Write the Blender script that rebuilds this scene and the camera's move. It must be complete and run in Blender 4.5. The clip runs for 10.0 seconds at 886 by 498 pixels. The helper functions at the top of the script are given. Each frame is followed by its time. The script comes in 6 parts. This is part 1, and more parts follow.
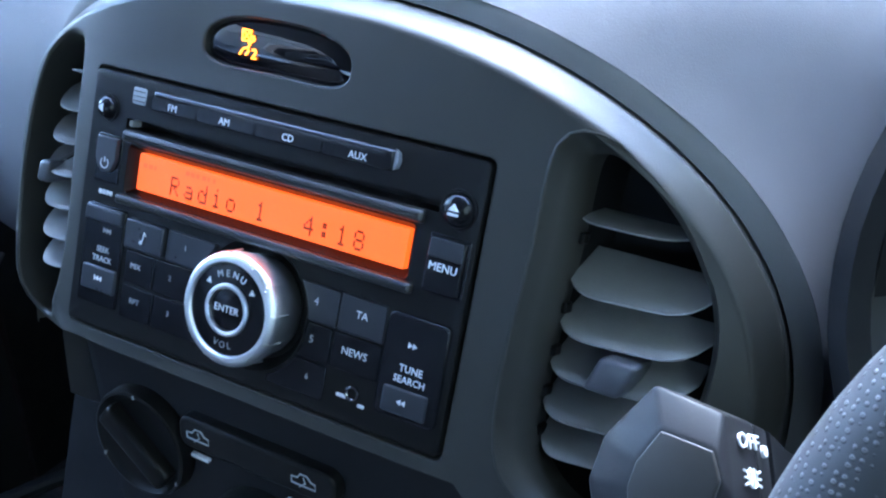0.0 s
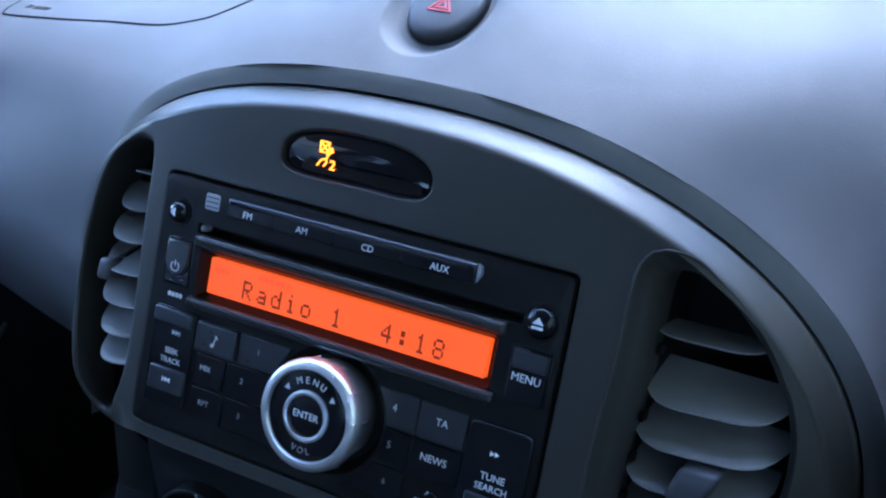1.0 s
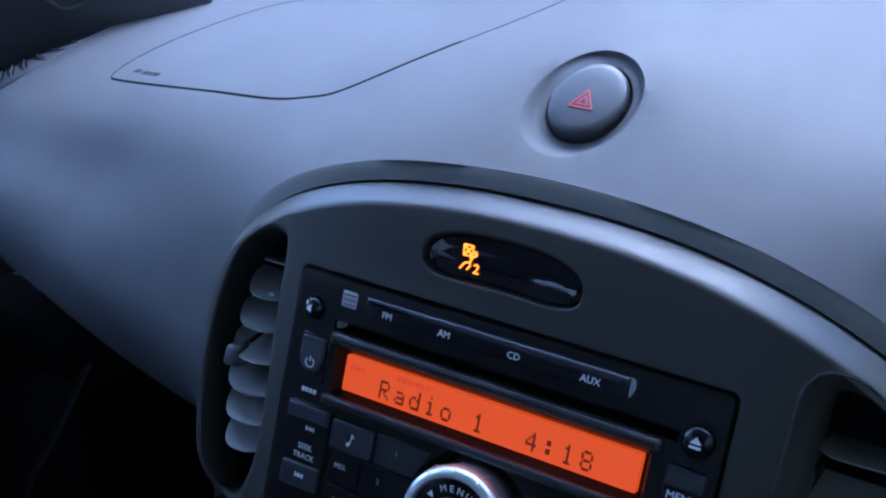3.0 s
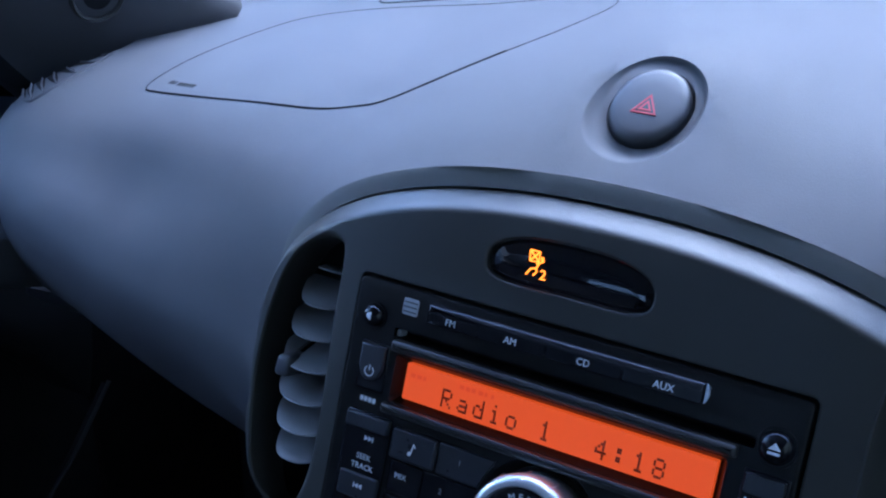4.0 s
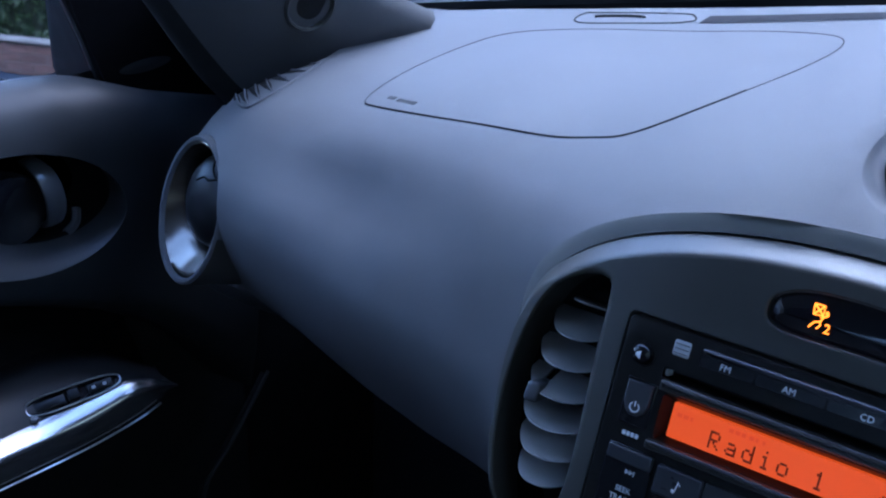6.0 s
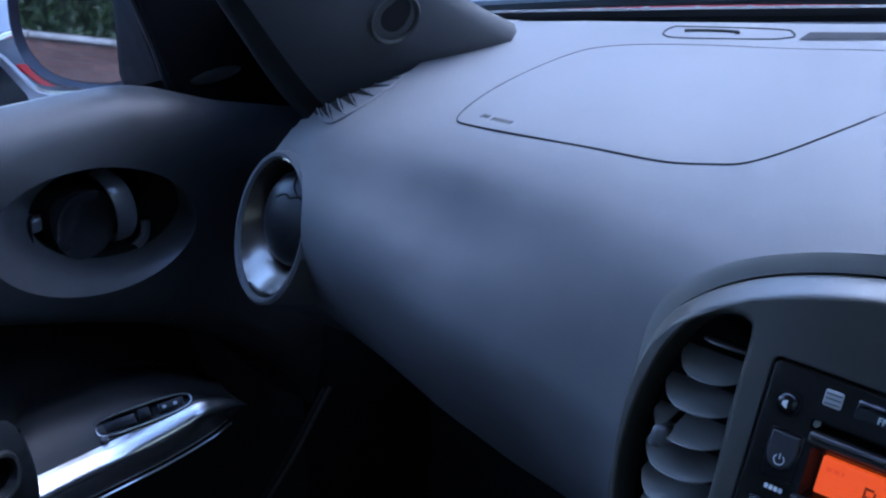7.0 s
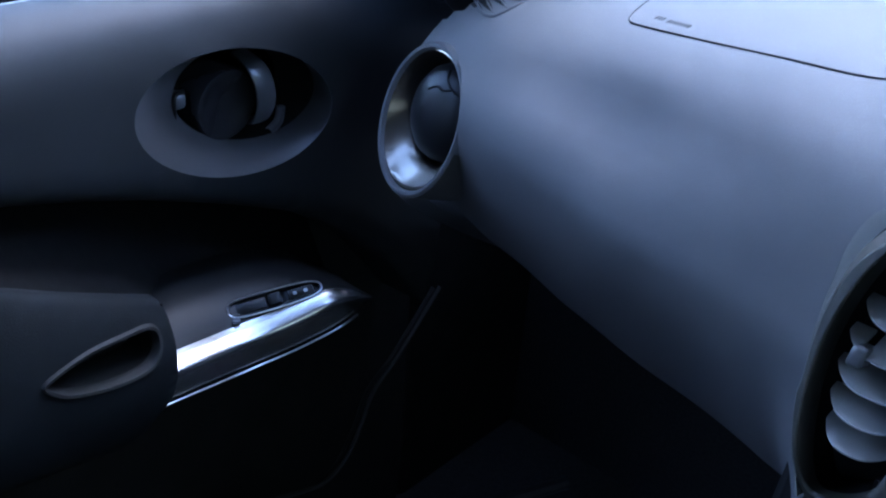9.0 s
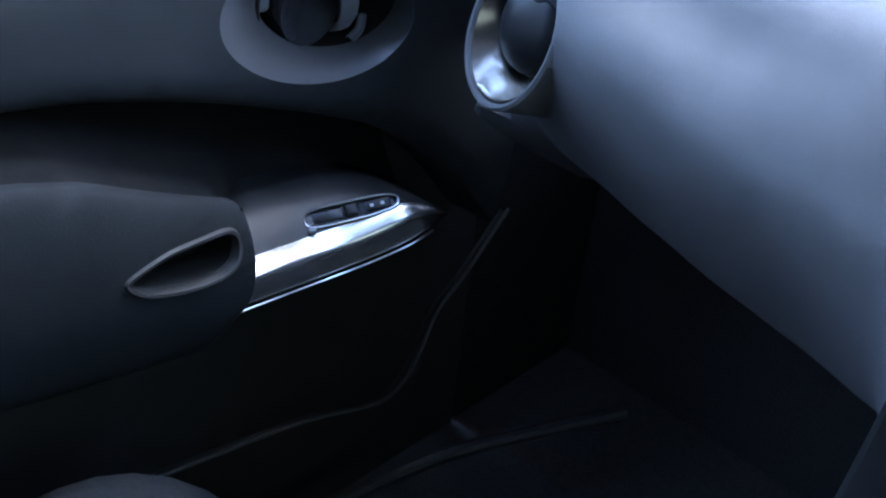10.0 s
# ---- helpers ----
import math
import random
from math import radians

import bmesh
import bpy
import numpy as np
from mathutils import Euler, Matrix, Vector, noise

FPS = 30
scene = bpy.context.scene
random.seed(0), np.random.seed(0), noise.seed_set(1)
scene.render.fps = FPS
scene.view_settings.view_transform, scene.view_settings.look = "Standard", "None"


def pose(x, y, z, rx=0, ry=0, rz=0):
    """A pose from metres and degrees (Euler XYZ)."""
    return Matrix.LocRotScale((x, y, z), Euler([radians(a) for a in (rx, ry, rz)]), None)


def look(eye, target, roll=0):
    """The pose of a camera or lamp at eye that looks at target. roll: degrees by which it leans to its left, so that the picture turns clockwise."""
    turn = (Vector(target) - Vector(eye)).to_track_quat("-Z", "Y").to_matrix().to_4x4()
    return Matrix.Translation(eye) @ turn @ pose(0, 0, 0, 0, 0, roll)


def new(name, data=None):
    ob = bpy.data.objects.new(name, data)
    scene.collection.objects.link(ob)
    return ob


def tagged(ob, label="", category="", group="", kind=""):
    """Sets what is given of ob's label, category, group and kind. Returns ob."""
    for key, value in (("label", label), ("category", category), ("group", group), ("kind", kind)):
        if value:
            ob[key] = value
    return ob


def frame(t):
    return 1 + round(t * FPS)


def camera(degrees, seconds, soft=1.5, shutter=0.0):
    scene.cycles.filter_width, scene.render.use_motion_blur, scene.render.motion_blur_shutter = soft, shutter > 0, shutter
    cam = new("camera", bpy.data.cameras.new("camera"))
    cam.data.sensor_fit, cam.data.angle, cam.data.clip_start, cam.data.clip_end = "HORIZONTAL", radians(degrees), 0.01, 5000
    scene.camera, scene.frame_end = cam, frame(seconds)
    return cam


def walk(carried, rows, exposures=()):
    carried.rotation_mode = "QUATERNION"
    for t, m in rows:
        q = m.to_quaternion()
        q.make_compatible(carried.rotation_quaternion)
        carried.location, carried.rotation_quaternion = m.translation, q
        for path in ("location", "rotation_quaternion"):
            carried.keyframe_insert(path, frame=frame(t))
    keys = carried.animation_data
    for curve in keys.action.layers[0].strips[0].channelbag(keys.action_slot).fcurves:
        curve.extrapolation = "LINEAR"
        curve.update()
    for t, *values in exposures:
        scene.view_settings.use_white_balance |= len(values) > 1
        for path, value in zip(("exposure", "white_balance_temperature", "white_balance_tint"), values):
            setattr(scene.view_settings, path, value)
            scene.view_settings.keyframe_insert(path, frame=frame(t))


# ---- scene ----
# the frame of the centre stack: x to the right, y into the dash, z up along the raked radio face
from mathutils.bvhtree import BVHTree
from mathutils.geometry import delaunay_2d_cdt

H0 = 0.92
STACK = pose(0, 0, H0, -20, 0, 0)
cam = camera(43.0, 10.0, soft=2.2)
PATH = [
    (0, 0.2628, -0.3475, 0.0956, 27.41, -10.76, 10.49),
    (0.5, 0.2558, -0.3542, 0.0993, 27.00, -8.97, 9.96),
    (1, 0.2241, -0.3774, 0.1130, 25.84, -8.11, 10.76),
    (1.5, 0.2164, -0.3755, 0.1163, 26.27, -7.37, 10.29),
    (2, 0.1969, -0.3846, 0.1330, 26.44, -8.78, 10.46),
    (2.5, 0.1883, -0.3891, 0.1410, 27.25, -8.98, 10.49),
    (3, 0.1784, -0.3892, 0.1423, 28.10, -8.20, 10.89),
    (4.5, 0.1401, -0.4120, 0.1228, 27.85, -6.85, 10.75),
    (5, 0.1273, -0.4337, 0.1265, 28.18, -7.11, 12.61),
    (5.5, 0.1108, -0.4543, 0.1339, 30.24, -7.97, 13.51),
    (7, 0.0295, -0.4567, 0.1352, 32.68, -8.76, 14.19),
    (7.5, 0.0123, -0.4661, 0.1309, 33.74, -9.25, 15.30),
    (8, -0.0090, -0.4774, 0.1254, 33.77, -10.47, 16.20),
    (8.5, -0.0162, -0.4789, 0.1173, 33.81, -12.35, 16.95),
    (9, -0.0276, -0.4854, 0.1070, 33.80, -13.76, 18.07),
    (9.5, -0.0318, -0.4828, 0.0963, 33.90, -16.08, 18.65),
    (10, -0.0538, -0.4928, 0.0823, 34.46, -17.62, 20.38),
]
walk(cam, [(t, STACK @ pose(x, y, z, 90 + pitch, 0, yaw) @ pose(0, 0, 0, 0, 0, roll)) for t, x, y, z, yaw, pitch, roll in PATH],
     exposures=[(0.0, 5.27, 5600, 12), (0.9, 4.42, 5300, 14), (2.2, 3.75, 5170, 19), (4.5, 3.62, 5100, 19), (8.0, 3.92, 5270, 19), (9.2, 4.45, 5470, 17), (10.0, 5.15, 5800, 14)])

# ---- daylight: an overcast sky through the windows ----
world = bpy.data.worlds.new("overcast_sky")
scene.world = world
world.use_nodes = True
wn, wl = world.node_tree.nodes, world.node_tree.links
sky = wn.new("ShaderNodeTexSky")
sky.sky_type, sky.sun_disc = "NISHITA", False
sky.sun_elevation, sky.sun_rotation = radians(45), radians(-8)
sky.dust_density, sky.ozone_density = 0.7, 1.2
wl.new(sky.outputs[0], wn["Background"].inputs[0])
wn["Background"].inputs[1].default_value = 0.135
sun = new("sun", bpy.data.lights.new("sun", "SUN"))
sun.data.energy, sun.data.angle, sun.data.color = 0.28, radians(40), (0.82, 0.91, 1.0)
sun.matrix_world = look((0, 0, 5), (0.39, -2.80, 2.17))


# ---- materials ----
def material(name, base, rough=0.5, metal=0.0, vary=0.0, scale=60, bump=0.0, bump_scale=900, coat=0.0, spec=0.5, rough_vary=0.0):
    m = bpy.data.materials.new(name)
    m.use_nodes = True
    n, l = m.node_tree.nodes, m.node_tree.links
    p = n["Principled BSDF"]
    p.inputs["Base Color"].default_value = (*base, 1)
    p.inputs["Roughness"].default_value = rough
    p.inputs["Metallic"].default_value = metal
    p.inputs["Coat Weight"].default_value = coat
    p.inputs["Specular IOR Level"].default_value = spec
    place = n.new("ShaderNodeTexCoord")
    if vary or rough_vary:
        t = n.new("ShaderNodeTexNoise")
        t.inputs["Scale"].default_value, t.inputs["Detail"].default_value = scale, 6
        l.new(place.outputs["Object"], t.inputs["Vector"])
        if vary:
            r = n.new("ShaderNodeMapRange")
            r.inputs["From Min"].default_value, r.inputs["From Max"].default_value = 0.3, 0.7
            r.inputs["To Min"].default_value, r.inputs["To Max"].default_value = 1 - vary, 1 + vary
            l.new(t.outputs["Fac"], r.inputs["Value"])
            mul = n.new("ShaderNodeVectorMath")
            mul.operation = "SCALE"
            mul.inputs[0].default_value = base
            l.new(r.outputs[0], mul.inputs["Scale"])
            l.new(mul.outputs[0], p.inputs["Base Color"])
        if rough_vary:
            r = n.new("ShaderNodeMapRange")
            r.inputs["From Min"].default_value, r.inputs["From Max"].default_value = 0.3, 0.7
            r.inputs["To Min"].default_value, r.inputs["To Max"].default_value = rough - rough_vary, rough + rough_vary
            l.new(t.outputs["Fac"], r.inputs["Value"])
            l.new(r.outputs[0], p.inputs["Roughness"])
    if bump:
        t = n.new("ShaderNodeTexNoise")
        t.inputs["Scale"].default_value, t.inputs["Detail"].default_value = bump_scale, 3
        l.new(place.outputs["Object"], t.inputs["Vector"])
        b = n.new("ShaderNodeBump")
        b.inputs["Strength"].default_value, b.inputs["Distance"].default_value = bump, 0.0006
        l.new(t.outputs["Fac"], b.inputs["Height"])
        l.new(b.outputs[0], p.inputs["Normal"])
    return m


def glowing(name, colour, strength):
    m = material(name, tuple(c * 0.5 for c in colour), 0.4)
    p = m.node_tree.nodes["Principled BSDF"]
    p.inputs["Emission Color"].default_value = (*colour, 1)
    p.inputs["Emission Strength"].default_value = strength
    return m


def glass(name, tint=(0.9, 0.95, 0.95), rough=0.0):
    m = material(name, tint, rough)
    p = m.node_tree.nodes["Principled BSDF"]
    p.inputs["Transmission Weight"].default_value, p.inputs["IOR"].default_value = 1.0, 1.45
    return m


DASH = material("dash_grained_plastic", (0.088, 0.088, 0.091), 0.62, vary=0.08, scale=14, bump=0.10, bump_scale=1400, rough_vary=0.03, spec=0.22)
PANEL = material("stack_satin_plastic", (0.031, 0.0302, 0.0250), 0.41, vary=0.08, scale=22, bump=0.12, bump_scale=1800, rough_vary=0.03, spec=0.42)
BLACK = material("gloss_black_plastic", (0.005, 0.005, 0.006), 0.20, vary=0.1, scale=80, rough_vary=0.03, spec=0.32)
SATIN = material("satin_black_plastic", (0.0068, 0.0064, 0.0058), 0.33, vary=0.1, scale=80, rough_vary=0.03, spec=0.21)
SLAT = material("vent_grey_plastic", (0.25, 0.253, 0.245), 0.5, vary=0.1, scale=60, bump=0.2)
# Near-black; puts the shade of cavities, gaps and hidden sides into the colour.
DARK = material("dark_shade_plastic", (0.014, 0.0138, 0.0136), 0.8, vary=0.2, scale=40, spec=0.1)
DOOR = material("door_grained_plastic", (0.022, 0.0242, 0.0260), 0.52, vary=0.08, scale=14, bump=0.12, bump_scale=1200, spec=0.28)
CHROME = material("satin_chrome", (0.7, 0.69, 0.68), 0.30, 1.0)
SATIN_METAL = material("brushed_satin_metal", (0.20, 0.178, 0.150), 0.26, 1.0)
KNOB_METAL = material("satin_knob_metal", (0.78, 0.78, 0.77), 0.38, 1.0)
ARM_PAD = material("armrest_padding", (0.0078, 0.0092, 0.0102), 0.8, vary=0.1, scale=60, bump=0.3, bump_scale=900, spec=0.08)
SILVER = material("silver_paint", (0.4, 0.41, 0.44), 0.2, 0.7, vary=0.05, scale=40)
PRINT = material("grey_key_print", (0.36, 0.365, 0.37), 0.5)
WHITE = material("white_print", (0.75, 0.76, 0.78), 0.5)
CARPET = material("black_carpet", (0.030, 0.029, 0.028), 0.95, vary=0.4, scale=250, bump=1.0, bump_scale=900)
CLOTH = material("dark_seat_cloth", (0.03, 0.031, 0.034), 0.9, vary=0.25, scale=300, bump=0.8, bump_scale=1500)
LINER = material("grey_headliner", (0.155, 0.153, 0.148), 0.95, vary=0.1, scale=300, bump=0.6)
RUBBER = material("black_rubber", (0.012, 0.012, 0.012), 0.6)
ORANGE = glowing("orange_lcd", (1.0, 0.102, 0.007), 0.053)
INK = material("lcd_ink", (0.10, 0.004, 0.002), 0.4)
AMBER = glowing("amber_lamp", (1.0, 0.20, 0.006), 0.30)
RED = material("red_print", (0.45, 0.02, 0.03), 0.5)
PANE = glass("window_glass")
RED_PAINT = material("red_car_paint", (0.45, 0.015, 0.02), 0.30, vary=0.05, scale=5, spec=0.3)


# ---- building helpers ----
def mesh_object(name, bm, mat, smooth=35):
    me = bpy.data.meshes.new(name)
    bmesh.ops.recalc_face_normals(bm, faces=bm.faces[:]) if bm.faces else None
    bm.to_mesh(me)
    bm.free()
    me.materials.append(mat)
    if smooth:
        me.shade_smooth()
        me.set_sharp_from_angle(angle=radians(smooth))
    return new(name, me)


def part(name, bm, mat, parent, label="", smooth=35):
    ob = mesh_object(name, bm, mat, smooth)
    ob.parent = parent
    if parent is not None:
        ob.matrix_parent_inverse = Matrix.Identity(4)
    return tagged(ob, label)


def thing(name, at, label, category, group="", kind=""):
    ob = new(name)
    ob.empty_display_size = 0.02
    ob.matrix_world = at
    return tagged(ob, label, category, group, kind)


def box(bm, x0, x1, y0, y1, z0, z1, r=0.0, seg=2):
    n0 = len(bm.verts)
    made = bmesh.ops.create_cube(bm, size=1)["verts"]
    bmesh.ops.scale(bm, vec=(x1 - x0, y1 - y0, z1 - z0), verts=made)
    bmesh.ops.translate(bm, vec=((x0 + x1) / 2, (y0 + y1) / 2, (z0 + z1) / 2), verts=made)
    if r:
        edges = list({e for v in made for e in v.link_edges})
        bmesh.ops.bevel(bm, geom=edges, offset=r, segments=seg, profile=0.5, affect="EDGES")
    return bm


def rounded(x0, x1, z0, z1, r, seg=5):
    """A rounded rectangle in the x, z plane, counter-clockwise."""
    pts = []
    for cx, cz, a0 in ((x1 - r, z1 - r, 0), (x0 + r, z1 - r, 90), (x0 + r, z0 + r, 180), (x1 - r, z0 + r, 270)):
        for i in range(seg + 1):
            a = radians(a0 + 90 * i / seg)
            pts.append((cx + r * math.cos(a), cz + r * math.sin(a)))
    return pts


def inset(loop, d):
    """A closed 2D loop moved inwards by d (counter-clockwise loop)."""
    out, n = [], len(loop)
    for i in range(n):
        a, b, c = Vector(loop[i - 1]), Vector(loop[i]), Vector(loop[(i + 1) % n])
        e, f = (b - a), (c - b)
        if e.length < 1e-9 or f.length < 1e-9:
            out.append(tuple(b))
            continue
        t = (e.normalized() + f.normalized()).normalized()
        out.append((b.x - t.y * d, b.y + t.x * d))
    return out


def rings(bm, loops, cap_first=False, cap_last=False, closed=True):
    """Quads between successive loops of 3D points of equal length."""
    rows = [[bm.verts.new(p) for p in lp] for lp in loops]
    n = len(rows[0])
    for a, b in zip(rows, rows[1:]):
        for i in range(n if closed else n - 1):
            j = (i + 1) % n
            bm.faces.new((a[i], a[j], b[j], b[i]))
    if cap_first:
        bm.faces.new(rows[0])
    if cap_last:
        bm.faces.new(rows[-1])
    return rows


def slab(bm, loop, y_front, y_back, r=0.001, seg=3):
    """A plate with the outline loop in x, z, its front face at y_front and rounded front edges."""
    loops = [[(x, y_back, z) for x, z in loop]]
    for i in range(seg + 1):
        a = radians(90 * i / seg)
        lp = inset(loop, r * (1 - math.cos(a)))
        loops.append([(x, y_front + r * (1 - math.sin(a)), z) for x, z in lp])
    loops.append([(x, y_front, z) for x, z in inset(loop, r * 1.35)])
    rings(bm, loops, cap_first=True, cap_last=True)
    return bm


def lathe(bm, profile, seg=48, axis="y", centre=(0, 0, 0)):
    """Turns (radius, along) pairs round an axis through centre."""
    loops = []
    for r, h in profile:
        lp = []
        for i in range(seg):
            a = 2 * math.pi * i / seg
            u, v = max(r, 1e-5) * math.cos(a), max(r, 1e-5) * math.sin(a)
            p = {"y": (u, h, v), "x": (h, u, v), "z": (u, v, h)}[axis]
            lp.append(tuple(Vector(p) + Vector(centre)))
        loops.append(lp)
    rings(bm, loops)
    return bm


def tube(bm, pts, r, seg=6, closed=False):
    """A round tube along 3D points."""
    pts = [Vector(p) for p in pts]
    n, loops = len(pts), []
    for i, p in enumerate(pts):
        a = pts[i - 1] if (i or closed) else p
        b = pts[(i + 1) % n] if (i < n - 1 or closed) else p
        d = (b - a).normalized()
        s = d.cross(Vector((0.13, -0.4, 0.9)))
        s = s.normalized() if s.length > 1e-6 else Vector((1, 0, 0))
        u = d.cross(s).normalized()
        loops.append([tuple(p + r * (math.cos(2 * math.pi * k / seg) * s + math.sin(2 * math.pi * k / seg) * u)) for k in range(seg)])
    if closed:
        loops.append(loops[0])
    rings(bm, loops)
    return bm


def smooth_path(pts, n=12, closed=False):
    """A Catmull-Rom curve through the points (any dimension)."""
    P = [np.array(p, float) for p in pts]
    m, out = len(P), []
    for i in range(m if closed else m - 1):
        p0, p1, p2, p3 = (P[(i + k) % m] if closed else P[min(max(i + k, 0), m - 1)] for k in (-1, 0, 1, 2))
        for j in range(n):
            t = j / n
            out.append(0.5 * (2 * p1 + (p2 - p0) * t + (2 * p0 - 5 * p1 + 4 * p2 - p3) * t * t + (3 * p1 - p0 - 3 * p2 + p3) * t ** 3))
    if not closed:
        out.append(P[-1])
    return [tuple(float(v) for v in p) for p in out]


def writing(text, size, mat, at, parent, name="lettering", thick=0.00015, align="CENTER", width=1.0):
    """Raised print, lying in the x, z plane of `at` and facing -y."""
    cu = bpy.data.curves.new(name, "FONT")
    cu.body, cu.size, cu.extrude, cu.align_x, cu.align_y, cu.resolution_u = text, size, thick, align, "CENTER", 2
    ob = bpy.data.objects.new(name, cu)
    me = bpy.data.meshes.new_from_object(ob)
    bpy.data.objects.remove(ob)
    me.transform(Matrix.Rotation(radians(90), 4, "X") @ Matrix.Diagonal((width, 1, 1, 1)))
    me.materials.clear()
    me.materials.append(mat)
    o = new(name, me)
    o.parent = parent
    o.matrix_basis = at
    return o


def thin_plate(points):
    """A smooth surface y = f(x, z) through a sparse net of (x, z, y)."""
    P = np.array(points, float)
    n = len(P)

    def k(a, b):
        d2 = ((a[:, None, :] - b[None, :, :]) ** 2).sum(2) + 1e-12
        return 0.5 * d2 * np.log(d2)
    A = np.zeros((n + 3, n + 3))
    A[:n, :n] = k(P[:, :2], P[:, :2]) + 1e-5 * np.eye(n)
    A[:n, n:] = np.c_[np.ones(n), P[:, :2]]
    A[n:, :n] = A[:n, n:].T
    w = np.linalg.solve(A, np.r_[P[:, 2], 0, 0, 0])

    def f(x, z):
        q = np.c_[np.ravel(x), np.ravel(z)].astype(float)
        return (k(q, P[:, :2]) @ w[:n] + np.c_[np.ones(len(q)), q] @ w[n:]).reshape(np.shape(x))
    return f


# ---- the centre stack's forms (stack frame) ----
CX = 0.006


def panel_y(x):
    """How far the stack panel bows back towards its sides."""
    d = max(0.0, abs(x - CX) - 0.07)
    return 2.7 * d * d


def left_draw(z):
    """How far the arch is drawn in on the passenger's side, to fit its outline from the camera."""
    return float(np.interp(z, [-0.07, -0.02, 0.004, 0.0245, 0.046, 0.058, 0.085], [0.157, 0.150, 0.120, 0.093, 0.045, 0.020, 0.0]))


def arch(a, b, n=96, start=-28, stop=195.5):
    """The arch over the stack: a rounded outline in x, z, from the right foot over the top to the left foot."""
    pts = []
    for i in range(n + 1):
        p = radians(start + (stop - start) * i / n)
        c, s = math.cos(p), math.sin(p)
        x = a * math.copysign(abs(c) ** (2 / 2.3), c)
        z = b * math.copysign(abs(s) ** (2 / 2.3), s)
        if z < 0:
            x *= 1 + 1.9 * z
        if x < 0:
            k = left_draw(z - 0.03)
            x *= (0.1974 + (a - 0.1974) * (1 - 4.5 * k)) / a * (1 - k)
        pts.append((CX + x, -0.03 + z))
    return pts


# ---- sheets: a smooth surface over a 2D outline with clean holes ----
def inside(p, loop):
    x, z = p[0], p[1]
    hit = False
    for (x0, z0), (x1, z1) in zip(loop, loop[1:] + loop[:1]):
        if (z0 > z) != (z1 > z) and x < (x1 - x0) * (z - z0) / (z1 - z0) + x0:
            hit = not hit
    return hit


def inside_many(P, loop):
    hit = np.zeros(len(P), bool)
    for (x0, z0), (x1, z1) in zip(loop, loop[1:] + loop[:1]):
        with np.errstate(divide="ignore", invalid="ignore"):
            hit ^= ((z0 > P[:, 1]) != (z1 > P[:, 1])) & (P[:, 0] < (x1 - x0) * (P[:, 1] - z0) / (z1 - z0) + x0)
    return hit


def sheet(bm, outline, holes, step, place):
    """Triangles over the outline without the holes, on a grid of the given step; place(u, v) gives the 3D point."""
    pts, edges = [], []
    for lp in [outline] + holes:
        n0 = len(pts)
        pts += [Vector(p) for p in lp]
        edges += [(n0 + i, n0 + (i + 1) % len(lp)) for i in range(len(lp))]
    A = np.array(outline)
    g = np.array([(u, v) for u in np.arange(A[:, 0].min(), A[:, 0].max(), step) for v in np.arange(A[:, 1].min(), A[:, 1].max(), step)])
    B = np.array([p for lp in [outline] + holes for p in lp])
    keep = inside_many(g, outline)
    for h in holes:
        keep &= ~inside_many(g, h)
    g = g[keep]
    near = np.sqrt(((g[:, None, :] - B[None, :, :]) ** 2).sum(2)).min(1) > 0.45 * step
    pts += [Vector(p) for p in g[near]]
    vs, _, fs, *_ = delaunay_2d_cdt(pts, edges, [], 0, 1e-7)
    C = np.array([np.mean([tuple(vs[i]) for i in f], axis=0) for f in fs])
    keep = inside_many(C, outline)
    for h in holes:
        keep &= ~inside_many(C, h)
    P = place(np.array([v.x for v in vs]), np.array([v.y for v in vs]))
    bv = [bm.verts.new(p) for p in P]
    for f, k in zip(fs, keep):
        if k:
            bm.faces.new([bv[i] for i in f])
    bmesh.ops.delete(bm, geom=[v for v in bm.verts if not v.link_faces], context="VERTS")
    return bm


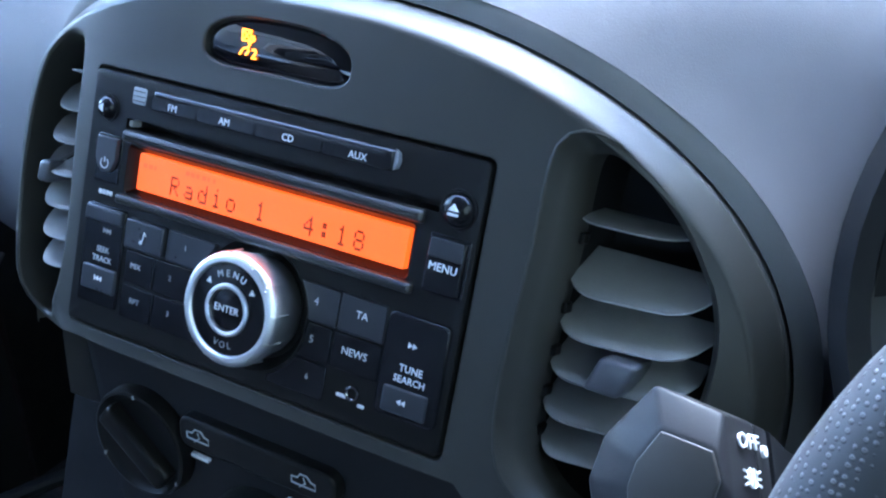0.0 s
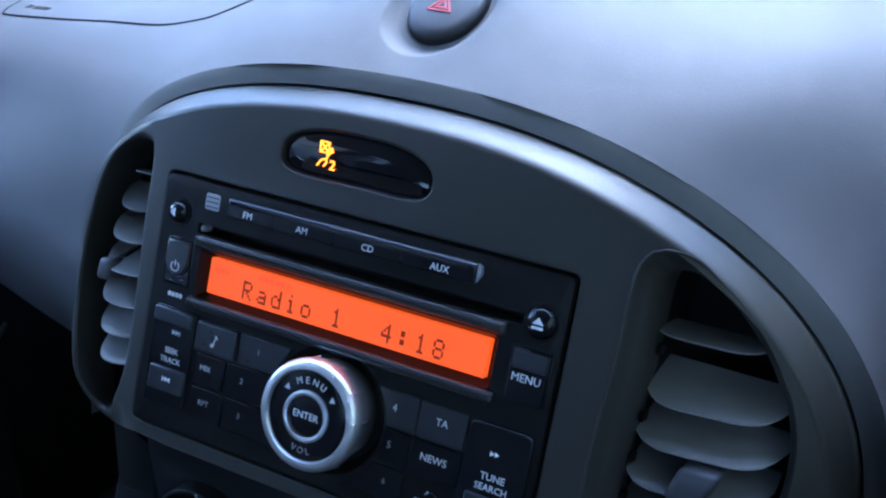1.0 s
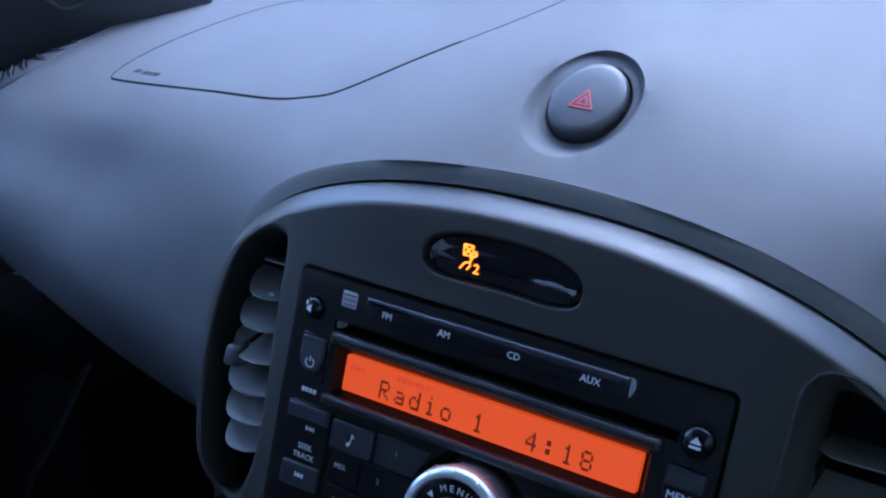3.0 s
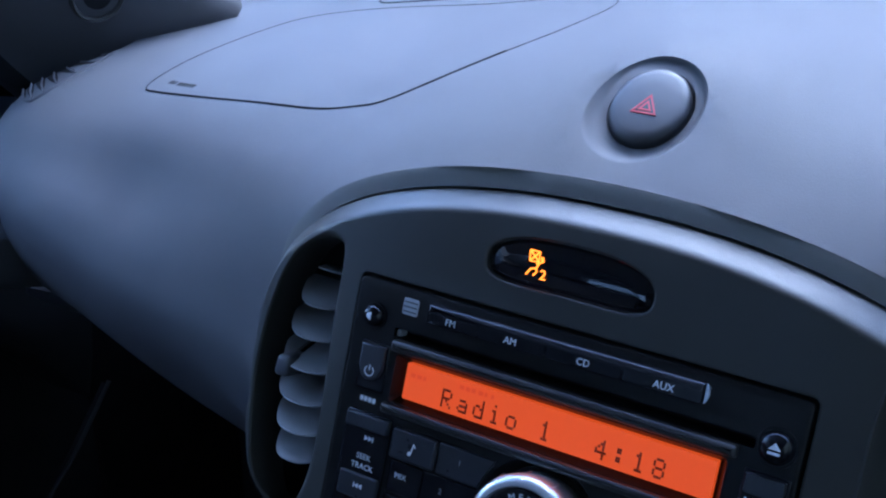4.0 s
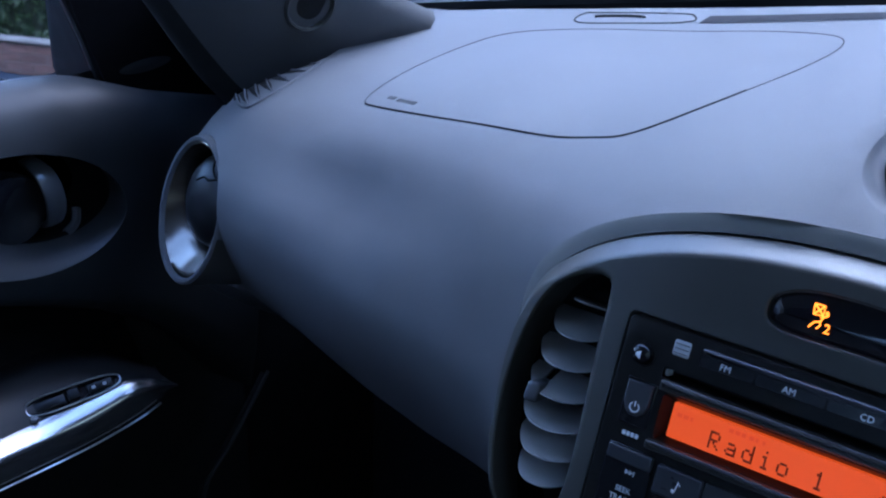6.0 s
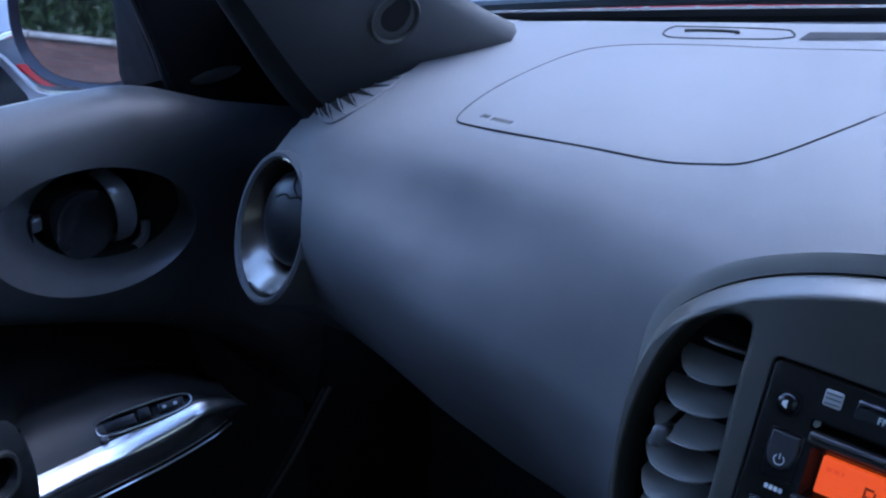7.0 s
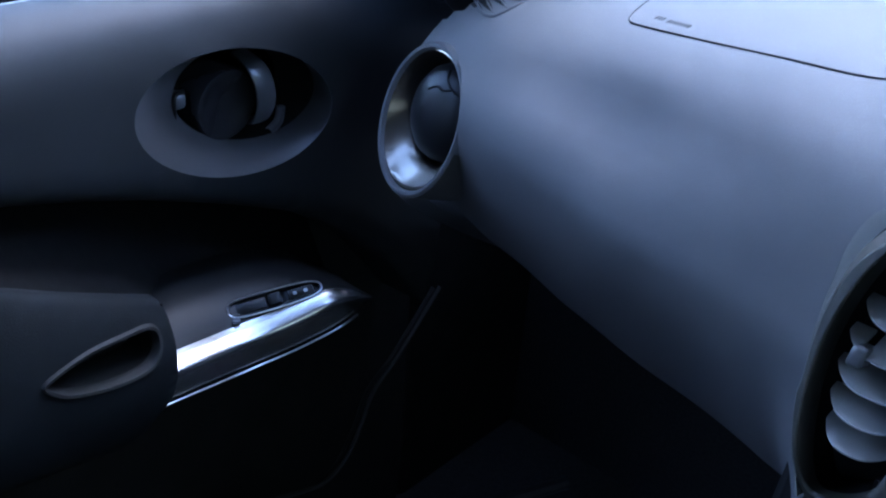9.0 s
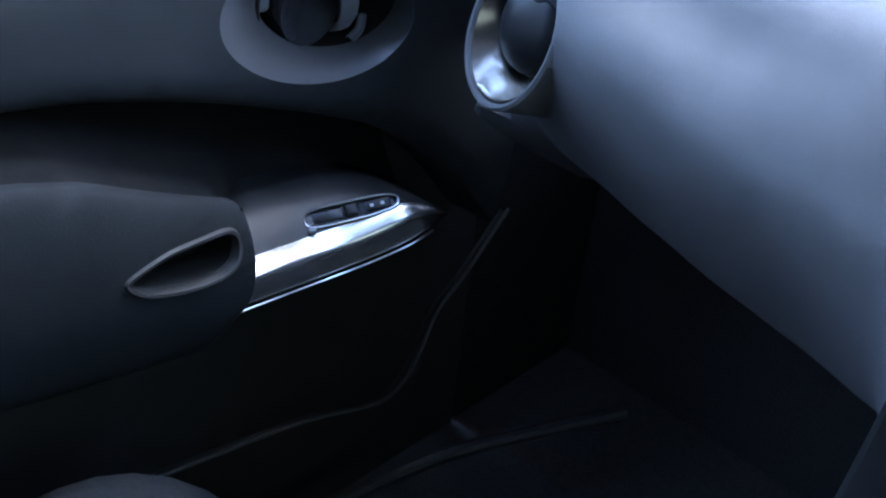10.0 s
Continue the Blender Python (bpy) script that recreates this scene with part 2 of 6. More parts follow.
# ---- dashboard (stack frame) ----
band_out = arch(0.206, 0.1435)
SIDE_VENT = pose(-0.492, 0.135, 0.0, 0, 0, -22)
dash_form = thin_plate([
    (-0.62, 0.18, 0.40), (-0.51, 0.1905, 0.41), (-0.363, 0.216, 0.40), (-0.236, 0.2375, 0.392), (0.0, 0.272, 0.38), (0.25, 0.26, 0.39), (0.6, 0.2, 0.42),
    (-0.52, 0.135, 0.25), (-0.363, 0.163, 0.27), (-0.236, 0.177, 0.255), (-0.12, 0.195, 0.22), (0.0, 0.21, 0.195), (0.15, 0.2, 0.2), (0.35, 0.19, 0.2),
    (-0.004, 0.128, 0.0335), (-0.004, 0.1455, 0.0470), (-0.004, 0.163, 0.0610), (-0.004, 0.180, 0.090), (-0.035, 0.165, 0.078), (0.03, 0.168, 0.076), (-0.12, 0.14, 0.09), (-0.25, 0.116, 0.125), (-0.336, 0.111, 0.143), (-0.372, 0.108, 0.150), (-0.459, 0.084, 0.137),
    (-0.44, 0.0, 0.106), (-0.492, 0.057, 0.136), (-0.492, -0.057, 0.142), (-0.545, 0.0, 0.157), (-0.40, 0.02, 0.090), (-0.32, 0.04, 0.088), (-0.32, -0.03, 0.078), (-0.25, 0.05, 0.075), (-0.24, 0.0, 0.065),
    (-0.33, -0.11, 0.105), (-0.24, -0.11, 0.085), (-0.44, -0.1, 0.145), (-0.585, 0.0, 0.23), (-0.58, -0.1, 0.25), (-0.58, 0.08, 0.25),
    (0.15, 0.15, 0.08), (0.25, 0.12, 0.17), (0.25, 0.03, 0.19), (0.25, -0.05, 0.19), (0.3, -0.12, 0.22), (0.32, 0.06, 0.25), (0.5, 0.0, 0.25), (0.5, 0.12, 0.25), (0.5, -0.15, 0.25),
] + [(x, z, panel_y(x) + 0.014) for x, z in band_out[::6]])


def dash_depth(x, z):
    """The dash's form, with its lower edge rolled under towards the footwells."""
    line = np.interp(x, [-0.6, -0.45, -0.36, -0.28, -0.20, -0.15, 0.2, 0.7], [-0.086, -0.090, -0.098, -0.106, -0.112, -0.112, -0.12, -0.10])
    soft = np.clip((-0.130 - x) / 0.05, 0, 1) * np.clip((x + 0.60) / 0.06, 0, 1)
    # the top falls away beyond the side demister, towards the pillar
    rim = np.interp(z, [0.058, 0.064, 0.084, 0.098, 0.114, 0.125, 0.16, 0.19], [-0.66, -0.545, -0.505, -0.487, -0.473, -0.468, -0.50, -0.56])
    d = np.clip(rim - x, 0, 0.09)
    fall = 3.0 * d * d / (d + 0.012)
    # a shallow valley runs below the airbag cover, above the swelling glovebox
    valley = 0.0092 * np.exp(-((x + 0.372) / 0.105) ** 2 - ((z - 0.055) / 0.024) ** 2)
    # the end turns forward and leaves a gap beside the door
    end = 5.0 * np.clip(-0.552 - x, 0, 0.06) ** 1.15 * np.clip((z + 0.09) / 0.05, 0, 1)
    return dash_form(x, z) + valley + fall + end + 13.0 * np.clip(line - z, 0, 1) ** 1.5 + 3.1 * soft * np.clip(line + 0.102 - z, 0, 1) ** 1.5


def on_dash(x, z, lift=0.0):
    return (x, float(dash_depth(np.array(x), np.array(z))) - lift, z)


def circle(cx, cz, rx, rz, n=40):
    return [(cx + rx * math.cos(2 * math.pi * i / n), cz + rz * math.sin(2 * math.pi * i / n)) for i in range(n)]


HAZARD = (-0.0045, 0.1455)
hazard_hole = circle(HAZARD[0] + 0.0008, HAZARD[1] + 0.0003, 0.0250, 0.0240)
vent_hole = [((SIDE_VENT @ Vector((x, 0, z))).x, z) for x, z in circle(0, 0, 0.0555, 0.0555)]


def hazard_y(x, z):
    """The plane in which the hazard switch sits."""
    return 0.0530 + 0.78 * (z - HAZARD[1])


def windscreen_z(x):
    return 0.272 - 0.15 * abs(x)


def dashboard():
    foot_l, foot_r = band_out[-1], band_out[0]
    outline = list(band_out) + [(foot_l[0] + 0.012, -0.15)]
    outline += [(x, -0.15) for x in np.arange(-0.18, -0.61, -0.03)] + [(-0.615, z) for z in np.arange(-0.145, 0.17, 0.03)]
    outline += [(x, windscreen_z(x)) for x in np.arange(-0.61, 0.69, 0.02)] + [(0.69, z) for z in np.arange(0.15, -0.14, -0.03)]
    outline += [(x, -0.15) for x in np.arange(0.69, 0.18, -0.03)] + [(foot_r[0] - 0.012, -0.15)]
    bm = bmesh.new()
    sheet(bm, outline, [hazard_hole, vent_hole], 0.009, lambda x, z: np.c_[x, dash_depth(x, z), z])
    # the scooped seat of the hazard switch
    loops = []
    for r, d, k in ((0.0262, 0.0, 0.0), (0.0258, 0.0002, 0.03), (0.0249, 0.0006, 0.22), (0.0236, 0.0010, 0.58), (0.0221, 0.0012, 0.88), (0.0204, 0.0010, 0.99), (0.0180, 0.0008, 1.0), (0.0177, 0.0035, 1.0), (0.0177, 0.02, 1.0)):
        lp = circle(HAZARD[0] + 0.0008 + 0.0004 * (0.0262 - r) / 0.0085, HAZARD[1] + 0.0003, 0.954 * r + 0.0008 * (0.0262 - r) / 0.0085, 0.916 * r + 0.0010 * (0.0262 - r) / 0.0085)
        base = dash_depth(np.array([p[0] for p in hazard_hole]), np.array([p[1] for p in hazard_hole]))
        loops.append([(x, b + (hazard_y(x, z) - b) * k + d, z) for (x, z), b in zip(lp, base)])
    rings(bm, loops, cap_last=True)
    bmesh.ops.remove_doubles(bm, verts=bm.verts[:], dist=1e-5)
    return bm


dash = thing("dashboard", STACK, "dark grey grained plastic dashboard with an arched centre", "dashboard")
part("top_shell", dashboard(), DASH, dash, "grey grained moulding with soft curves", smooth=60)

# the lip of the arch: a dark band that faces the cabin, behind the panel's edge
bm = bmesh.new()
seam = arch(0.1974, 0.1354)
rings(bm, [[(x, panel_y(x) + 0.0141, z) for x, z in band_out],
           [(x, panel_y(x) + 0.0135, z) for x, z in arch(0.2046, 0.1422)],
           [(x, panel_y(x) + 0.0129, z) for x, z in arch(0.2022, 0.1399)],
           [(x, panel_y(x) + 0.0124, z) for x, z in arch(0.1995, 0.1373)],
           [(x, panel_y(x) + 0.0121, z) for x, z in seam],
           [(x, panel_y(x) + 0.03, z) for x, z in arch(0.1962, 0.1342)]], closed=False)
# Dash plastic; the olive cast of cabin light is put into its colour.
part("arch_lip", bm, material("lip_tinted_plastic", (0.098, 0.099, 0.090), 0.75, vary=0.08, scale=14, bump=0.1, bump_scale=1400, spec=0.3), dash, "dark lip round the centre stack", smooth=60)

# stack panel: outline, openings and a rounded edge
def panel_outline():
    top = arch(0.1964, 0.1344, 96, -30, 196)
    lx, lz = top[-1]
    rx, rz = top[0]
    foot = [(lx + 0.006, lz - 0.002), (lx + 0.014, lz - 0.002), (CX - 0.104, -0.0640), (CX - 0.096, -0.0632)] + [(CX + 0.012 * i, -0.0632) for i in range(-7, 8)]
    foot += [(CX + 0.096, -0.0634), (CX + 0.103, -0.070), (CX + 0.108, -0.086), (CX + 0.116, -0.098), (rx - 0.016, -0.104), (rx - 0.006, -0.101)]
    return top + foot


VENT_L = [(-0.1125, 0.0655), (-0.123, 0.0645), (-0.138, 0.056), (-0.153, 0.038), (-0.163, 0.014), (-0.164, -0.012), (-0.158, -0.036), (-0.146, -0.060), (-0.133, -0.066), (-0.117, -0.058), (-0.108, -0.044), (-0.1055, -0.016), (-0.1075, 0.030), (-0.108, 0.060)]
VENT_L = smooth_path(VENT_L, 4, True)
# Passenger's vent, narrowed to fit its outline from the camera.
VENT_NARROW = [(-0.1125, 0.0655), (-0.123, 0.0645), (-0.137, 0.057), (-0.1475, 0.043), (-0.1545, 0.022), (-0.1575, -0.002), (-0.1555, -0.026), (-0.1495, -0.048), (-0.1425, -0.062), (-0.134, -0.0665), (-0.119, -0.059), (-0.109, -0.044), (-0.1065, -0.016), (-0.1085, 0.030), (-0.109, 0.060)]
VENT_NARROW = smooth_path(VENT_NARROW, 4, True)
VENT_R = [(2 * CX - x + 0.003 - 0.0035 * min(1.0, max(0.0, (-x - 0.115) / 0.025)), z + 0.001 - 0.0015 * (z > 0.03)) for x, z in reversed(VENT_L)]
PILL = [(CX - 0.0095 + 0.0350 * math.copysign(abs(math.cos(a)) ** 0.55, math.cos(a)), 0.0772 + 0.0098 * math.copysign(abs(math.sin(a)) ** 0.75, math.sin(a)) - 2.2 * (0.035 * abs(math.cos(a)) ** 0.55) ** 2 + 0.001) for a in [2 * math.pi * i / 48 for i in range(48)]]
RADIO = rounded(-0.0955, 0.0965, -0.0555, 0.0565, 0.003, 3)


def inset_by(loop, ds):
    """A closed 2D loop moved inwards by its own distance at every point."""
    out, n = [], len(loop)
    for i in range(n):
        a, c = Vector(loop[i - 1]), Vector(loop[(i + 1) % n])
        t = (c - a).normalized()
        out.append((loop[i][0] - t.y * ds[i], loop[i][1] + t.x * ds[i]))
    return out


def face_y(x, z):
    """The panel's face: it bows back to the sides and a little under its top edge."""
    under = 25 * max(0.0, -0.046 - z) ** 2 * min(1.0, max(0.0, (-0.0985 - x) / 0.015))
    return panel_y(x) + 0.9 * max(0.0, z - 0.085) ** 2 * 10 + under


def stack_panel():
    edge = panel_outline()
    # the rolled edge is narrow beside the passenger's vent and along the foot
    R = [0.0022 if z < -0.055 else 0.0105 - 0.0080 * min(1.0, left_draw(z) / 0.09) * (x < 0) for x, z in edge]
    rim = inset_by(edge, R)
    holes = [(VENT_NARROW, [0.0036 - 0.0022 * min(1.0, max(0.0, (-0.128 - x) / 0.015)) for x, z in VENT_NARROW], 0.03), (VENT_R, [0.0034 + 0.0056 * min(1.0, max(0.0, (0.142 - x) / 0.018)) for x, z in VENT_R], 0.03), (PILL, 0.0012, 0.005), (RADIO, 0.001, 0.012)]
    holes = [(h, r if isinstance(r, list) else [r] * len(h), d) for h, r, d in holes]
    lips = [inset_by(h, [-q for q in r]) for h, r, _ in holes]
    pts, edges = [], []
    for lp in [rim] + lips:
        n0 = len(pts)
        pts += [Vector(p) for p in lp]
        edges += [(n0 + i, n0 + (i + 1) % len(lp)) for i in range(len(lp))]
    for i in range(-20, 21):
        for j in range(-18, 13):
            p = (CX + i * 0.0095, j * 0.0095)
            if inside(p, inset(rim, 0.004)) and not any(inside(p, inset(lp, -0.004)) for lp in lips):
                pts.append(Vector(p))
    vs, _, fs, *_ = delaunay_2d_cdt(pts, edges, [], 0, 1e-6)
    bm = bmesh.new()
    bv = [bm.verts.new((v.x, face_y(v.x, v.y), v.y)) for v in vs]
    for f in fs:
        c = sum((vs[i] for i in f), Vector((0, 0))) / len(f)
        if inside(c, rim) and not any(inside(c, lp) for lp in lips):
            bm.faces.new([bv[i] for i in f])
    bmesh.ops.delete(bm, geom=[v for v in bm.verts if not v.link_faces], context="VERTS")
    # the rolled outer edge
    loops = []
    for back, deep in ((0.0105, 0.0), (0.0096, 0.0001), (0.0086, 0.0006), (0.0076, 0.0015), (0.0066, 0.0028), (0.0044, 0.0060), (0.0018, 0.0097), (0.0006, 0.0113), (0.0, 0.0126)):
        loops.append([(x, face_y(*rim[i]) + deep * (0.35 + 0.65 * R[i] / 0.0105), z) for i, (x, z) in enumerate(inset_by(edge, [back * r / 0.0105 for r in R]))])
    loops.append([(x, y + 0.02, z) for x, y, z in loops[-1]])
    rings(bm, loops)
    for (h, r, depth), lp in zip(holes, lips):
        loops = []
        # a small round, then for a wide lip a sloping flank
        for back, deep in ((1.0, 0.0), (0.95, -0.05), (0.90, -0.075), (0.85, -0.05), (0.80, 0.06), (0.75, 0.22), (0.40, 0.75), (0.0, 1.25)) if max(r) > 0.006 else ((1.0, 0.0), (0.62, 0.08), (0.29, 0.29), (0.08, 0.62), (0.0, 1.0)):
            loops.append([(x, face_y(*lp[i]) + r[i] * deep, z) for i, (x, z) in enumerate(inset_by(h, [-q * back for q in r]))])
        loops.append([(x, y + depth, z) for x, y, z in loops[-1]])
        rings(bm, loops)
    bmesh.ops.remove_doubles(bm, verts=bm.verts[:], dist=1e-5)
    return bm


panel = part("stack_panel", stack_panel(), PANEL, dash, "dark satin panel round radio and vents", smooth=50)
bm = bmesh.new()
bm.from_mesh(panel.data)
flat = [f for f in bm.faces if all(abs(v.co.y - face_y(v.co.x, v.co.z)) < 2e-6 for v in f.verts)]
bmesh.ops.reverse_faces(bm, faces=[f for f in flat if f.normal.y > 0])
bm.to_mesh(panel.data)
bm.free()
# true normals on the even face, so that its sheen stays smooth
me = panel.data
face_normals = []
for v, n in zip(me.vertices, me.vertex_normals):
    x, y, z = v.co
    if abs(y - face_y(x, z)) < 2e-6:
        h = 1e-4
        face_normals.append(Vector(((face_y(x + h, z) - face_y(x - h, z)) / (2 * h), -1.0, (face_y(x, z + h) - face_y(x, z - h)) / (2 * h))).normalized())
    else:
        face_normals.append(n.vector.copy())
me.normals_split_custom_set_from_vertices(face_normals)

# ---- details of the dashboard ----
SEAM = material("groove_grey", (0.014, 0.014, 0.016), 0.8, spec=0.1)


def dash_seam(name, path, r, label, closed=False):
    return part(name, tube(bmesh.new(), [on_dash(x, z, -0.0002) for x, z in path], r, 6, closed), SEAM, dash, label)


seam_path = smooth_path([(-0.3715, 0.1065), (-0.378, 0.113), (-0.384, 0.130), (-0.387, 0.147), (-0.387, 0.165), (-0.380, 0.178), (-0.355, 0.188), (-0.300, 0.1985), (-0.230, 0.2085),
                         (-0.165, 0.2165), (-0.118, 0.217), (-0.103, 0.206), (-0.108, 0.186), (-0.122, 0.166), (-0.135, 0.151), (-0.150, 0.137), (-0.166, 0.127), (-0.185, 0.122),
                         (-0.215, 0.1165), (-0.264, 0.113), (-0.32, 0.1085), (-0.358, 0.106)], 8, True)
dash_seam("airbag_seam", seam_path, 0.00042, "dark groove round the airbag cover", True)
dash_seam("airbag_gap", seam_path[13 * 8:], 0.00085, "wider gap along the cover's lower edge")
cover_path = smooth_path([(-0.352, 0.208), (-0.350, 0.213), (-0.340, 0.2145), (-0.265, 0.2245), (-0.250, 0.223), (-0.245, 0.219), (-0.250, 0.2165), (-0.262, 0.213), (-0.325, 0.202), (-0.345, 0.2025)], 6, True)
dash_seam("small_cover_seam", cover_path, 0.0009, "dark outline of a small cover", True)
bm = bmesh.new()
tube(bm, [on_dash(x, z, 0.0004) for x, z in smooth_path([(-0.334, 0.2095), (-0.325, 0.2115), (-0.305, 0.2145), (-0.292, 0.2155), (-0.289, 0.2145)], 6)], 0.0017, 8)
part("cover_slot", bm, DARK, dash, "black slot in the small cover")
# the centre demister, a dark slotted strip by the windscreen
bm = bmesh.new()
grid = []
for i in range(25):
    x = -0.238 + 0.30 * i / 24
    zc = windscreen_z(x) - 0.0135 + 0.002 * math.sin(3 * x)
    grid.append([on_dash(x, zc - 0.0045, 0.0012), on_dash(x, zc, 0.0016), on_dash(x, zc + 0.0045, 0.0012)])
rings(bm, grid, closed=False)
part("demister_strip", bm, material("demister_mesh", (0.016, 0.016, 0.018), 0.85, vary=0.2, scale=300, spec=0.1), dash, "dark demister strip by the windscreen")
# raised letters on the airbag cover, too worn to read: two short rows of bars
for k, (n, z0) in enumerate(((3, 0.1135), (7, 0.1135))):
    for i in range(n):
        x = (-0.359 if k == 0 else -0.3485) + 0.0026 * i
        bm = tube(bmesh.new(), [on_dash(x, z0 - 0.0010 + 0.0001 * i, 0.0), on_dash(x + 0.0006, z0 + 0.0012 + 0.0001 * i, 0.0)], 0.0005, 5)
        part("embossed_bar", bm, PANEL, dash)

# the side demister: raked fins over dark plates at the end of the dash
inner_edge = smooth_path([(-0.492, 0.0830), (-0.476, 0.0815), (-0.4635, 0.083), (-0.4580, 0.0895), (-0.4555, 0.097), (-0.4565, 0.108), (-0.461, 0.118), (-0.4665, 0.124)], 6)
outer_edge = smooth_path([(-0.5055, 0.0835), (-0.497, 0.090), (-0.487, 0.098), (-0.480, 0.106), (-0.474, 0.114), (-0.467, 0.1245)], 6)


def edge_at(path, s):
    k = min(max(s, 0.0), 0.999) * (len(path) - 1)
    i = int(k)
    return tuple(path[i][j] + (path[i + 1][j] - path[i][j]) * (k - i) for j in (0, 1))


bm = bmesh.new()
loops = []
for i in range(25):
    a, b = edge_at(inner_edge, i / 24), edge_at(outer_edge, i / 24)
    loops.append([on_dash(a[0] + (b[0] - a[0]) * k / 3, a[1] + (b[1] - a[1]) * k / 3, 0.0008) for k in range(4)])
rings(bm, loops, closed=False)
part("side_demister_slot", bm, DASH, dash, "grey tray of the side demister", smooth=40)
for i in range(7):
    s = 0.10 + 0.80 * i / 6
    o0, o1 = edge_at(outer_edge, s - 0.085), edge_at(outer_edge, s + 0.030)
    n0, n1 = edge_at(inner_edge, s + 0.035), edge_at(inner_edge, s + 0.075)
    tip = tuple(0.10 * edge_at(outer_edge, s + 0.045)[k] + 0.90 * 0.5 * (n0[k] + n1[k]) for k in (0, 1))
    mid = tuple(0.5 * (o0[k] + tip[k]) for k in (0, 1))
    # A raised plate; its dark colour is the shade between two fins.
    bm = bmesh.new()
    gap = [o0, o1, (0.5 * (o1[0] + tip[0]) + 0.0006, 0.5 * (o1[1] + tip[1]) + 0.0006), tip, (mid[0] - 0.0002, mid[1] - 0.0004)]
    rings(bm, [[on_dash(*p, 0.0006) for p in gap], [on_dash(*p, 0.0013) for p in gap]], cap_last=True)
    part("side_demister_shade", bm, DARK, dash, "dark plate painted as the shaded gap between two fins", smooth=0)
    fin = [on_dash(*o1, 0.0034), on_dash(0.5 * (o1[0] + tip[0]), 0.5 * (o1[1] + tip[1]), 0.0030), on_dash(*tip, 0.0014)]
    part("side_demister_blade", tube(bmesh.new(), fin, 0.0007, 6), DASH, dash)
part("side_demister_rim", tube(bmesh.new(), [on_dash(x, z, 0.0004) for x, z in inner_edge], 0.0010, 6), DASH, dash)

# ---- hazard switch ----
# Scaled off round, so that the button's outline fits the camera's view.
hz = thing("hazard_switch", STACK @ Matrix.Translation((HAZARD[0], hazard_y(*HAZARD), HAZARD[1])) @ pose(0, 0, 0, -38.0, 0, 0) @ Matrix.Translation((0.0012, -0.0022, 0.0006)) @ Matrix.Diagonal((0.930, 1.0, 1.165, 1.0)), "round black hazard switch with a red warning triangle", "switch")
prof = [(0.0001, -0.0024), (0.008, -0.0022), (0.0138, -0.0017), (0.0160, -0.0012), (0.0173, -0.0003), (0.0179, 0.0010), (0.0181, 0.003), (0.0184, 0.016)]
part("button", lathe(bmesh.new(), prof, 56), material("switch_satin_plastic", (0.017, 0.0172, 0.018), 0.48, vary=0.05, scale=60), hz, "domed black push button")
for size, w in ((0.0070, 0.0007), (0.0036, 0.0007)):
    bm = bmesh.new()
    tri = lambda s, y: [(s * math.sin(radians(a)), y, s * math.cos(radians(a)) * 0.88 - 0.0030) for a in (0, -120, 120)]
    rings(bm, [tri(size, -0.0018), tri(size, -0.0026), tri(size - 2 * w, -0.0026), tri(size - 2 * w, -0.0018)])
    part("warning_triangle", bm, RED, hz, "red printed triangle", smooth=0)

# ---- passenger airbag lamp ----
lamp = thing("airbag_warning_lamp", STACK, "gloss black oval lens with a lit amber airbag symbol", "warning lamp")
bm = bmesh.new()
lens_loop = inset(PILL, 0.0006)
rings(bm, [[(x, 0.006, z) for x, z in lens_loop], [(x, 0.0030, z) for x, z in lens_loop], [(x, 0.0018, z) for x, z in inset(lens_loop, 0.0025)], [(x, 0.0013, z) for x, z in inset(lens_loop, 0.006)]], cap_last=True)
part("lens", bm, material("smoked_gloss_lens", (0.004, 0.004, 0.005), 0.06, coat=0.6), lamp, "smoked gloss lens")
IC = Matrix.Translation((-0.0165, 0.0009, 0.0768))


def symbol_part(name, strokes, r=0.00036):
    bm = bmesh.new()
    for st in strokes:
        tube(bm, [(x, 0, z) for x, z in st], r, 6)
    ob = part(name, bm, AMBER, lamp)
    ob.matrix_basis = IC


S = 0.00086
symbol_part("symbol_airbag", [[(S * x, S * z) for x, z in st] for st in (((-5, 7), (-4.5, 2), (0, 2.4), (-0.2, 7), (-5, 7)), ((-5, 7), (0, 2.4)), ((-4.5, 2), (-0.2, 7)))])
symbol_part("symbol_seat_figure", [[(S * x, S * z) for x, z in st] for st in (((0.8, 4.4), (1.8, 4.6), (2.2, 3.8), (1.2, 3.4), (0.8, 4.4)), ((-1.0, 1.4), (0.6, 2.0), (2.4, 3.2)), ((0.4, 2.0), (-0.6, -0.6), (-3.2, -1.4), (-5.2, -4.4)), ((-0.8, -0.6), (-0.2, -2.2), (-1.6, -4.2)))])
o = writing("2", 0.0056, AMBER, IC @ Matrix.Translation((0.0027, 0, -0.0028)), lamp, "symbol_number", 0.0003)

# ---- car radio ----
radio = thing("car_radio", STACK, "black double-height car radio with an orange lit display", "car radio")
fascia = rounded(-0.0945, 0.0955, -0.0545, 0.0555, 0.003, 4)
slot_hole = rounded(-0.0735, 0.0785, 0.0335, 0.0378, 0.0006, 2)
disp_hole = rounded(-0.0705, 0.0705, 0.0065, 0.0272, 0.002, 3)
knob_c = (0.0042, -0.0215)
knob_hole = circle(*knob_c, 0.0262, 0.0262, 48)
bm = bmesh.new()
inner = inset(fascia, 0.0016)
sheet(bm, inner, [slot_hole, disp_hole, knob_hole], 0.008, lambda x, z: np.c_[x, 0 * x, z])
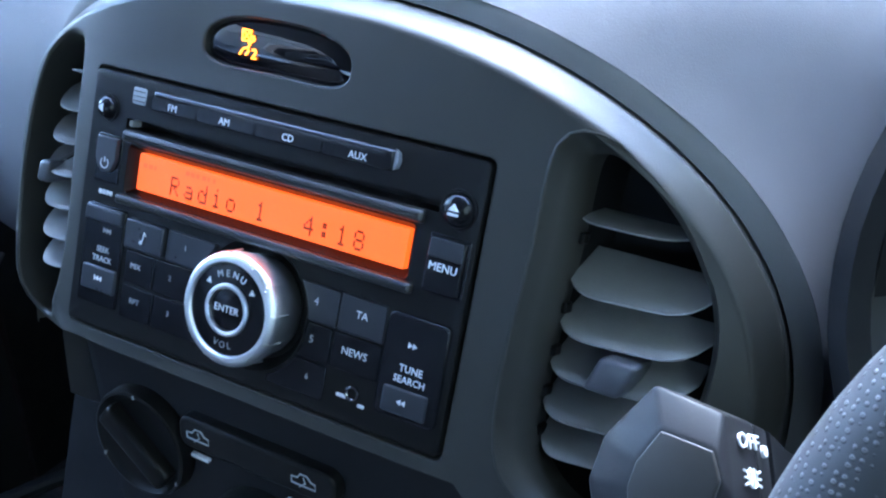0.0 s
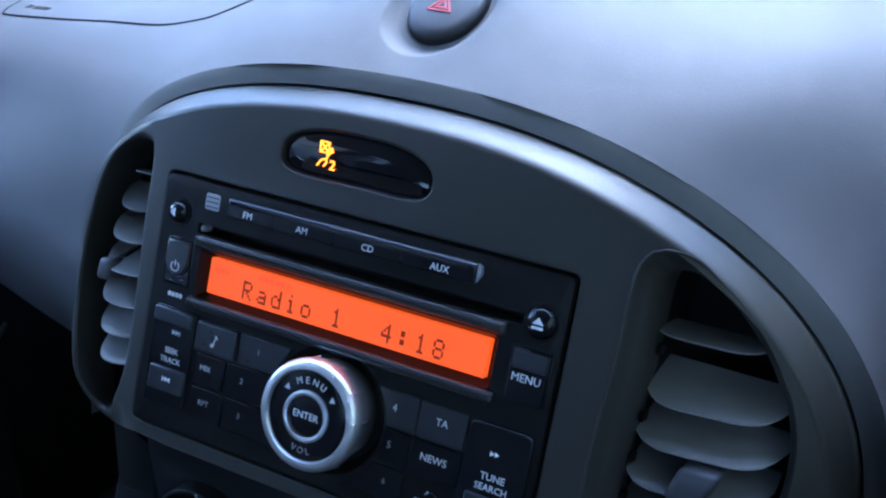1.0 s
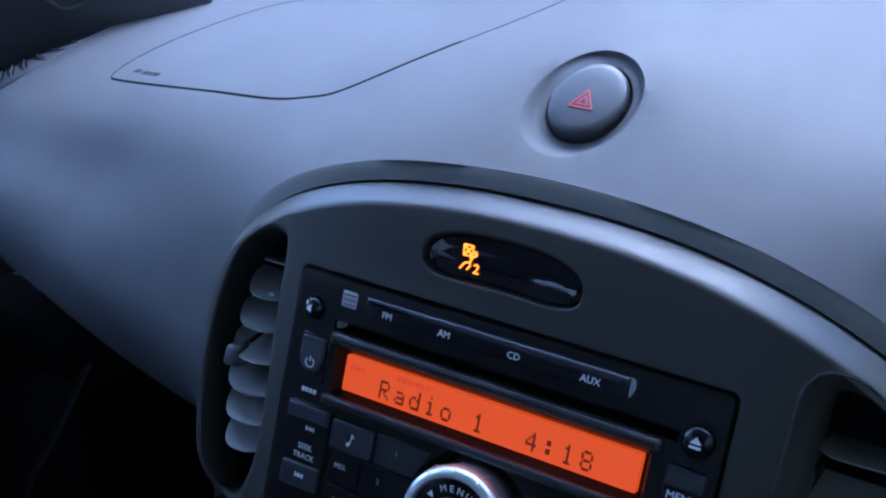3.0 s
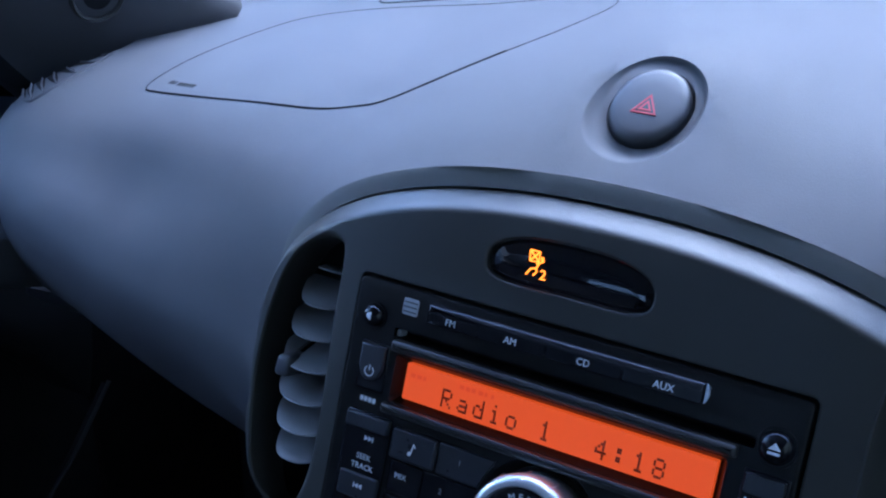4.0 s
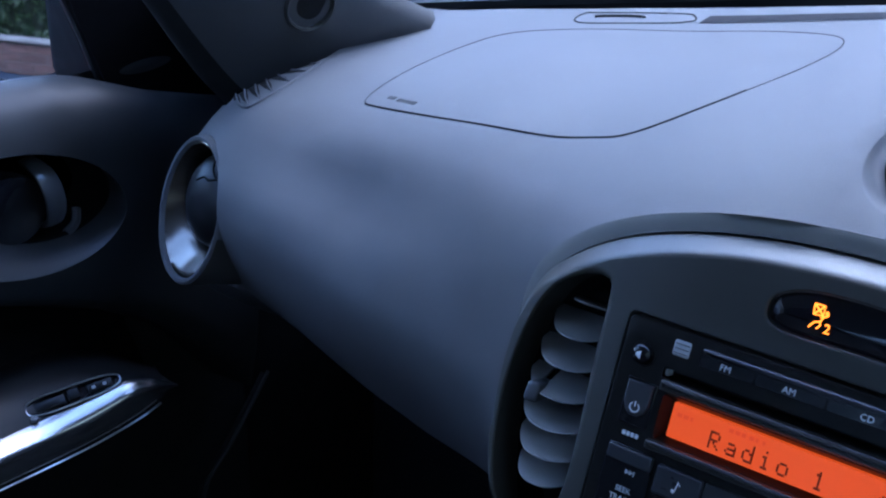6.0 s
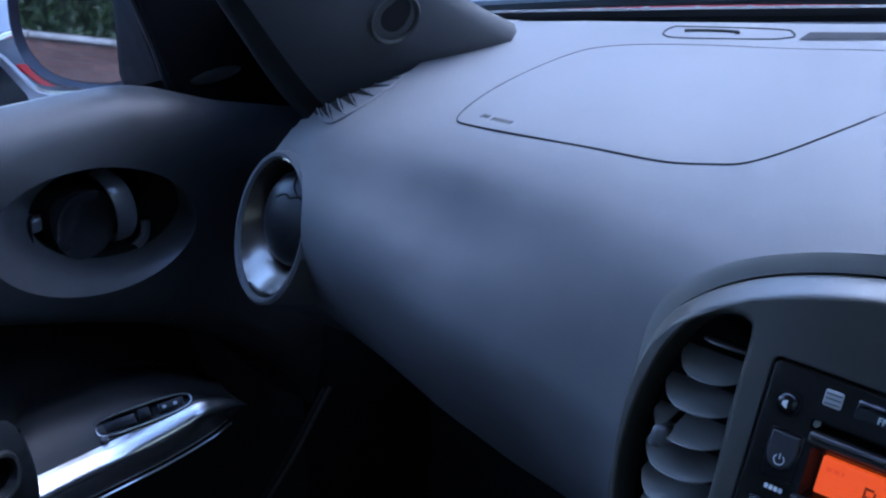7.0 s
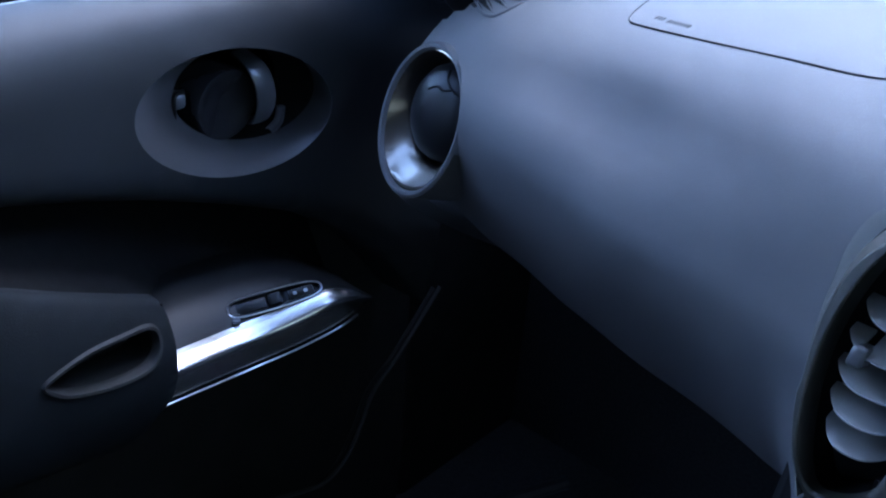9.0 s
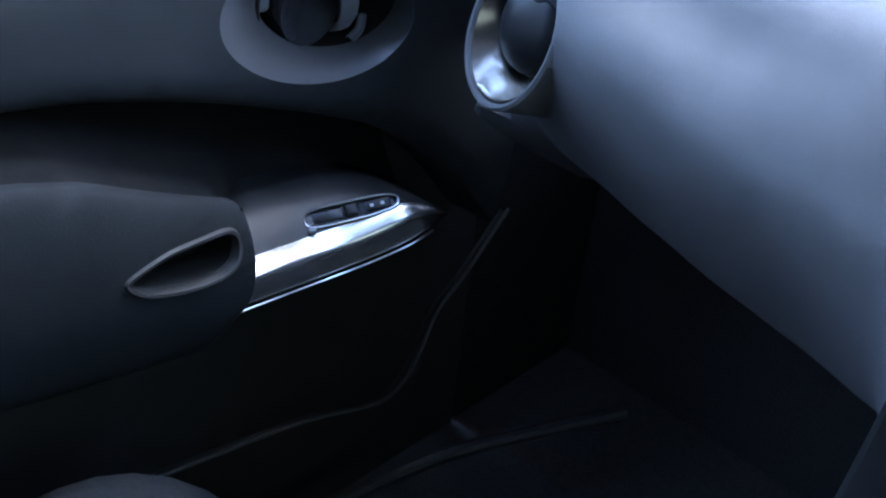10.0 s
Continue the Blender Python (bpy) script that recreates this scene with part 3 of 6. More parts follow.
rings(bm, [[(x, 0.05, z) for x, z in fascia], [(x, 0.0016, z) for x, z in fascia], [(x, 0.0005, z) for x, z in inset(fascia, 0.0005)], [(x, 0.0, z) for x, z in inner]])
rings(bm, [[(x, 0.0, z) for x, z in slot_hole], [(x, 0.012, z) for x, z in slot_hole]], cap_last=True)
rings(bm, [[(x, 0.0, z) for x, z in disp_hole], [(x, 0.0045, z) for x, z in inset(disp_hole, 0.0022)], [(x, 0.0055, z) for x, z in inset(disp_hole, 0.003)]], cap_last=True)
rings(bm, [[(x, 0.0, z) for x, z in knob_hole], [(x, 0.003, z) for x, z in circle(*knob_c, 0.0245, 0.0245, 48)], [(x, 0.006, z) for x, z in circle(*knob_c, 0.022, 0.022, 48)]], cap_last=True)
bmesh.ops.remove_doubles(bm, verts=bm.verts[:], dist=1e-6)
part("fascia", bm, SATIN, radio, "satin black fascia")
# Lighter than the fascia: light on the ledges' upper faces is in the colour.
LEDGE = material("ledge_lit_grey", (0.030, 0.0295, 0.0265), 0.30, vary=0.06, scale=60)
part("display_frame", slab(bmesh.new(), rounded(-0.0725, 0.0735, 0.0283, 0.0332, 0.0012, 3), -0.0036, 0.001, 0.0021, 4), LEDGE, radio, "ledge under the disc slot")
part("display_ledge", slab(bmesh.new(), rounded(-0.0725, 0.0735, 0.0020, 0.0062, 0.0012, 3), -0.0032, 0.001, 0.0019, 4), LEDGE, radio, "ledge under the display")
screen = part("display", slab(bmesh.new(), rounded(-0.0655, 0.0670, 0.0093, 0.0247, 0.0006, 2), 0.0020, 0.0052, 0.0002, 2), ORANGE, radio, "orange lit liquid crystal display")


# dot-matrix letters of the display, five by seven dots each
GLYPHS = {
    "R": "11110 10001 10001 11110 10100 10010 10001", "a": "00000 00000 01110 00001 01111 10001 01111", "d": "00001 00001 01101 10011 10001 10001 01111",
    "i": "00100 00000 01100 00100 00100 00100 01110", "o": "00000 00000 01110 10001 10001 10001 01110", "1": "00100 01100 00100 00100 00100 00100 01110",
    "4": "00010 00110 01010 10010 11111 00010 00010", ":": "00000 01100 01100 00000 01100 01100 00000", "8": "01110 10001 10001 01110 10001 10001 01110",
}


def dot_letter(ch, x0, z0, w, h):
    bm = bmesh.new()
    dw, dh = w / 5, h / 7
    for r, row in enumerate(GLYPHS[ch].split()):
        for c, bit in enumerate(row):
            if bit == "1":
                x, z = x0 + c * dw, z0 + (6 - r) * dh
                vs = [bm.verts.new(p) for p in ((x, 0.00185, z), (x + dw * 0.93, 0.00185, z), (x + dw * 0.93, 0.00185, z + dh * 0.93), (x, 0.00185, z + dh * 0.93))]
                bm.faces.new(vs)
    return bm


for word, x0, pitch in (("Radio 1", -0.0472, 0.00742), ("4:18", 0.0208, 0.00775)):
    for i, ch in enumerate(word):
        if ch != " ":
            part("display_letter", dot_letter(ch, x0 + pitch * i, 0.0112, 0.0048, 0.0078), INK, screen, smooth=0)
FADED = glowing("faded_lcd_ink", (0.86, 0.060, 0.008), 0.046)
for i, (x, w) in enumerate(((-0.0630, 0.0022), (-0.0600, 0.0022), (-0.0570, 0.0012), (-0.0400, 0.0020), (-0.0372, 0.0020), (-0.0345, 0.0018), (-0.0312, 0.0020), (-0.0285, 0.0012), (-0.0255, 0.0012))):
    bm = bmesh.new()
    z0 = 0.0192 if i < 3 else 0.0207
    vs = [bm.verts.new(p) for p in ((x, 0.00185, z0), (x + w, 0.00185, z0), (x + w, 0.00185, z0 + 0.0017), (x, 0.00185, z0 + 0.0017))]
    bm.faces.new(vs)
    part("faint_segment", bm, FADED, screen, smooth=0)


def key(name, x0, x1, z0, z1, out, mat, r=0.0012, label="", bulge=0.0):
    return part(name, slab(bmesh.new(), rounded(x0, x1, z0, z1, min(r, (x1 - x0) / 3, (z1 - z0) / 3), 3), -out, 0.002, 0.0009, 3), mat, radio, label)


def print_on(owner, text, x, z, out, size, width=1.0):
    return writing(text, size, WHITE if text in ("TA", "NEWS", "TUNE", "SEARCH", "4", "AUX", "MENU", "FM", "AM", "CD", "MIX", "SEEK", "TRACK") else PRINT, Matrix.Translation((x, -out - 0.0002, z)), owner, "printed_word", 0.00008, "CENTER", width)


KEYCAP = material("radio_key_plastic", (0.022, 0.023, 0.026), 0.30, vary=0.1, scale=120, rough_vary=0.03)
part("slot_end", slab(bmesh.new(), rounded(-0.0730, -0.0708, 0.0342, 0.0372, 0.0008, 2), 0.0008, 0.006, 0.0006, 2), SLAT, radio, "light end of the disc slot")
SOURCE = material("source_key_plastic", (0.012, 0.012, 0.013), 0.27, vary=0.1, scale=120)
# source keys under the disc slot's top edge
for word, a, b, x in (("FM", -0.0585, -0.0348, -0.047), ("AM", -0.0341, -0.0054, -0.020), ("CD", -0.0047, 0.0262, 0.011), ("AUX", 0.0269, 0.0575, 0.043)):
    k = part("source_key", slab(bmesh.new(), rounded(a + 0.0002, b - 0.0002, 0.0441, 0.0490, 0.0004, 2), -0.0032, -0.0010, 0.0002, 2), BLACK, radio)
    print_on(k, word, x, 0.0464, 0.0032, 0.0039)
part("source_bar", slab(bmesh.new(), rounded(-0.0590, 0.0580, 0.0436, 0.0519, 0.0010, 3), -0.0030, 0.002, 0.0026, 5), SOURCE, radio, "long black key bar with a rounded top edge")
part("source_key_end", slab(bmesh.new(), [(0.0580, 0.0440), (0.0592, 0.0450), (0.0600, 0.0480), (0.0592, 0.0510), (0.0580, 0.0520)], -0.0026, 0.001, 0.0004, 2), SILVER, radio)
logo = key("disc_mark", -0.0720, -0.0640, 0.0440, 0.0515, 0.0003, PRINT, 0.0012, "grey printed disc mark")
for i in range(3):
    part("disc_mark_line", slab(bmesh.new(), rounded(-0.0712, -0.0648, 0.0454 + 0.002 * i, 0.0459 + 0.002 * i, 0.0002, 2), -0.0005, 0.0, 0.0001, 1), KEYCAP, logo)
CHROMED = material("dark_chrome", (0.25, 0.26, 0.28), 0.15, 1.0)
for cx, cz, r, nm in ((-0.0842, 0.0402, 0.0048, "mute_key"), (0.0860, 0.0362, 0.0062, "eject_key")):
    k = part(nm, lathe(bmesh.new(), [(0.0001, -0.0042), (r * 0.45, -0.0039), (r * 0.8, -0.0028), (r * 0.97, -0.0012), (r, 0.001)], 32, "y", (cx, 0, cz)), BLACK, radio, "domed glossy key")
    part("key_ring", lathe(bmesh.new(), [(r * 1.02, 0.001), (r * 1.06, -0.0006), (r * 1.2, -0.0006), (r * 1.25, 0.001)], 32, "y", (cx, 0, cz)), SATIN, k)
    if nm == "eject_key":
        part("eject_arrow", slab(bmesh.new(), [(cx - 0.0022, cz - 0.0002), (cx + 0.0022, cz - 0.0002), (cx, cz + 0.0024)], -0.0044, -0.003, 0.0001, 1), WHITE, k, smooth=0)
        part("eject_bar", slab(bmesh.new(), rounded(cx - 0.0022, cx + 0.0022, cz - 0.0020, cz - 0.0010, 0.0002, 1), -0.0044, -0.003, 0.0001, 1), WHITE, k, smooth=0)
    else:
        part("mute_mark", slab(bmesh.new(), [(cx - 0.0015, cz - 0.0007), (cx + 0.0006, cz - 0.0018), (cx + 0.0006, cz + 0.0018), (cx - 0.0015, cz + 0.0007)], -0.0044, -0.003, 0.0001, 1), WHITE, k, smooth=0)
key("power_key_well", -0.0880, -0.0735, 0.0085, 0.0295, 0.0004, BLACK, 0.0012)
k = part("power_key", slab(bmesh.new(), [(-0.0866, 0.0282), (-0.0866, 0.0190), (-0.0850, 0.0150), (-0.0825, 0.0132), (-0.0791, 0.0132), (-0.0766, 0.0150), (-0.0750, 0.0190), (-0.0750, 0.0282)], -0.0022, 0.002, 0.0008, 3), material("power_key_plastic", (0.030, 0.030, 0.033), 0.33), radio, "grey shield-shaped power key")
bm = bmesh.new()
tube(bm, [(-0.0808 + 0.0021 * math.cos(radians(a)), -0.0023, 0.0172 + 0.0021 * math.sin(radians(a))) for a in range(125, 416, 10)], 0.00025, 5)
tube(bm, [(-0.0808, -0.0023, 0.0176), (-0.0808, -0.0023, 0.0199)], 0.00025, 5)
part("power_mark", bm, WHITE, k)
for i in range(4):
    part("worn_print_bar", slab(bmesh.new(), rounded(-0.0840 + 0.002 * i, -0.0824 + 0.002 * i, 0.0036, 0.0056, 0.0003, 1), -0.0003, 0.0, 0.0001, 1), WHITE, radio)
# MENU key, with a thin bright edge
key("menu_key_well", 0.0765, 0.0938, 0.0045, 0.0265, 0.0003, BLACK, 0.001)
k = key("menu_key", 0.0775, 0.0928, 0.0052, 0.0255, 0.0022, BLACK, 0.001)
part("menu_key_top", slab(bmesh.new(), rounded(0.0783, 0.0920, 0.0180, 0.0250, 0.0008, 2), -0.0026, -0.001, 0.0005, 2), KEYCAP, k)
print_on(k, "MENU", 0.0851, 0.0148, 0.0022, 0.0043)
# left block of keys
k = key("seek_block", -0.0885, -0.0660, -0.0440, -0.0005, 0.0012, BLACK, 0.0015, "black seek key block")
part("seek_key_up", slab(bmesh.new(), rounded(-0.0875, -0.0665, -0.0075, -0.0012, 0.001, 2), -0.0030, 0.0, 0.0008, 3), KEYCAP, k)
part("seek_key_down", slab(bmesh.new(), rounded(-0.0860, -0.0668, -0.0375, -0.0270, 0.001, 2), -0.0026, 0.0, 0.0008, 3), KEYCAP, k)
print_on(k, "SEEK", -0.0763, -0.0195, 0.0012, 0.0034)
print_on(k, "TRACK", -0.0763, -0.0237, 0.0012, 0.0034)


def skip_mark(owner, cx, cz, out, d, bar):
    for j in (0, 1):
        x = cx + d * (-0.0013 + 0.0019 * j)
        pts = [(x, cz - 0.0011), (x + d * 0.0018, cz), (x, cz + 0.0011)]
        if d < 0:
            pts = pts[::-1]
        part("skip_arrow", slab(bmesh.new(), pts, -out - 0.0003, -out, 0.00005, 1), WHITE, owner, smooth=0)
    if bar:
        x = cx + d * 0.0027
        part("skip_bar", slab(bmesh.new(), rounded(x - 0.0002, x + 0.0002, cz - 0.0011, cz + 0.0011, 0.0001, 1), -out - 0.0003, -out, 0.00005, 1), WHITE, owner, smooth=0)


skip_mark(k, -0.0762, -0.0112, 0.0012, 1, True)
skip_mark(k, -0.0752, -0.0318, 0.0026, -1, True)
k = key("tone_key", -0.0640, -0.0432, -0.0148, -0.0022, 0.0030, KEYCAP)
bm = bmesh.new()
tube(bm, [(-0.0538, -0.0032, -0.0108), (-0.0530, -0.0032, -0.0062), (-0.0520, -0.0032, -0.0078)], 0.0003, 5)
lathe(bm, [(0.0001, -0.0034), (0.0008, -0.0033), (0.0009, -0.0030)], 12, "y", (-0.0545, 0, -0.0108))
part("note_mark", bm, WHITE, k)


def around_knob(x0, x1, z0, z1, r=0.0275, n=10):
    """A key outline whose side gives way to the knob."""
    s = 1 if (x0 + x1) / 2 > knob_c[0] else -1
    far, near, c = (x1, x0, 0.0008) if s > 0 else (x0, x1, 0.0008)
    side = []
    for i in range(n + 1):
        z = z1 + (z0 - z1) * i / n
        g = knob_c[0] + s * math.sqrt(max(r * r - (z - knob_c[1]) ** 2, 0))
        side.append((max(near, g) if s > 0 else min(near, g), z))
    loop = [(far - s * c, z0), (far, z0 + c), (far, z1 - c), (far - s * c, z1)] + side
    return loop if s > 0 else loop[::-1]


for name, x0, x1, z0, z1, word, tx, out, mat in (
        ("preset_key", -0.0425, -0.0170, -0.0152, -0.0022, "1", -0.0320, 0.0030, KEYCAP), ("mix_key", -0.0640, -0.0480, -0.0300, -0.0160, "MIX", -0.0577, 0.0022, BLACK),
        ("preset_key", -0.0474, -0.0230, -0.0300, -0.0160, "2", -0.0385, 0.0022, BLACK), ("repeat_key", -0.0640, -0.0465, -0.0450, -0.0308, "RPT", -0.0560, 0.0016, BLACK),
        ("preset_key", -0.0459, -0.0165, -0.0450, -0.0308, "3", -0.0372, 0.0016, BLACK), ("preset_key", 0.0200, 0.0445, -0.0195, -0.0050, "4", 0.0345, 0.0030, KEYCAP),
        ("traffic_key", 0.0451, 0.0655, -0.0195, -0.0050, "TA", 0.0553, 0.0030, KEYCAP), ("preset_key", 0.0200, 0.0432, -0.0345, -0.0203, "5", 0.0345, 0.0020, BLACK),
        ("news_key", 0.0438, 0.0655, -0.0345, -0.0203, "NEWS", 0.0543, 0.0020, BLACK), ("preset_key", 0.0160, 0.0432, -0.0490, -0.0353, "6", 0.0350, 0.0014, BLACK)):
    near = min(abs(x0 - knob_c[0]), abs(x1 - knob_c[0])) < 0.0275
    out = 0.0012 if mat is KEYCAP else 0.0006
    lp = around_knob(x0, x1, z0, z1) if near else rounded(x0, x1, z0, z1, 0.0009, 3)
    k = part(name, slab(bmesh.new(), lp, -out, 0.002, 0.0006, 2), mat, radio)
    zc = (z0 + z1) / 2 + 0.0008
    print_on(k, word, tx, zc, out, 0.0042 if word in ("4", "TA", "5", "NEWS") else 0.0033)
# tuning block
k = key("tune_block", 0.0668, 0.0928, -0.0445, -0.0052, 0.0022, BLACK, 0.0025, "black tuning key block")
print_on(k, "TUNE", 0.0800, -0.0250, 0.0022, 0.0039)
print_on(k, "SEARCH", 0.0800, -0.0292, 0.0022, 0.0037)
part("tune_key_down", slab(bmesh.new(), rounded(0.0700, 0.0890, -0.0425, -0.0325, 0.001, 2), -0.0030, 0.0, 0.0008, 3), KEYCAP, k)
skip_mark(k, 0.0785, -0.0160, 0.0022, 1, False)
skip_mark(k, 0.0790, -0.0375, 0.0030, -1, False)
k = part("aux_socket", lathe(bmesh.new(), [(0.0016, 0.004), (0.0018, -0.0006), (0.0024, -0.0012), (0.0031, -0.0008), (0.0033, 0.001)], 28, "y", (0.0560, 0, -0.0418)), CHROMED, radio, "small ringed aux socket")
for x, z, w in ((0.0490, -0.0446, 0.0050), (0.0590, -0.0462, 0.0030)):
    part("worn_print_bar", slab(bmesh.new(), rounded(x, x + w, z, z + 0.0014, 0.0003, 1), -0.0003, 0.0, 0.0001, 1), WHITE, radio)

# the volume knob
knob = part("volume_knob", lathe(bmesh.new(), [(0.0195, 0.004), (0.0202, 0.002), (0.0208, -0.003), (0.0221, -0.0100), (0.0226, -0.0135), (0.0223, -0.0158), (0.0211, -0.0174), (0.0199, -0.0179), (0.0185, -0.0178), (0.0179, -0.0168)], 72, "y", (knob_c[0], 0, knob_c[1])), KNOB_METAL, radio, "satin chrome volume ring")
knob.matrix_basis = Matrix.Translation((0, 0.0018, 0))
part("knob_face", lathe(bmesh.new(), [(0.0180, -0.0150), (0.0178, -0.0166), (0.0165, -0.0170), (0.0102, -0.0172), (0.0098, -0.0166)], 64, "y", (knob_c[0], 0, knob_c[1])), BLACK, knob, "black printed face")
part("enter_ring", lathe(bmesh.new(), [(0.0104, -0.0168), (0.0103, -0.0180), (0.0094, -0.0183), (0.0084, -0.0180), (0.0082, -0.0166)], 56, "y", (knob_c[0], 0, knob_c[1])), KNOB_METAL, knob, "silver ring")
part("enter_key", lathe(bmesh.new(), [(0.0001, -0.0176), (0.005, -0.0175), (0.0078, -0.0170), (0.0082, -0.0160)], 48, "y", (knob_c[0], 0, knob_c[1])), BLACK, knob, "black centre key")
writing("ENTER", 0.0040, WHITE, Matrix.Translation((knob_c[0], -0.0178, knob_c[1] + 0.0002)), knob, "printed_word", 0.00008)
for word, r, mid, step in (("MENU", 0.0140, 90, -15.5), ("VOL", 0.0140, 270, 13.5)):
    for i, ch in enumerate(word):
        a = mid - step * (len(word) - 1) / 2 * -1 * -1 + step * i
        at = Matrix.Translation((knob_c[0] + r * math.cos(radians(a)), -0.0173, knob_c[1] + r * math.sin(radians(a)))) @ Matrix.Rotation(-radians(a - mid), 4, "Y")
        writing(ch, 0.0038, WHITE if word == "MENU" else PRINT, at, knob, "printed_letter", 0.00008)
for a, turn in ((40, -50), (140, 50)):
    x, z = 0.0140 * math.cos(radians(a)), 0.0140 * math.sin(radians(a))
    s = 1 if a < 90 else -1
    o = part("menu_arrow", slab(bmesh.new(), [(-s * 0.0010, -0.0013), (s * 0.0012, 0.0), (-s * 0.0010, 0.0013)][::s], -0.0174, -0.017, 0.00005, 1), WHITE, knob, smooth=0)
    o.matrix_basis = Matrix.Translation((knob_c[0] + x, 0, knob_c[1] + z)) @ Matrix.Rotation(radians(-turn * 0.45), 4, "Y")
for i in range(12):
    a = 30 * i + 8
    bm = bmesh.new()
    tube(bm, [(knob_c[0] + r * math.cos(radians(a)), y, knob_c[1] + r * math.sin(radians(a))) for r, y in ((0.0226, -0.009), (0.0225, -0.0125), (0.0220, -0.0158), (0.0208, -0.0176))], 0.0004, 6)
    part("knob_rib", bm, KNOB_METAL, knob)
for i in range(2):
    a = (64, 34)[i]
    part("knob_dot", lathe(bmesh.new(), [(0.0001, -0.0183), (0.0006, -0.0181), (0.0007, -0.0175)], 12, "y", (knob_c[0] + 0.0203 * math.cos(radians(a)), 0, knob_c[1] + 0.0203 * math.sin(radians(a)))), WHITE, knob)


# ---- centre air vents ----
TAB = material("thumb_tab_plastic", (0.075, 0.076, 0.082), 0.34, vary=0.06, scale=60)


def span_at(loop, z):
    xs = []
    for (x0, z0), (x1, z1) in zip(loop, loop[1:] + loop[:1]):
        if (z0 > z) != (z1 > z):
            xs.append(x0 + (x1 - x0) * (z - z0) / (z1 - z0))
    return (min(xs), max(xs)) if len(xs) > 1 else None


def centre_vent(loop, levels, knob_level, knob_at, label):
    vent = thing("centre_air_vent", STACK, label, "air vent", "vents beside the radio")
    duct = [(x, panel_y(x) + 0.026, z) for x, z in loop]
    bm = bmesh.new()
    small = inset(loop, 0.002)
    rings(bm, [duct, [(x, panel_y(x) + 0.050, z) for x, z in small]], cap_last=True)
    part("duct", bm, DARK, vent, "black air duct")
    for n, z in enumerate(levels):
        z_front = z
        sp = span_at(loop, z + 0.001)
        if not sp:
            continue
        x0, x1 = sp[0] + (0.0060 if loop is VENT_NARROW else -0.0030), sp[1] - 0.0012
        pieces = [(x0, x1)]
        if n == knob_level:
            pieces = [(x0, knob_at - 0.001), (knob_at + 0.003, x1)]
        for a, b in pieces:
            bm = bmesh.new()
            tilt = (0.44 if loop is VENT_NARROW else 0.62) if n else (-0.10 if loop is VENT_NARROW else 0.12)
            top, low = [], []
            m = 18
            for i in range(m + 1):
                u = i / m
                x = x0 + (x1 - x0) * (a - x0 + (b - a) * u) / (x1 - x0)
                full = (x - x0) / (x1 - x0)
                # the front edge is a bow, deepest at the middle
                bow = 0.0160 * (1 - abs(2 * full - 1) ** 2.6) if loop is VENT_NARROW else 0.0060 + 0.0120 * (1 - abs(2 * full - 1) ** 5) - 0.004 * full
                yb = panel_y((x0 + x1) / 2) + 0.031
                yf = yb - 0.006 - bow
                rowt, rowl = [], []
                for k in range(5):
                    y = yf + (yb - yf) * k / 4
                    zz = z_front + tilt * (y - (yb - 0.0235)) + 0.0006
                    t = 0.0009 if k else 0.0003
                    rowt.append((x, y, zz + t))
                    rowl.append((x, y, zz - t))
                top.append(rowt + rowl[::-1])
            rings(bm, top, cap_first=True, cap_last=True)
            part("slat", bm, SLAT, vent)
    yk = panel_y(knob_at) + 0.004
    zk = levels[knob_level] + (0.001 if loop is VENT_NARROW else 0.0088)
    w, h = (0.0038, 0.0052) if loop is VENT_NARROW else (0.0070, 0.0066)
    bm = box(bmesh.new(), knob_at - w, knob_at + w, yk - (0.0 if loop is VENT_NARROW else 0.004), yk + 0.016, zk - h, zk + h, 0.0022, 3)
    for v in bm.verts:
        v.co.x += (0.1 if loop is VENT_NARROW else 0.35) * (v.co.z - zk)
    part("thumb_tab", bm, TAB, vent, "grey sliding thumb tab")
    for n, z in enumerate(levels):
        sp = span_at(loop, z)
        if sp:
            for x in (sp[1] - 0.004,) if loop is VENT_NARROW else (sp[0] + 0.001,):
                part("slat_link", box(bmesh.new(), x - 0.001, x + 0.001, panel_y(x) + 0.018, panel_y(x) + 0.024, z - 0.008, z - 0.004, 0.0004, 1), SATIN, vent)
    return vent


centre_vent(VENT_NARROW, [0.0490, 0.0300, 0.0145, -0.0008, -0.0160, -0.0300, -0.0430], 3, -0.1405, "narrow curved centre vent with grey slats, beside the radio")
centre_vent(VENT_R, [0.0395, 0.0133, -0.0030, -0.0185, -0.0335, -0.0470], 3, 0.1475, "curved centre vent with grey slats, beside the steering wheel")

# ---- side air vent at the passenger end ----
sv = thing("side_air_vent", STACK @ SIDE_VENT, "round side vent with a satin chrome bowl and black ball", "air vent")
hole3 = [(SIDE_VENT.inverted() @ Vector(on_dash(x, z))) for x, z in vent_hole]
bm = bmesh.new()
n = len(hole3)
loops = [[tuple(p) for p in hole3]]
for r, y in ((0.0548, -0.0025), (0.0530, -0.0045), (0.0508, -0.0040), (0.0495, -0.0010)):
    loops.append([(r * math.cos(2 * math.pi * i / n), y, r * math.sin(2 * math.pi * i / n)) for i in range(n)])
rings(bm, loops)
part("rim", bm, DASH, sv, "grey moulded rim")
bm = bmesh.new()
loops = []
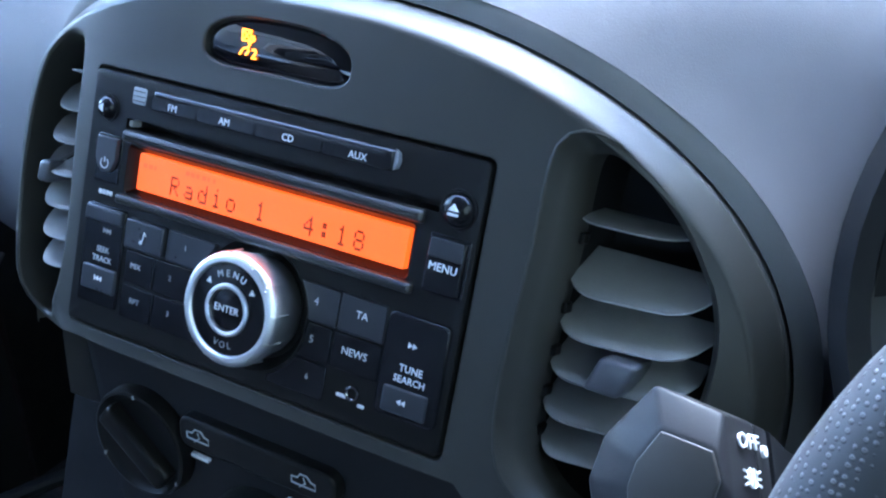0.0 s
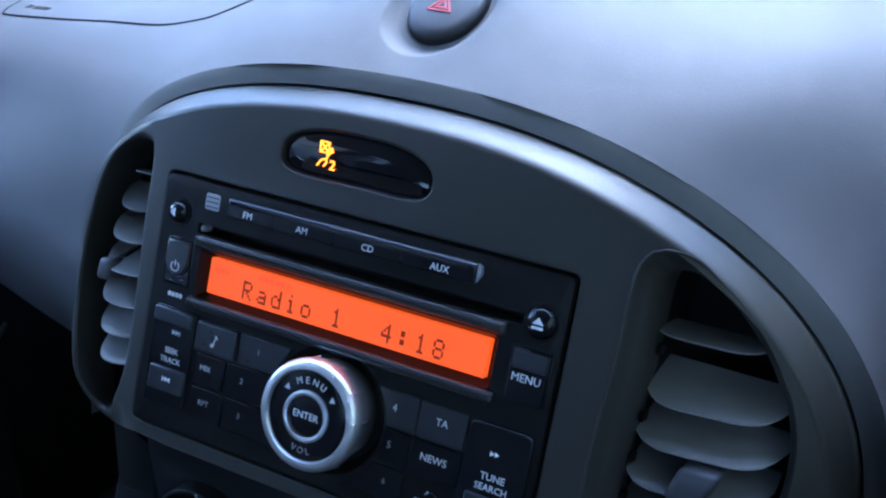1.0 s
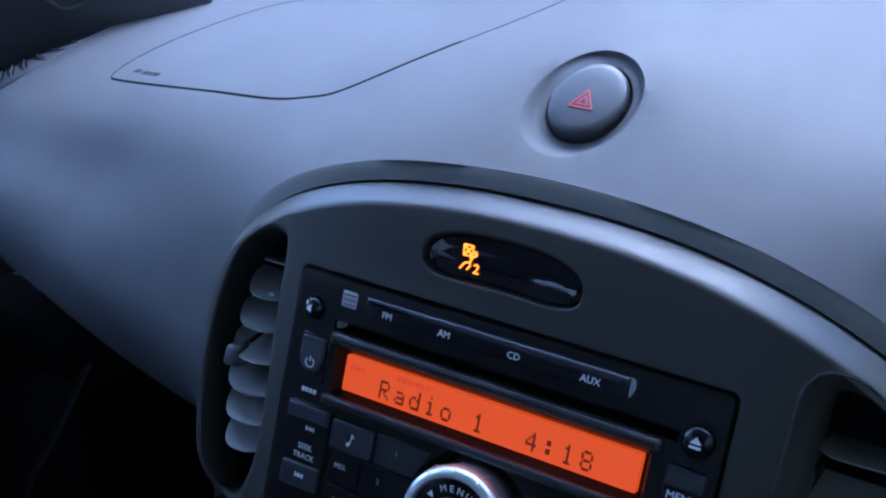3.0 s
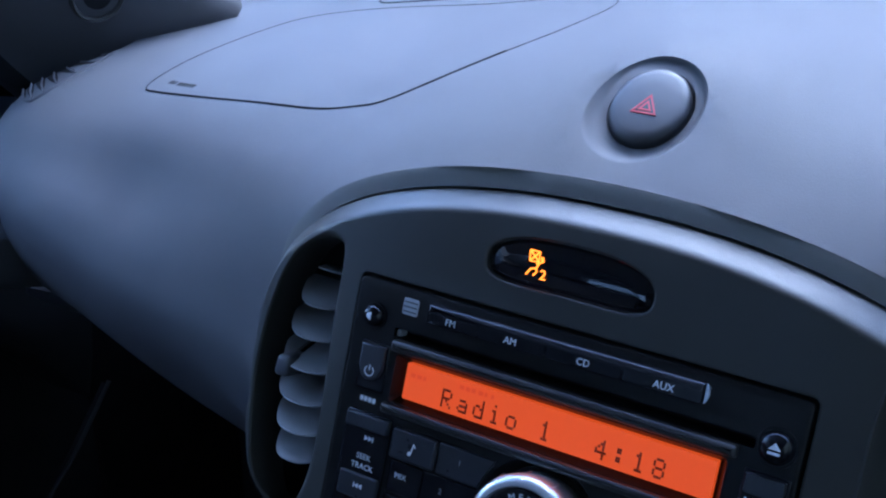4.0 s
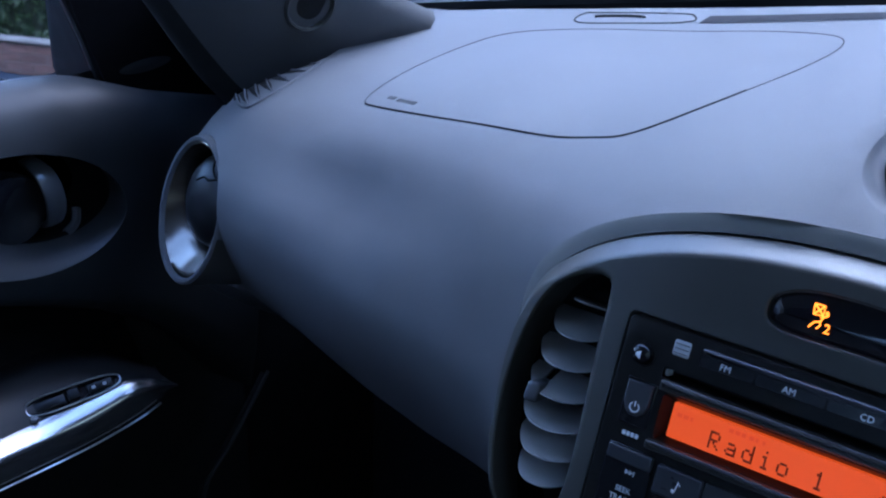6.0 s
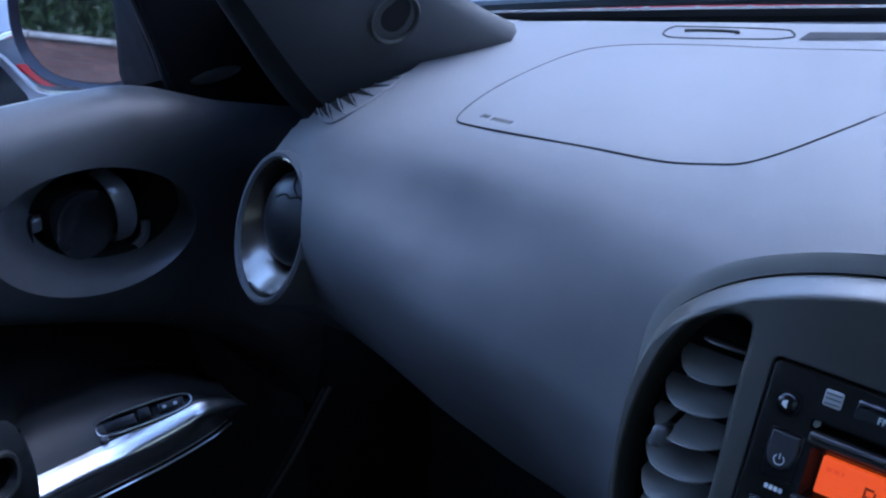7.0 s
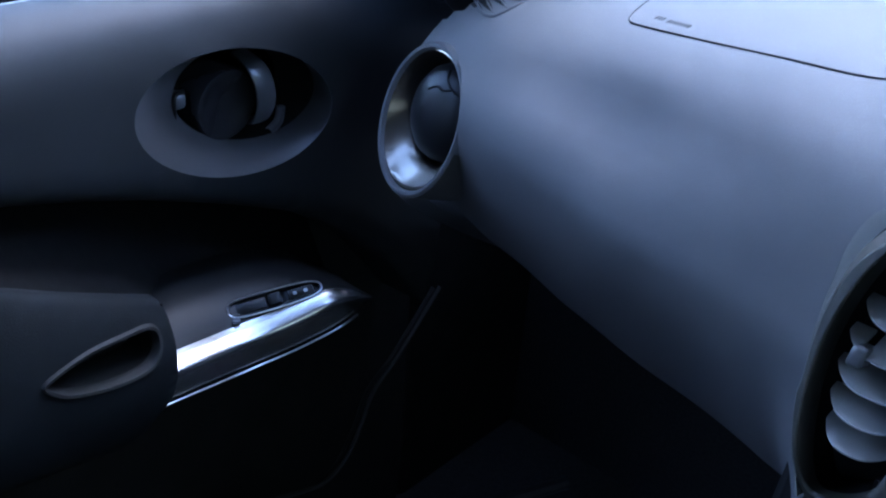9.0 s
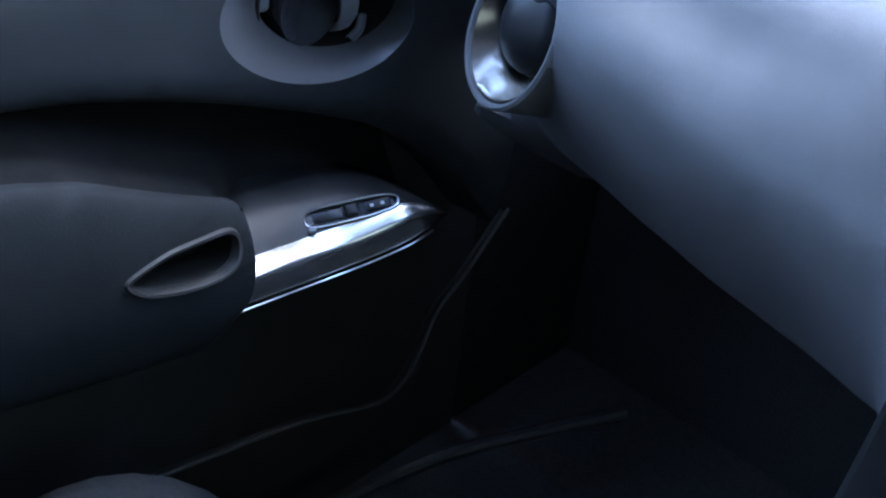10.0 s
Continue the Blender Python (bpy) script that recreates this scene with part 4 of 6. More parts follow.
for r, y, off in ((0.0496, -0.0012, 0.0), (0.0484, -0.0014, 0.0003), (0.0466, 0.0018, 0.0012), (0.0440, 0.0060, 0.0030), (0.0412, 0.0100, 0.0050), (0.0386, 0.0140, 0.0068), (0.0368, 0.0185, 0.0080), (0.0358, 0.0260, 0.0084)):
    loops.append([(-0.5 * off + r * math.cos(2 * math.pi * i / 56), y, off + r * math.sin(2 * math.pi * i / 56)) for i in range(56)])
rings(bm, loops)
part("chrome_bowl", bm, SATIN_METAL, sv, "satin chrome bowl", smooth=60)
part("ball", lathe(bmesh.new(), [(0.0001, -0.0020), (0.010, -0.0010), (0.019, 0.0020), (0.026, 0.0055), (0.0320, 0.0110), (0.0350, 0.018), (0.0354, 0.04)], 48, "y", (-0.0045, 0, 0.0090)), material("ball_black_plastic", (0.0065, 0.0065, 0.007), 0.45, vary=0.05, scale=60, spec=0.25), sv, "black swivelling ball")
bm = bmesh.new()
for stroke in ([(0.001, 0.038), (0.007, 0.032), (0.014, 0.0275), (0.025, 0.0235)], [(0.015, 0.027), (0.009, 0.0245), (0.002, 0.0255), (-0.005, 0.0215)]):
    pts = [(u, float(np.interp(math.hypot(u + 0.0045, v - 0.0090), [0, 0.010, 0.019, 0.026, 0.032, 0.035], [-0.0020, -0.0010, 0.0020, 0.0055, 0.0110, 0.018])), v) for u, v in smooth_path(stroke, 5)]
    tube(bm, pts, 0.0009, 8)
part("vane_edge", bm, DARK, sv, "open vane seam")

# ---- heater controls ----
heat = thing("heater_controls", STACK @ pose(0, 0.0145, -0.066, 17, 0, 0) @ pose(0, -0.0145, 0.066), "black heater control panel with rotary dials", "heater controls")
bm = bmesh.new()
lp = rounded(CX - 0.106, CX + 0.108, -0.215, -0.0600, 0.010, 5)
lp = [(x + 0.16 * max(0.0, -0.075 - z) * (1 if x < CX else -1), z) for x, z in lp]
rings(bm, [[(x + (-0.012 if x < CX else 0.012), 0.070, z) for x, z in lp], [(x, 0.026, z) for x, z in lp], [(x, 0.0185, z) for x, z in inset(lp, 0.0012)], [(x, 0.0152, z) for x, z in inset(lp, 0.004)], [(x, 0.0145, z) for x, z in inset(lp, 0.008)]], cap_last=True)
part("control_panel", bm, material("heater_matt_plastic", (0.005, 0.005, 0.0055), 0.5, vary=0.1, scale=60, spec=0.3), heat, "satin black panel")
for cx, cz, turn in ((-0.061, -0.1075, 38), (0.004, -0.1370, 10), (0.070, -0.1165, -30)):
    d = part("dial", lathe(bmesh.new(), [(0.0270, 0.016), (0.0268, 0.009), (0.0262, 0.0072), (0.0250, 0.0068), (0.0240, 0.0080), (0.0215, 0.0095), (0.0001, 0.0098)], 56, "y", (cx, 0, cz)), SATIN, heat, "round black dial with a grip bar")
    g = part("grip", box(bmesh.new(), -0.0215, 0.0215, 0.0022, 0.012, -0.0062, 0.0062, 0.0028, 3), SATIN, d)
    g.matrix_basis = Matrix.Translation((cx, 0.0, cz)) @ Matrix.Rotation(radians(turn), 4, "Y")
    for i in range(9):
        a = radians(-30 + 30 * i)
        part("tick", box(bmesh.new(), cx + 0.0250 * math.cos(a) - 0.0005, cx + 0.0250 * math.cos(a) + 0.0005, 0.0064, 0.008, cz + 0.0250 * math.sin(a) - 0.0009, cz + 0.0250 * math.sin(a) + 0.0009), PRINT, d, smooth=0) if i in (0, 4, 8) else None
bar = part("air_mode_keys", slab(bmesh.new(), rounded(-0.037, 0.047, -0.0985, -0.0825, 0.006, 4), 0.0085, 0.016, 0.002, 3), SATIN, heat, "black key bar with air flow marks")
for cx in (-0.0255, 0.0310):
    bm = bmesh.new()
    tube(bm, [(cx + x, 0.0083, -0.0905 + z) for x, z in ((-0.006, -0.002), (-0.006, 0.001), (-0.003, 0.0012), (-0.0015, 0.0034), (0.002, 0.0034), (0.0038, 0.0012), (0.006, 0.0008), (0.006, -0.002), (-0.006, -0.002))], 0.0004, 5)
    tube(bm, [(cx + x, 0.0083, -0.0905 + z) for x, z in ((-0.002, -0.003), (0.001, -0.0004), (0.0, 0.0022))], 0.0004, 5)
    part("car_mark", bm, PRINT, bar)
part("key_lamp", slab(bmesh.new(), rounded(-0.0375, -0.0245, -0.1065, -0.1045, 0.0005, 2), 0.0125, 0.016, 0.0003, 2), WHITE, heat)
for x in (0.018, 0.034):
    part("key_lamp", slab(bmesh.new(), rounded(x, x + 0.003, -0.1085, -0.1073, 0.0004, 2), 0.0125, 0.016, 0.0003, 2), WHITE, heat)

# ---- light stalk and steering wheel (stack frame) ----
stalk = thing("light_stalk", STACK @ Matrix(((0.1911, -0.9792, 0.0685, 0.1957), (0.9488, 0.2021, 0.2427, -0.060), (-0.2514, 0.0186, 0.9677, -0.0114), (0, 0, 0, 1))), "grey light switch stalk with a faceted end knob", "stalk")
GREY = material("stalk_grey_plastic", (0.012, 0.0122, 0.013), 0.50, vary=0.06, scale=60, bump=0.03, spec=0.2)
KNOB_OUT = [(-0.0190, 0.0235), (0.0030, 0.0232), (0.0135, 0.0035), (0.0135, -0.0120), (0.0040, -0.0240), (-0.0190, -0.0240), (-0.0285, -0.0090), (-0.0285, 0.0045)]
KNOB_CAP = [(-0.0095, 0.0127), (0.0062, 0.0132), (0.0110, 0.0066), (0.0110, -0.0066), (0.0062, -0.0132), (-0.0095, -0.0132), (-0.0132, -0.0050), (-0.0132, 0.0022)]


def facets(bm, stations, bevel=0.0012):
    """A faceted bar along x from (x, section) stations; the sections face -y with their first axis."""
    rings(bm, [[(x, -v, w) for v, w in sec] for x, sec in stations], cap_first=True, cap_last=True)
    bmesh.ops.bevel(bm, geom=bm.edges[:], offset=bevel, segments=3, profile=0.5, affect="EDGES", clamp_overlap=True)
    return bm


def section(k, dx=0.0):
    return [((v + 0.006) * k - 0.006, w * k) for v, w in KNOB_OUT]


part("end_knob", facets(bmesh.new(), [(0.0006, [(v * 1.06, w * 1.06) for v, w in KNOB_CAP]), (0.0060, KNOB_OUT), (0.0290, section(0.97))]), GREY, stalk, "faceted twist knob", smooth=30)
part("end_cap", facets(bmesh.new(), [(-0.0006, KNOB_CAP), (0.0020, KNOB_CAP)], 0.0006), material("stalk_cap_plastic", (0.024, 0.023, 0.020), 0.36, vary=0.05, scale=60, spec=0.3), stalk, "smooth brownish end cap", smooth=30)
part("ring", facets(bmesh.new(), [(0.0298, section(0.96)), (0.0420, section(0.92))], 0.0008), GREY, stalk, "marked ring", smooth=30)
bm = bmesh.new()
loops = []
for x, k, dy in ((0.0428, 0.91, 0.0), (0.053, 0.76, -0.002), (0.064, 0.56, -0.014), (0.076, 0.46, -0.042), (0.090, 0.42, -0.082), (0.105, 0.42, -0.150)):
    loops.append([(x + (0.0 if dy == 0 else v * k * 0.4), -v * k + dy - 0.006 * (1 - k), w * k) for v, w in KNOB_OUT])
rings(bm, loops, cap_first=True, cap_last=True)
part("arm", bm, GREY, stalk, "tapering stalk arm", smooth=50)
facet_m = Matrix.Translation((0.0170, -0.0083, 0.0135)) @ Matrix.Rotation(radians(-28), 4, "X")
writing("OFF", 0.0062, WHITE, facet_m @ Matrix.Translation((0.0040, -0.0003, 0.0045)), stalk, "printed_word", 0.0003, "CENTER", 1.5)
for z0 in (-0.0042, -0.0110):
    bm = bmesh.new()
    for s in (-1, 1):
        tube(bm, [(s * 0.0008, -0.0002, z0 + 0.002), (s * 0.0022, -0.0002, z0 + 0.0012), (s * 0.0022, -0.0002, z0 - 0.0012), (s * 0.0008, -0.0002, z0 - 0.002), (s * 0.0008, -0.0002, z0 + 0.002)], 0.0004, 5)
        for k in (-1, 0, 1):
            tube(bm, [(s * 0.0028, -0.0002, z0 + 0.0012 * k), (s * 0.0045, -0.0002, z0 + 0.0016 * k)], 0.0003, 5)
    o = part("lamp_mark", bm, WHITE, stalk)
    o.matrix_basis = facet_m @ Matrix.Translation((0.0045, 0, 0)) @ Matrix.Diagonal((1.4, 1, 1.3, 1))
o = part("index_dot", lathe(bmesh.new(), [(0.0001, -0.0006), (0.0017, -0.0005), (0.0019, 0.0005)], 14, "y", (0.0185, 0.0006, 0.0030)), WHITE, stalk)
o.matrix_basis = facet_m

wheel = thing("steering_wheel", STACK @ pose(0.411, -0.075, -0.045, 4, 0, 0), "black leather steering wheel with pale stitching dots", "steering wheel")
LEATHER = material("perforated_leather", (0.045, 0.046, 0.049), 0.55, vary=0.15, scale=40)
ln, ll = LEATHER.node_tree.nodes, LEATHER.node_tree.links
lp_ = ln["Principled BSDF"]
cells = ln.new("ShaderNodeTexVoronoi")
cells.inputs["Scale"].default_value, cells.inputs["Randomness"].default_value = 430, 0.25
ll.new(ln["Texture Coordinate"].outputs["Object"], cells.inputs["Vector"])
dot = ln.new("ShaderNodeMapRange")
dot.inputs["From Min"].default_value, dot.inputs["From Max"].default_value = 0.18, 0.36
dot.inputs["To Min"].default_value, dot.inputs["To Max"].default_value = 1.0, 0.0
ll.new(cells.outputs["Distance"], dot.inputs["Value"])
mix = ln.new("ShaderNodeMix")
mix.data_type = "RGBA"
mix.inputs["A"].default_value, mix.inputs["B"].default_value = (0.045, 0.046, 0.049, 1), (0.13, 0.13, 0.135, 1)
ll.new(dot.outputs[0], mix.inputs["Factor"])
ll.new(mix.outputs["Result"], lp_.inputs["Base Color"])
dent = ln.new("ShaderNodeBump")
dent.inputs["Strength"].default_value, dent.inputs["Distance"].default_value = 0.5, 0.0008
ll.new(dot.outputs[0], dent.inputs["Height"])
ll.new(dent.outputs[0], lp_.inputs["Normal"])


def torus(bm, R, r, squash=1.0, seg=96, ring=16, a0=0.0, a1=360.0):
    loops = []
    m = seg if a1 - a0 >= 360 else seg + 1
    for i in range(m):
        a = radians(a0 + (a1 - a0) * i / seg)
        loops.append([((R + r * math.cos(2 * math.pi * k / ring)) * math.cos(a), r * squash * math.sin(2 * math.pi * k / ring), (R + r * math.cos(2 * math.pi * k / ring)) * math.sin(a)) for k in range(ring)])
    if m == seg:
        loops.append(loops[0])
    rings(bm, loops)
    bmesh.ops.remove_doubles(bm, verts=bm.verts[:], dist=1e-6)
    return bm


part("rim", torus(bmesh.new(), 0.178, 0.0165, 0.9), LEATHER, wheel, "perforated leather rim")
part("hub", slab(bmesh.new(), rounded(-0.075, 0.075, -0.065, 0.055, 0.03, 6), 0.0, 0.06, 0.015, 4), PANEL, wheel)
for a in (200, 340, 270):
    bm = box(bmesh.new(), 0.05, 0.172, 0.006, 0.022, -0.018, 0.018, 0.006, 3)
    bmesh.ops.transform(bm, matrix=Matrix.Rotation(-radians(a), 4, "Y"), verts=bm.verts[:])
    part("spoke", bm, SILVER if a != 270 else PANEL, wheel)
column = tagged(mesh_object("steering_column", lathe(bmesh.new(), [(0.0001, -0.03), (0.045, -0.03), (0.055, -0.01), (0.06, 0.10), (0.06, 0.26)], 32, "y", (0.405, 0, -0.045)), PANEL), "dark plastic steering column shroud behind the wheel", "steering column")
column.matrix_world = STACK
# instrument hood above the column
def hood_x(a, s):
    """Squares the hood out towards the centre stack, to fit the view and shade the dash."""
    c = math.cos(radians(a))
    return 0.405 + (s * c if c > 0 else -(s + 0.034) * abs(c) ** 0.45)


hood = thing("instrument_hood", STACK, "black plastic hood over the instrument dials", "instrument hood")
bm = bmesh.new()
loops = []
for y, sx, sz in ((-0.005, 0.150, 0.095), (-0.012, 0.156, 0.101), (-0.004, 0.163, 0.108), (0.06, 0.168, 0.112), (0.20, 0.165, 0.108)):
    loops.append([(hood_x(a, sx), y + 0.03, 0.055 + sz * max(-0.85, math.sin(radians(a)))) for a in range(-14, 240, 6)])
rings(bm, loops, closed=False)
part("hood_shell", bm, DARK, hood)
bm = bmesh.new()
rings(bm, [[(hood_x(a, 0.150), 0.03, 0.055 + 0.095 * max(-0.25, math.sin(radians(a)))) for a in range(-14, 195, 6)],
           [(hood_x(a, 0.125), 0.12, 0.05 + 0.075 * max(-0.25, math.sin(radians(a)))) for a in range(-14, 195, 6)]], closed=False)
part("hood_lining", bm, DARK, hood)
part("dial_plate", slab(bmesh.new(), rounded(0.27, 0.54, 0.0, 0.13, 0.05, 6), 0.115, 0.13, 0.004), BLACK, hood)

# ---- passenger door (metres from the radio's height) ----
door = thing("passenger_door", Matrix.Translation((0, 0, H0)), "dark grey passenger door with a silver armrest panel, closed", "car door")
pocket_line = [(-0.95, -0.03), (-0.6, -0.05), (-0.3, -0.068), (-0.16, -0.087), (-0.104, -0.096), (-0.051, -0.110), (0.004, -0.127), (0.081, -0.156), (0.141, -0.182), (0.208, -0.224), (0.250, -0.262), (0.30, -0.33)]
belt_line = [(-0.95, 0.05), (-0.5, 0.03), (0.0, 0.020), (0.057, 0.018), (0.113, 0.016), (0.155, 0.012), (0.188, 0.003), (0.210, -0.010), (0.263, -0.025), (0.305, -0.035), (0.345, -0.046), (0.37, -0.06)]


def along(line, y):
    return float(np.interp(y, [p[0] for p in line], [p[1] for p in line]))


def trim_x(y, z):
    zb = sum(np.interp(y + k, [p[0] for p in belt_line], [p[1] for p in belt_line]) for k in (-0.024, -0.012, 0.0, 0.012, 0.024)) / 5
    ledge = 1 - 0.45 * np.clip((y - 0.20) / 0.10, 0, 1)
    zp = np.interp(y, [p[0] for p in pocket_line], [p[1] for p in pocket_line])
    t = np.clip((z - (zb - 0.055)) / 0.055, 0, 1)
    s = np.clip((zp + 0.02 - z) / 0.02, 0, 1)
    lean = np.clip(0.10 * (zb - z), 0, 0.03)
    turn_in = 0.10 * np.clip(y - 0.16, 0, 1) ** 1.2 * 4
    return -0.648 + lean * (0.4 + 0.6 * ledge) - (0.006 + 0.030 * ledge) * (1 - np.sqrt(1 - t * t * 0.999)) - 0.010 * (1 - np.sqrt(1 - s * s * 0.99)) + 0.004 * np.sin((z + 0.1) * 14) + turn_in * 0.40


def ellipse(cy, cz, a, b, turn, n=56, p=1.0):
    c, s = math.cos(radians(turn)), math.sin(radians(turn))
    out = []
    for i in range(n):
        u, v = a * math.cos(2 * math.pi * i / n), b * math.sin(2 * math.pi * i / n)
        out.append((cy + c * u - s * v, cz + s * u + c * v))
    return out


bez_out = ellipse(0.0870, -0.0805, 0.0955, 0.0500, -13)
bez_in = ellipse(0.1150, -0.0785, 0.0715, 0.0385, -13)
top_edge = [(y, sum(along(belt_line, y + k) for k in (-0.024, -0.012, 0.0, 0.012, 0.024)) / 5) for y in np.arange(-0.94, 0.362, 0.012)]
low_edge = [(y, along(pocket_line, y)) for y in np.arange(0.30, -0.945, -0.012)]
trim_loop = low_edge[::-1] + top_edge[::-1]
bm = bmesh.new()
sheet(bm, trim_loop, [bez_out], 0.014, lambda y, z: np.c_[trim_x(y, z), y, z])
tx = lambda y, z: float(trim_x(np.array(y), np.array(z)))
rings(bm, [[(tx(y, z), y, z) for y, z in top_edge], [(tx(y, z) - 0.008, y, z - 0.0012) for y, z in top_edge], [(-0.694, y, z - 0.009) for y, z in top_edge], [(-0.704, y, z - 0.022) for y, z in top_edge], [(-0.712, y, z - 0.06) for y, z in top_edge]], closed=False)
rings(bm, [[(tx(y, z), y, z) for y, z in low_edge], [(tx(y, z) - 0.004, y, z - 0.003) for y, z in low_edge], [(-0.71, y, z - 0.010) for y, z in low_edge]], closed=False)
bmesh.ops.remove_doubles(bm, verts=bm.verts[:], dist=1e-5)
upper = part("upper_trim", bm, DOOR, door, "dark grained upper trim", smooth=50)
# the scooped bezel round the inner handle
bm = bmesh.new()
loops = []
for k in range(7):
    u = k / 6
    loops.append([(tx(*a) - 0.026 * u ** 1.35 - (0.0004 if k else 0), a[0] + (b[0] - a[0]) * u, a[1] + (b[1] - a[1]) * u) for a, b in zip(bez_out, bez_in)])
part("handle_bezel", rings(bm, loops) and bm, material("bezel_grey_plastic", (0.050, 0.052, 0.056), 0.42, vary=0.06, scale=40, bump=0.2), door, "scooped grey oval bezel", smooth=60)
# Recess walls in near-black, so its shade comes from the colour.
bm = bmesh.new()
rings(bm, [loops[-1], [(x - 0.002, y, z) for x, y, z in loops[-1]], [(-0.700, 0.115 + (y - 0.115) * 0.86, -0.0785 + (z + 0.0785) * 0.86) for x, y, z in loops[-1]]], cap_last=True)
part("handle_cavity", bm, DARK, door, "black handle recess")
handle = part("inner_handle", lathe(bmesh.new(), [(0.0001, -0.669), (0.010, -0.6675), (0.020, -0.664), (0.0262, -0.6605), (0.0280, -0.6602), (0.0292, -0.6625), (0.0296, -0.672), (0.0296, -0.70)], 40, "x", (0, 0.0925, -0.083)), material("paddle_gloss_plastic", (0.018, 0.018, 0.020), 0.24, vary=0.1, scale=80), door, "round glossy black paddle")
bm = bmesh.new()
strap = smooth_path([(-0.676, 0.1170, -0.050), (-0.662, 0.1160, -0.0515), (-0.652, 0.1165, -0.057), (-0.647, 0.1180, -0.067), (-0.646, 0.1195, -0.079), (-0.650, 0.1215, -0.092), (-0.660, 0.1240, -0.104), (-0.676, 0.1260, -0.109)], 5)
loops = []
for i, p in enumerate(strap):
    q = Vector(strap[min(i + 1, len(strap) - 1)]) - Vector(strap[max(i - 1, 0)])
    out = Vector((q.z, 0, -q.x)).normalized() * -1
    wide = 0.0075 + 0.0015 * math.sin(math.pi * i / (len(strap) - 1))
    loops.append([tuple(Vector(p) + Vector((0, wide * u, 0)) + out * v) for u, v in ((-1, -0.0015), (-1, 0.0006), (-0.8, 0.0015), (0, 0.0021), (0.8, 0.0015), (1, 0.0006), (1, -0.0015), (0, -0.0018))])
rings(bm, loops, cap_first=True, cap_last=True)
LEVER = material("lever_satin_metal", (0.15, 0.155, 0.165), 0.36, 0.6, vary=0.05, scale=40)
part("lever", bm, LEVER, door, "satin grey pull lever")
# Metal piece added for the bright patch behind the lever.
bm = bmesh.new()
tube(bm, [(-0.664, y, z) for y, z in smooth_path([(0.150, -0.100), (0.148, -0.112), (0.138, -0.119)], 5)], 0.004, 8)
part("lever_bright_patch", bm, LEVER, door)
bm = bmesh.new()
tube(bm, [(-0.662, y, z) for y, z in smooth_path([(0.062, -0.107), (0.056, -0.101), (0.048, -0.103), (0.045, -0.094), (0.044, -0.070), (0.047, -0.063), (0.053, -0.063)], 5)], 0.0022, 8)
part("lock_tab", bm, SATIN, door, "black lock tab frame")
part("lock_button", box(bmesh.new(), -0.672, -0.659, 0.044, 0.054, -0.075, -0.063, 0.003, 3), LEVER, door)

# recess behind the armrest
bm = bmesh.new()
ys = list(np.arange(-0.94, 0.36, 0.02))
rings(bm, [[(-0.700, y, -0.0) for y in ys], [(-0.700, y, -0.19) for y in ys], [(-0.690, y, -0.28) for y in ys], [(-0.672, y, -0.36) for y in ys], [(-0.668, y, -0.68) for y in ys]], closed=False)
POCKET = material("door_pocket_plastic", (0.016, 0.0158, 0.0155), 0.65, vary=0.15, scale=30, bump=0.15, spec=0.2)
part("inner_panel", bm, POCKET, door, "black inner panel")

# front armrest: a silver-grey panel that tapers towards the dash
ARM = material("armrest_metallic_paint", (0.50, 0.475, 0.445), 0.25, 0.95, rough_vary=0.02, scale=50)
bm = bmesh.new()
loops = []


# Camera position about which the armrest is scaled.
ARM_EYE = Vector((-0.054, -0.435, 0.246))


def stand_out(p, most=1.0):
    """Draws the moulding towards the camera's eye, more so at the front, to fit its view."""
    p = Vector(p)
    t = min(1.0, max(0.0, (p.y - 0.03) / 0.17))
    k = 0.05 + 0.06 * t * t * (3 - 2 * t)
    return tuple(ARM_EYE + (p - ARM_EYE) * (1 - most * k * min(1.0, max(0.0, (p.x + 0.66) / 0.035))))


def bend(a, b, c, t):
    """A point of the curve from a to c that rounds off the corner b."""
    return a.lerp(b, t).lerp(b.lerp(c, t), t)


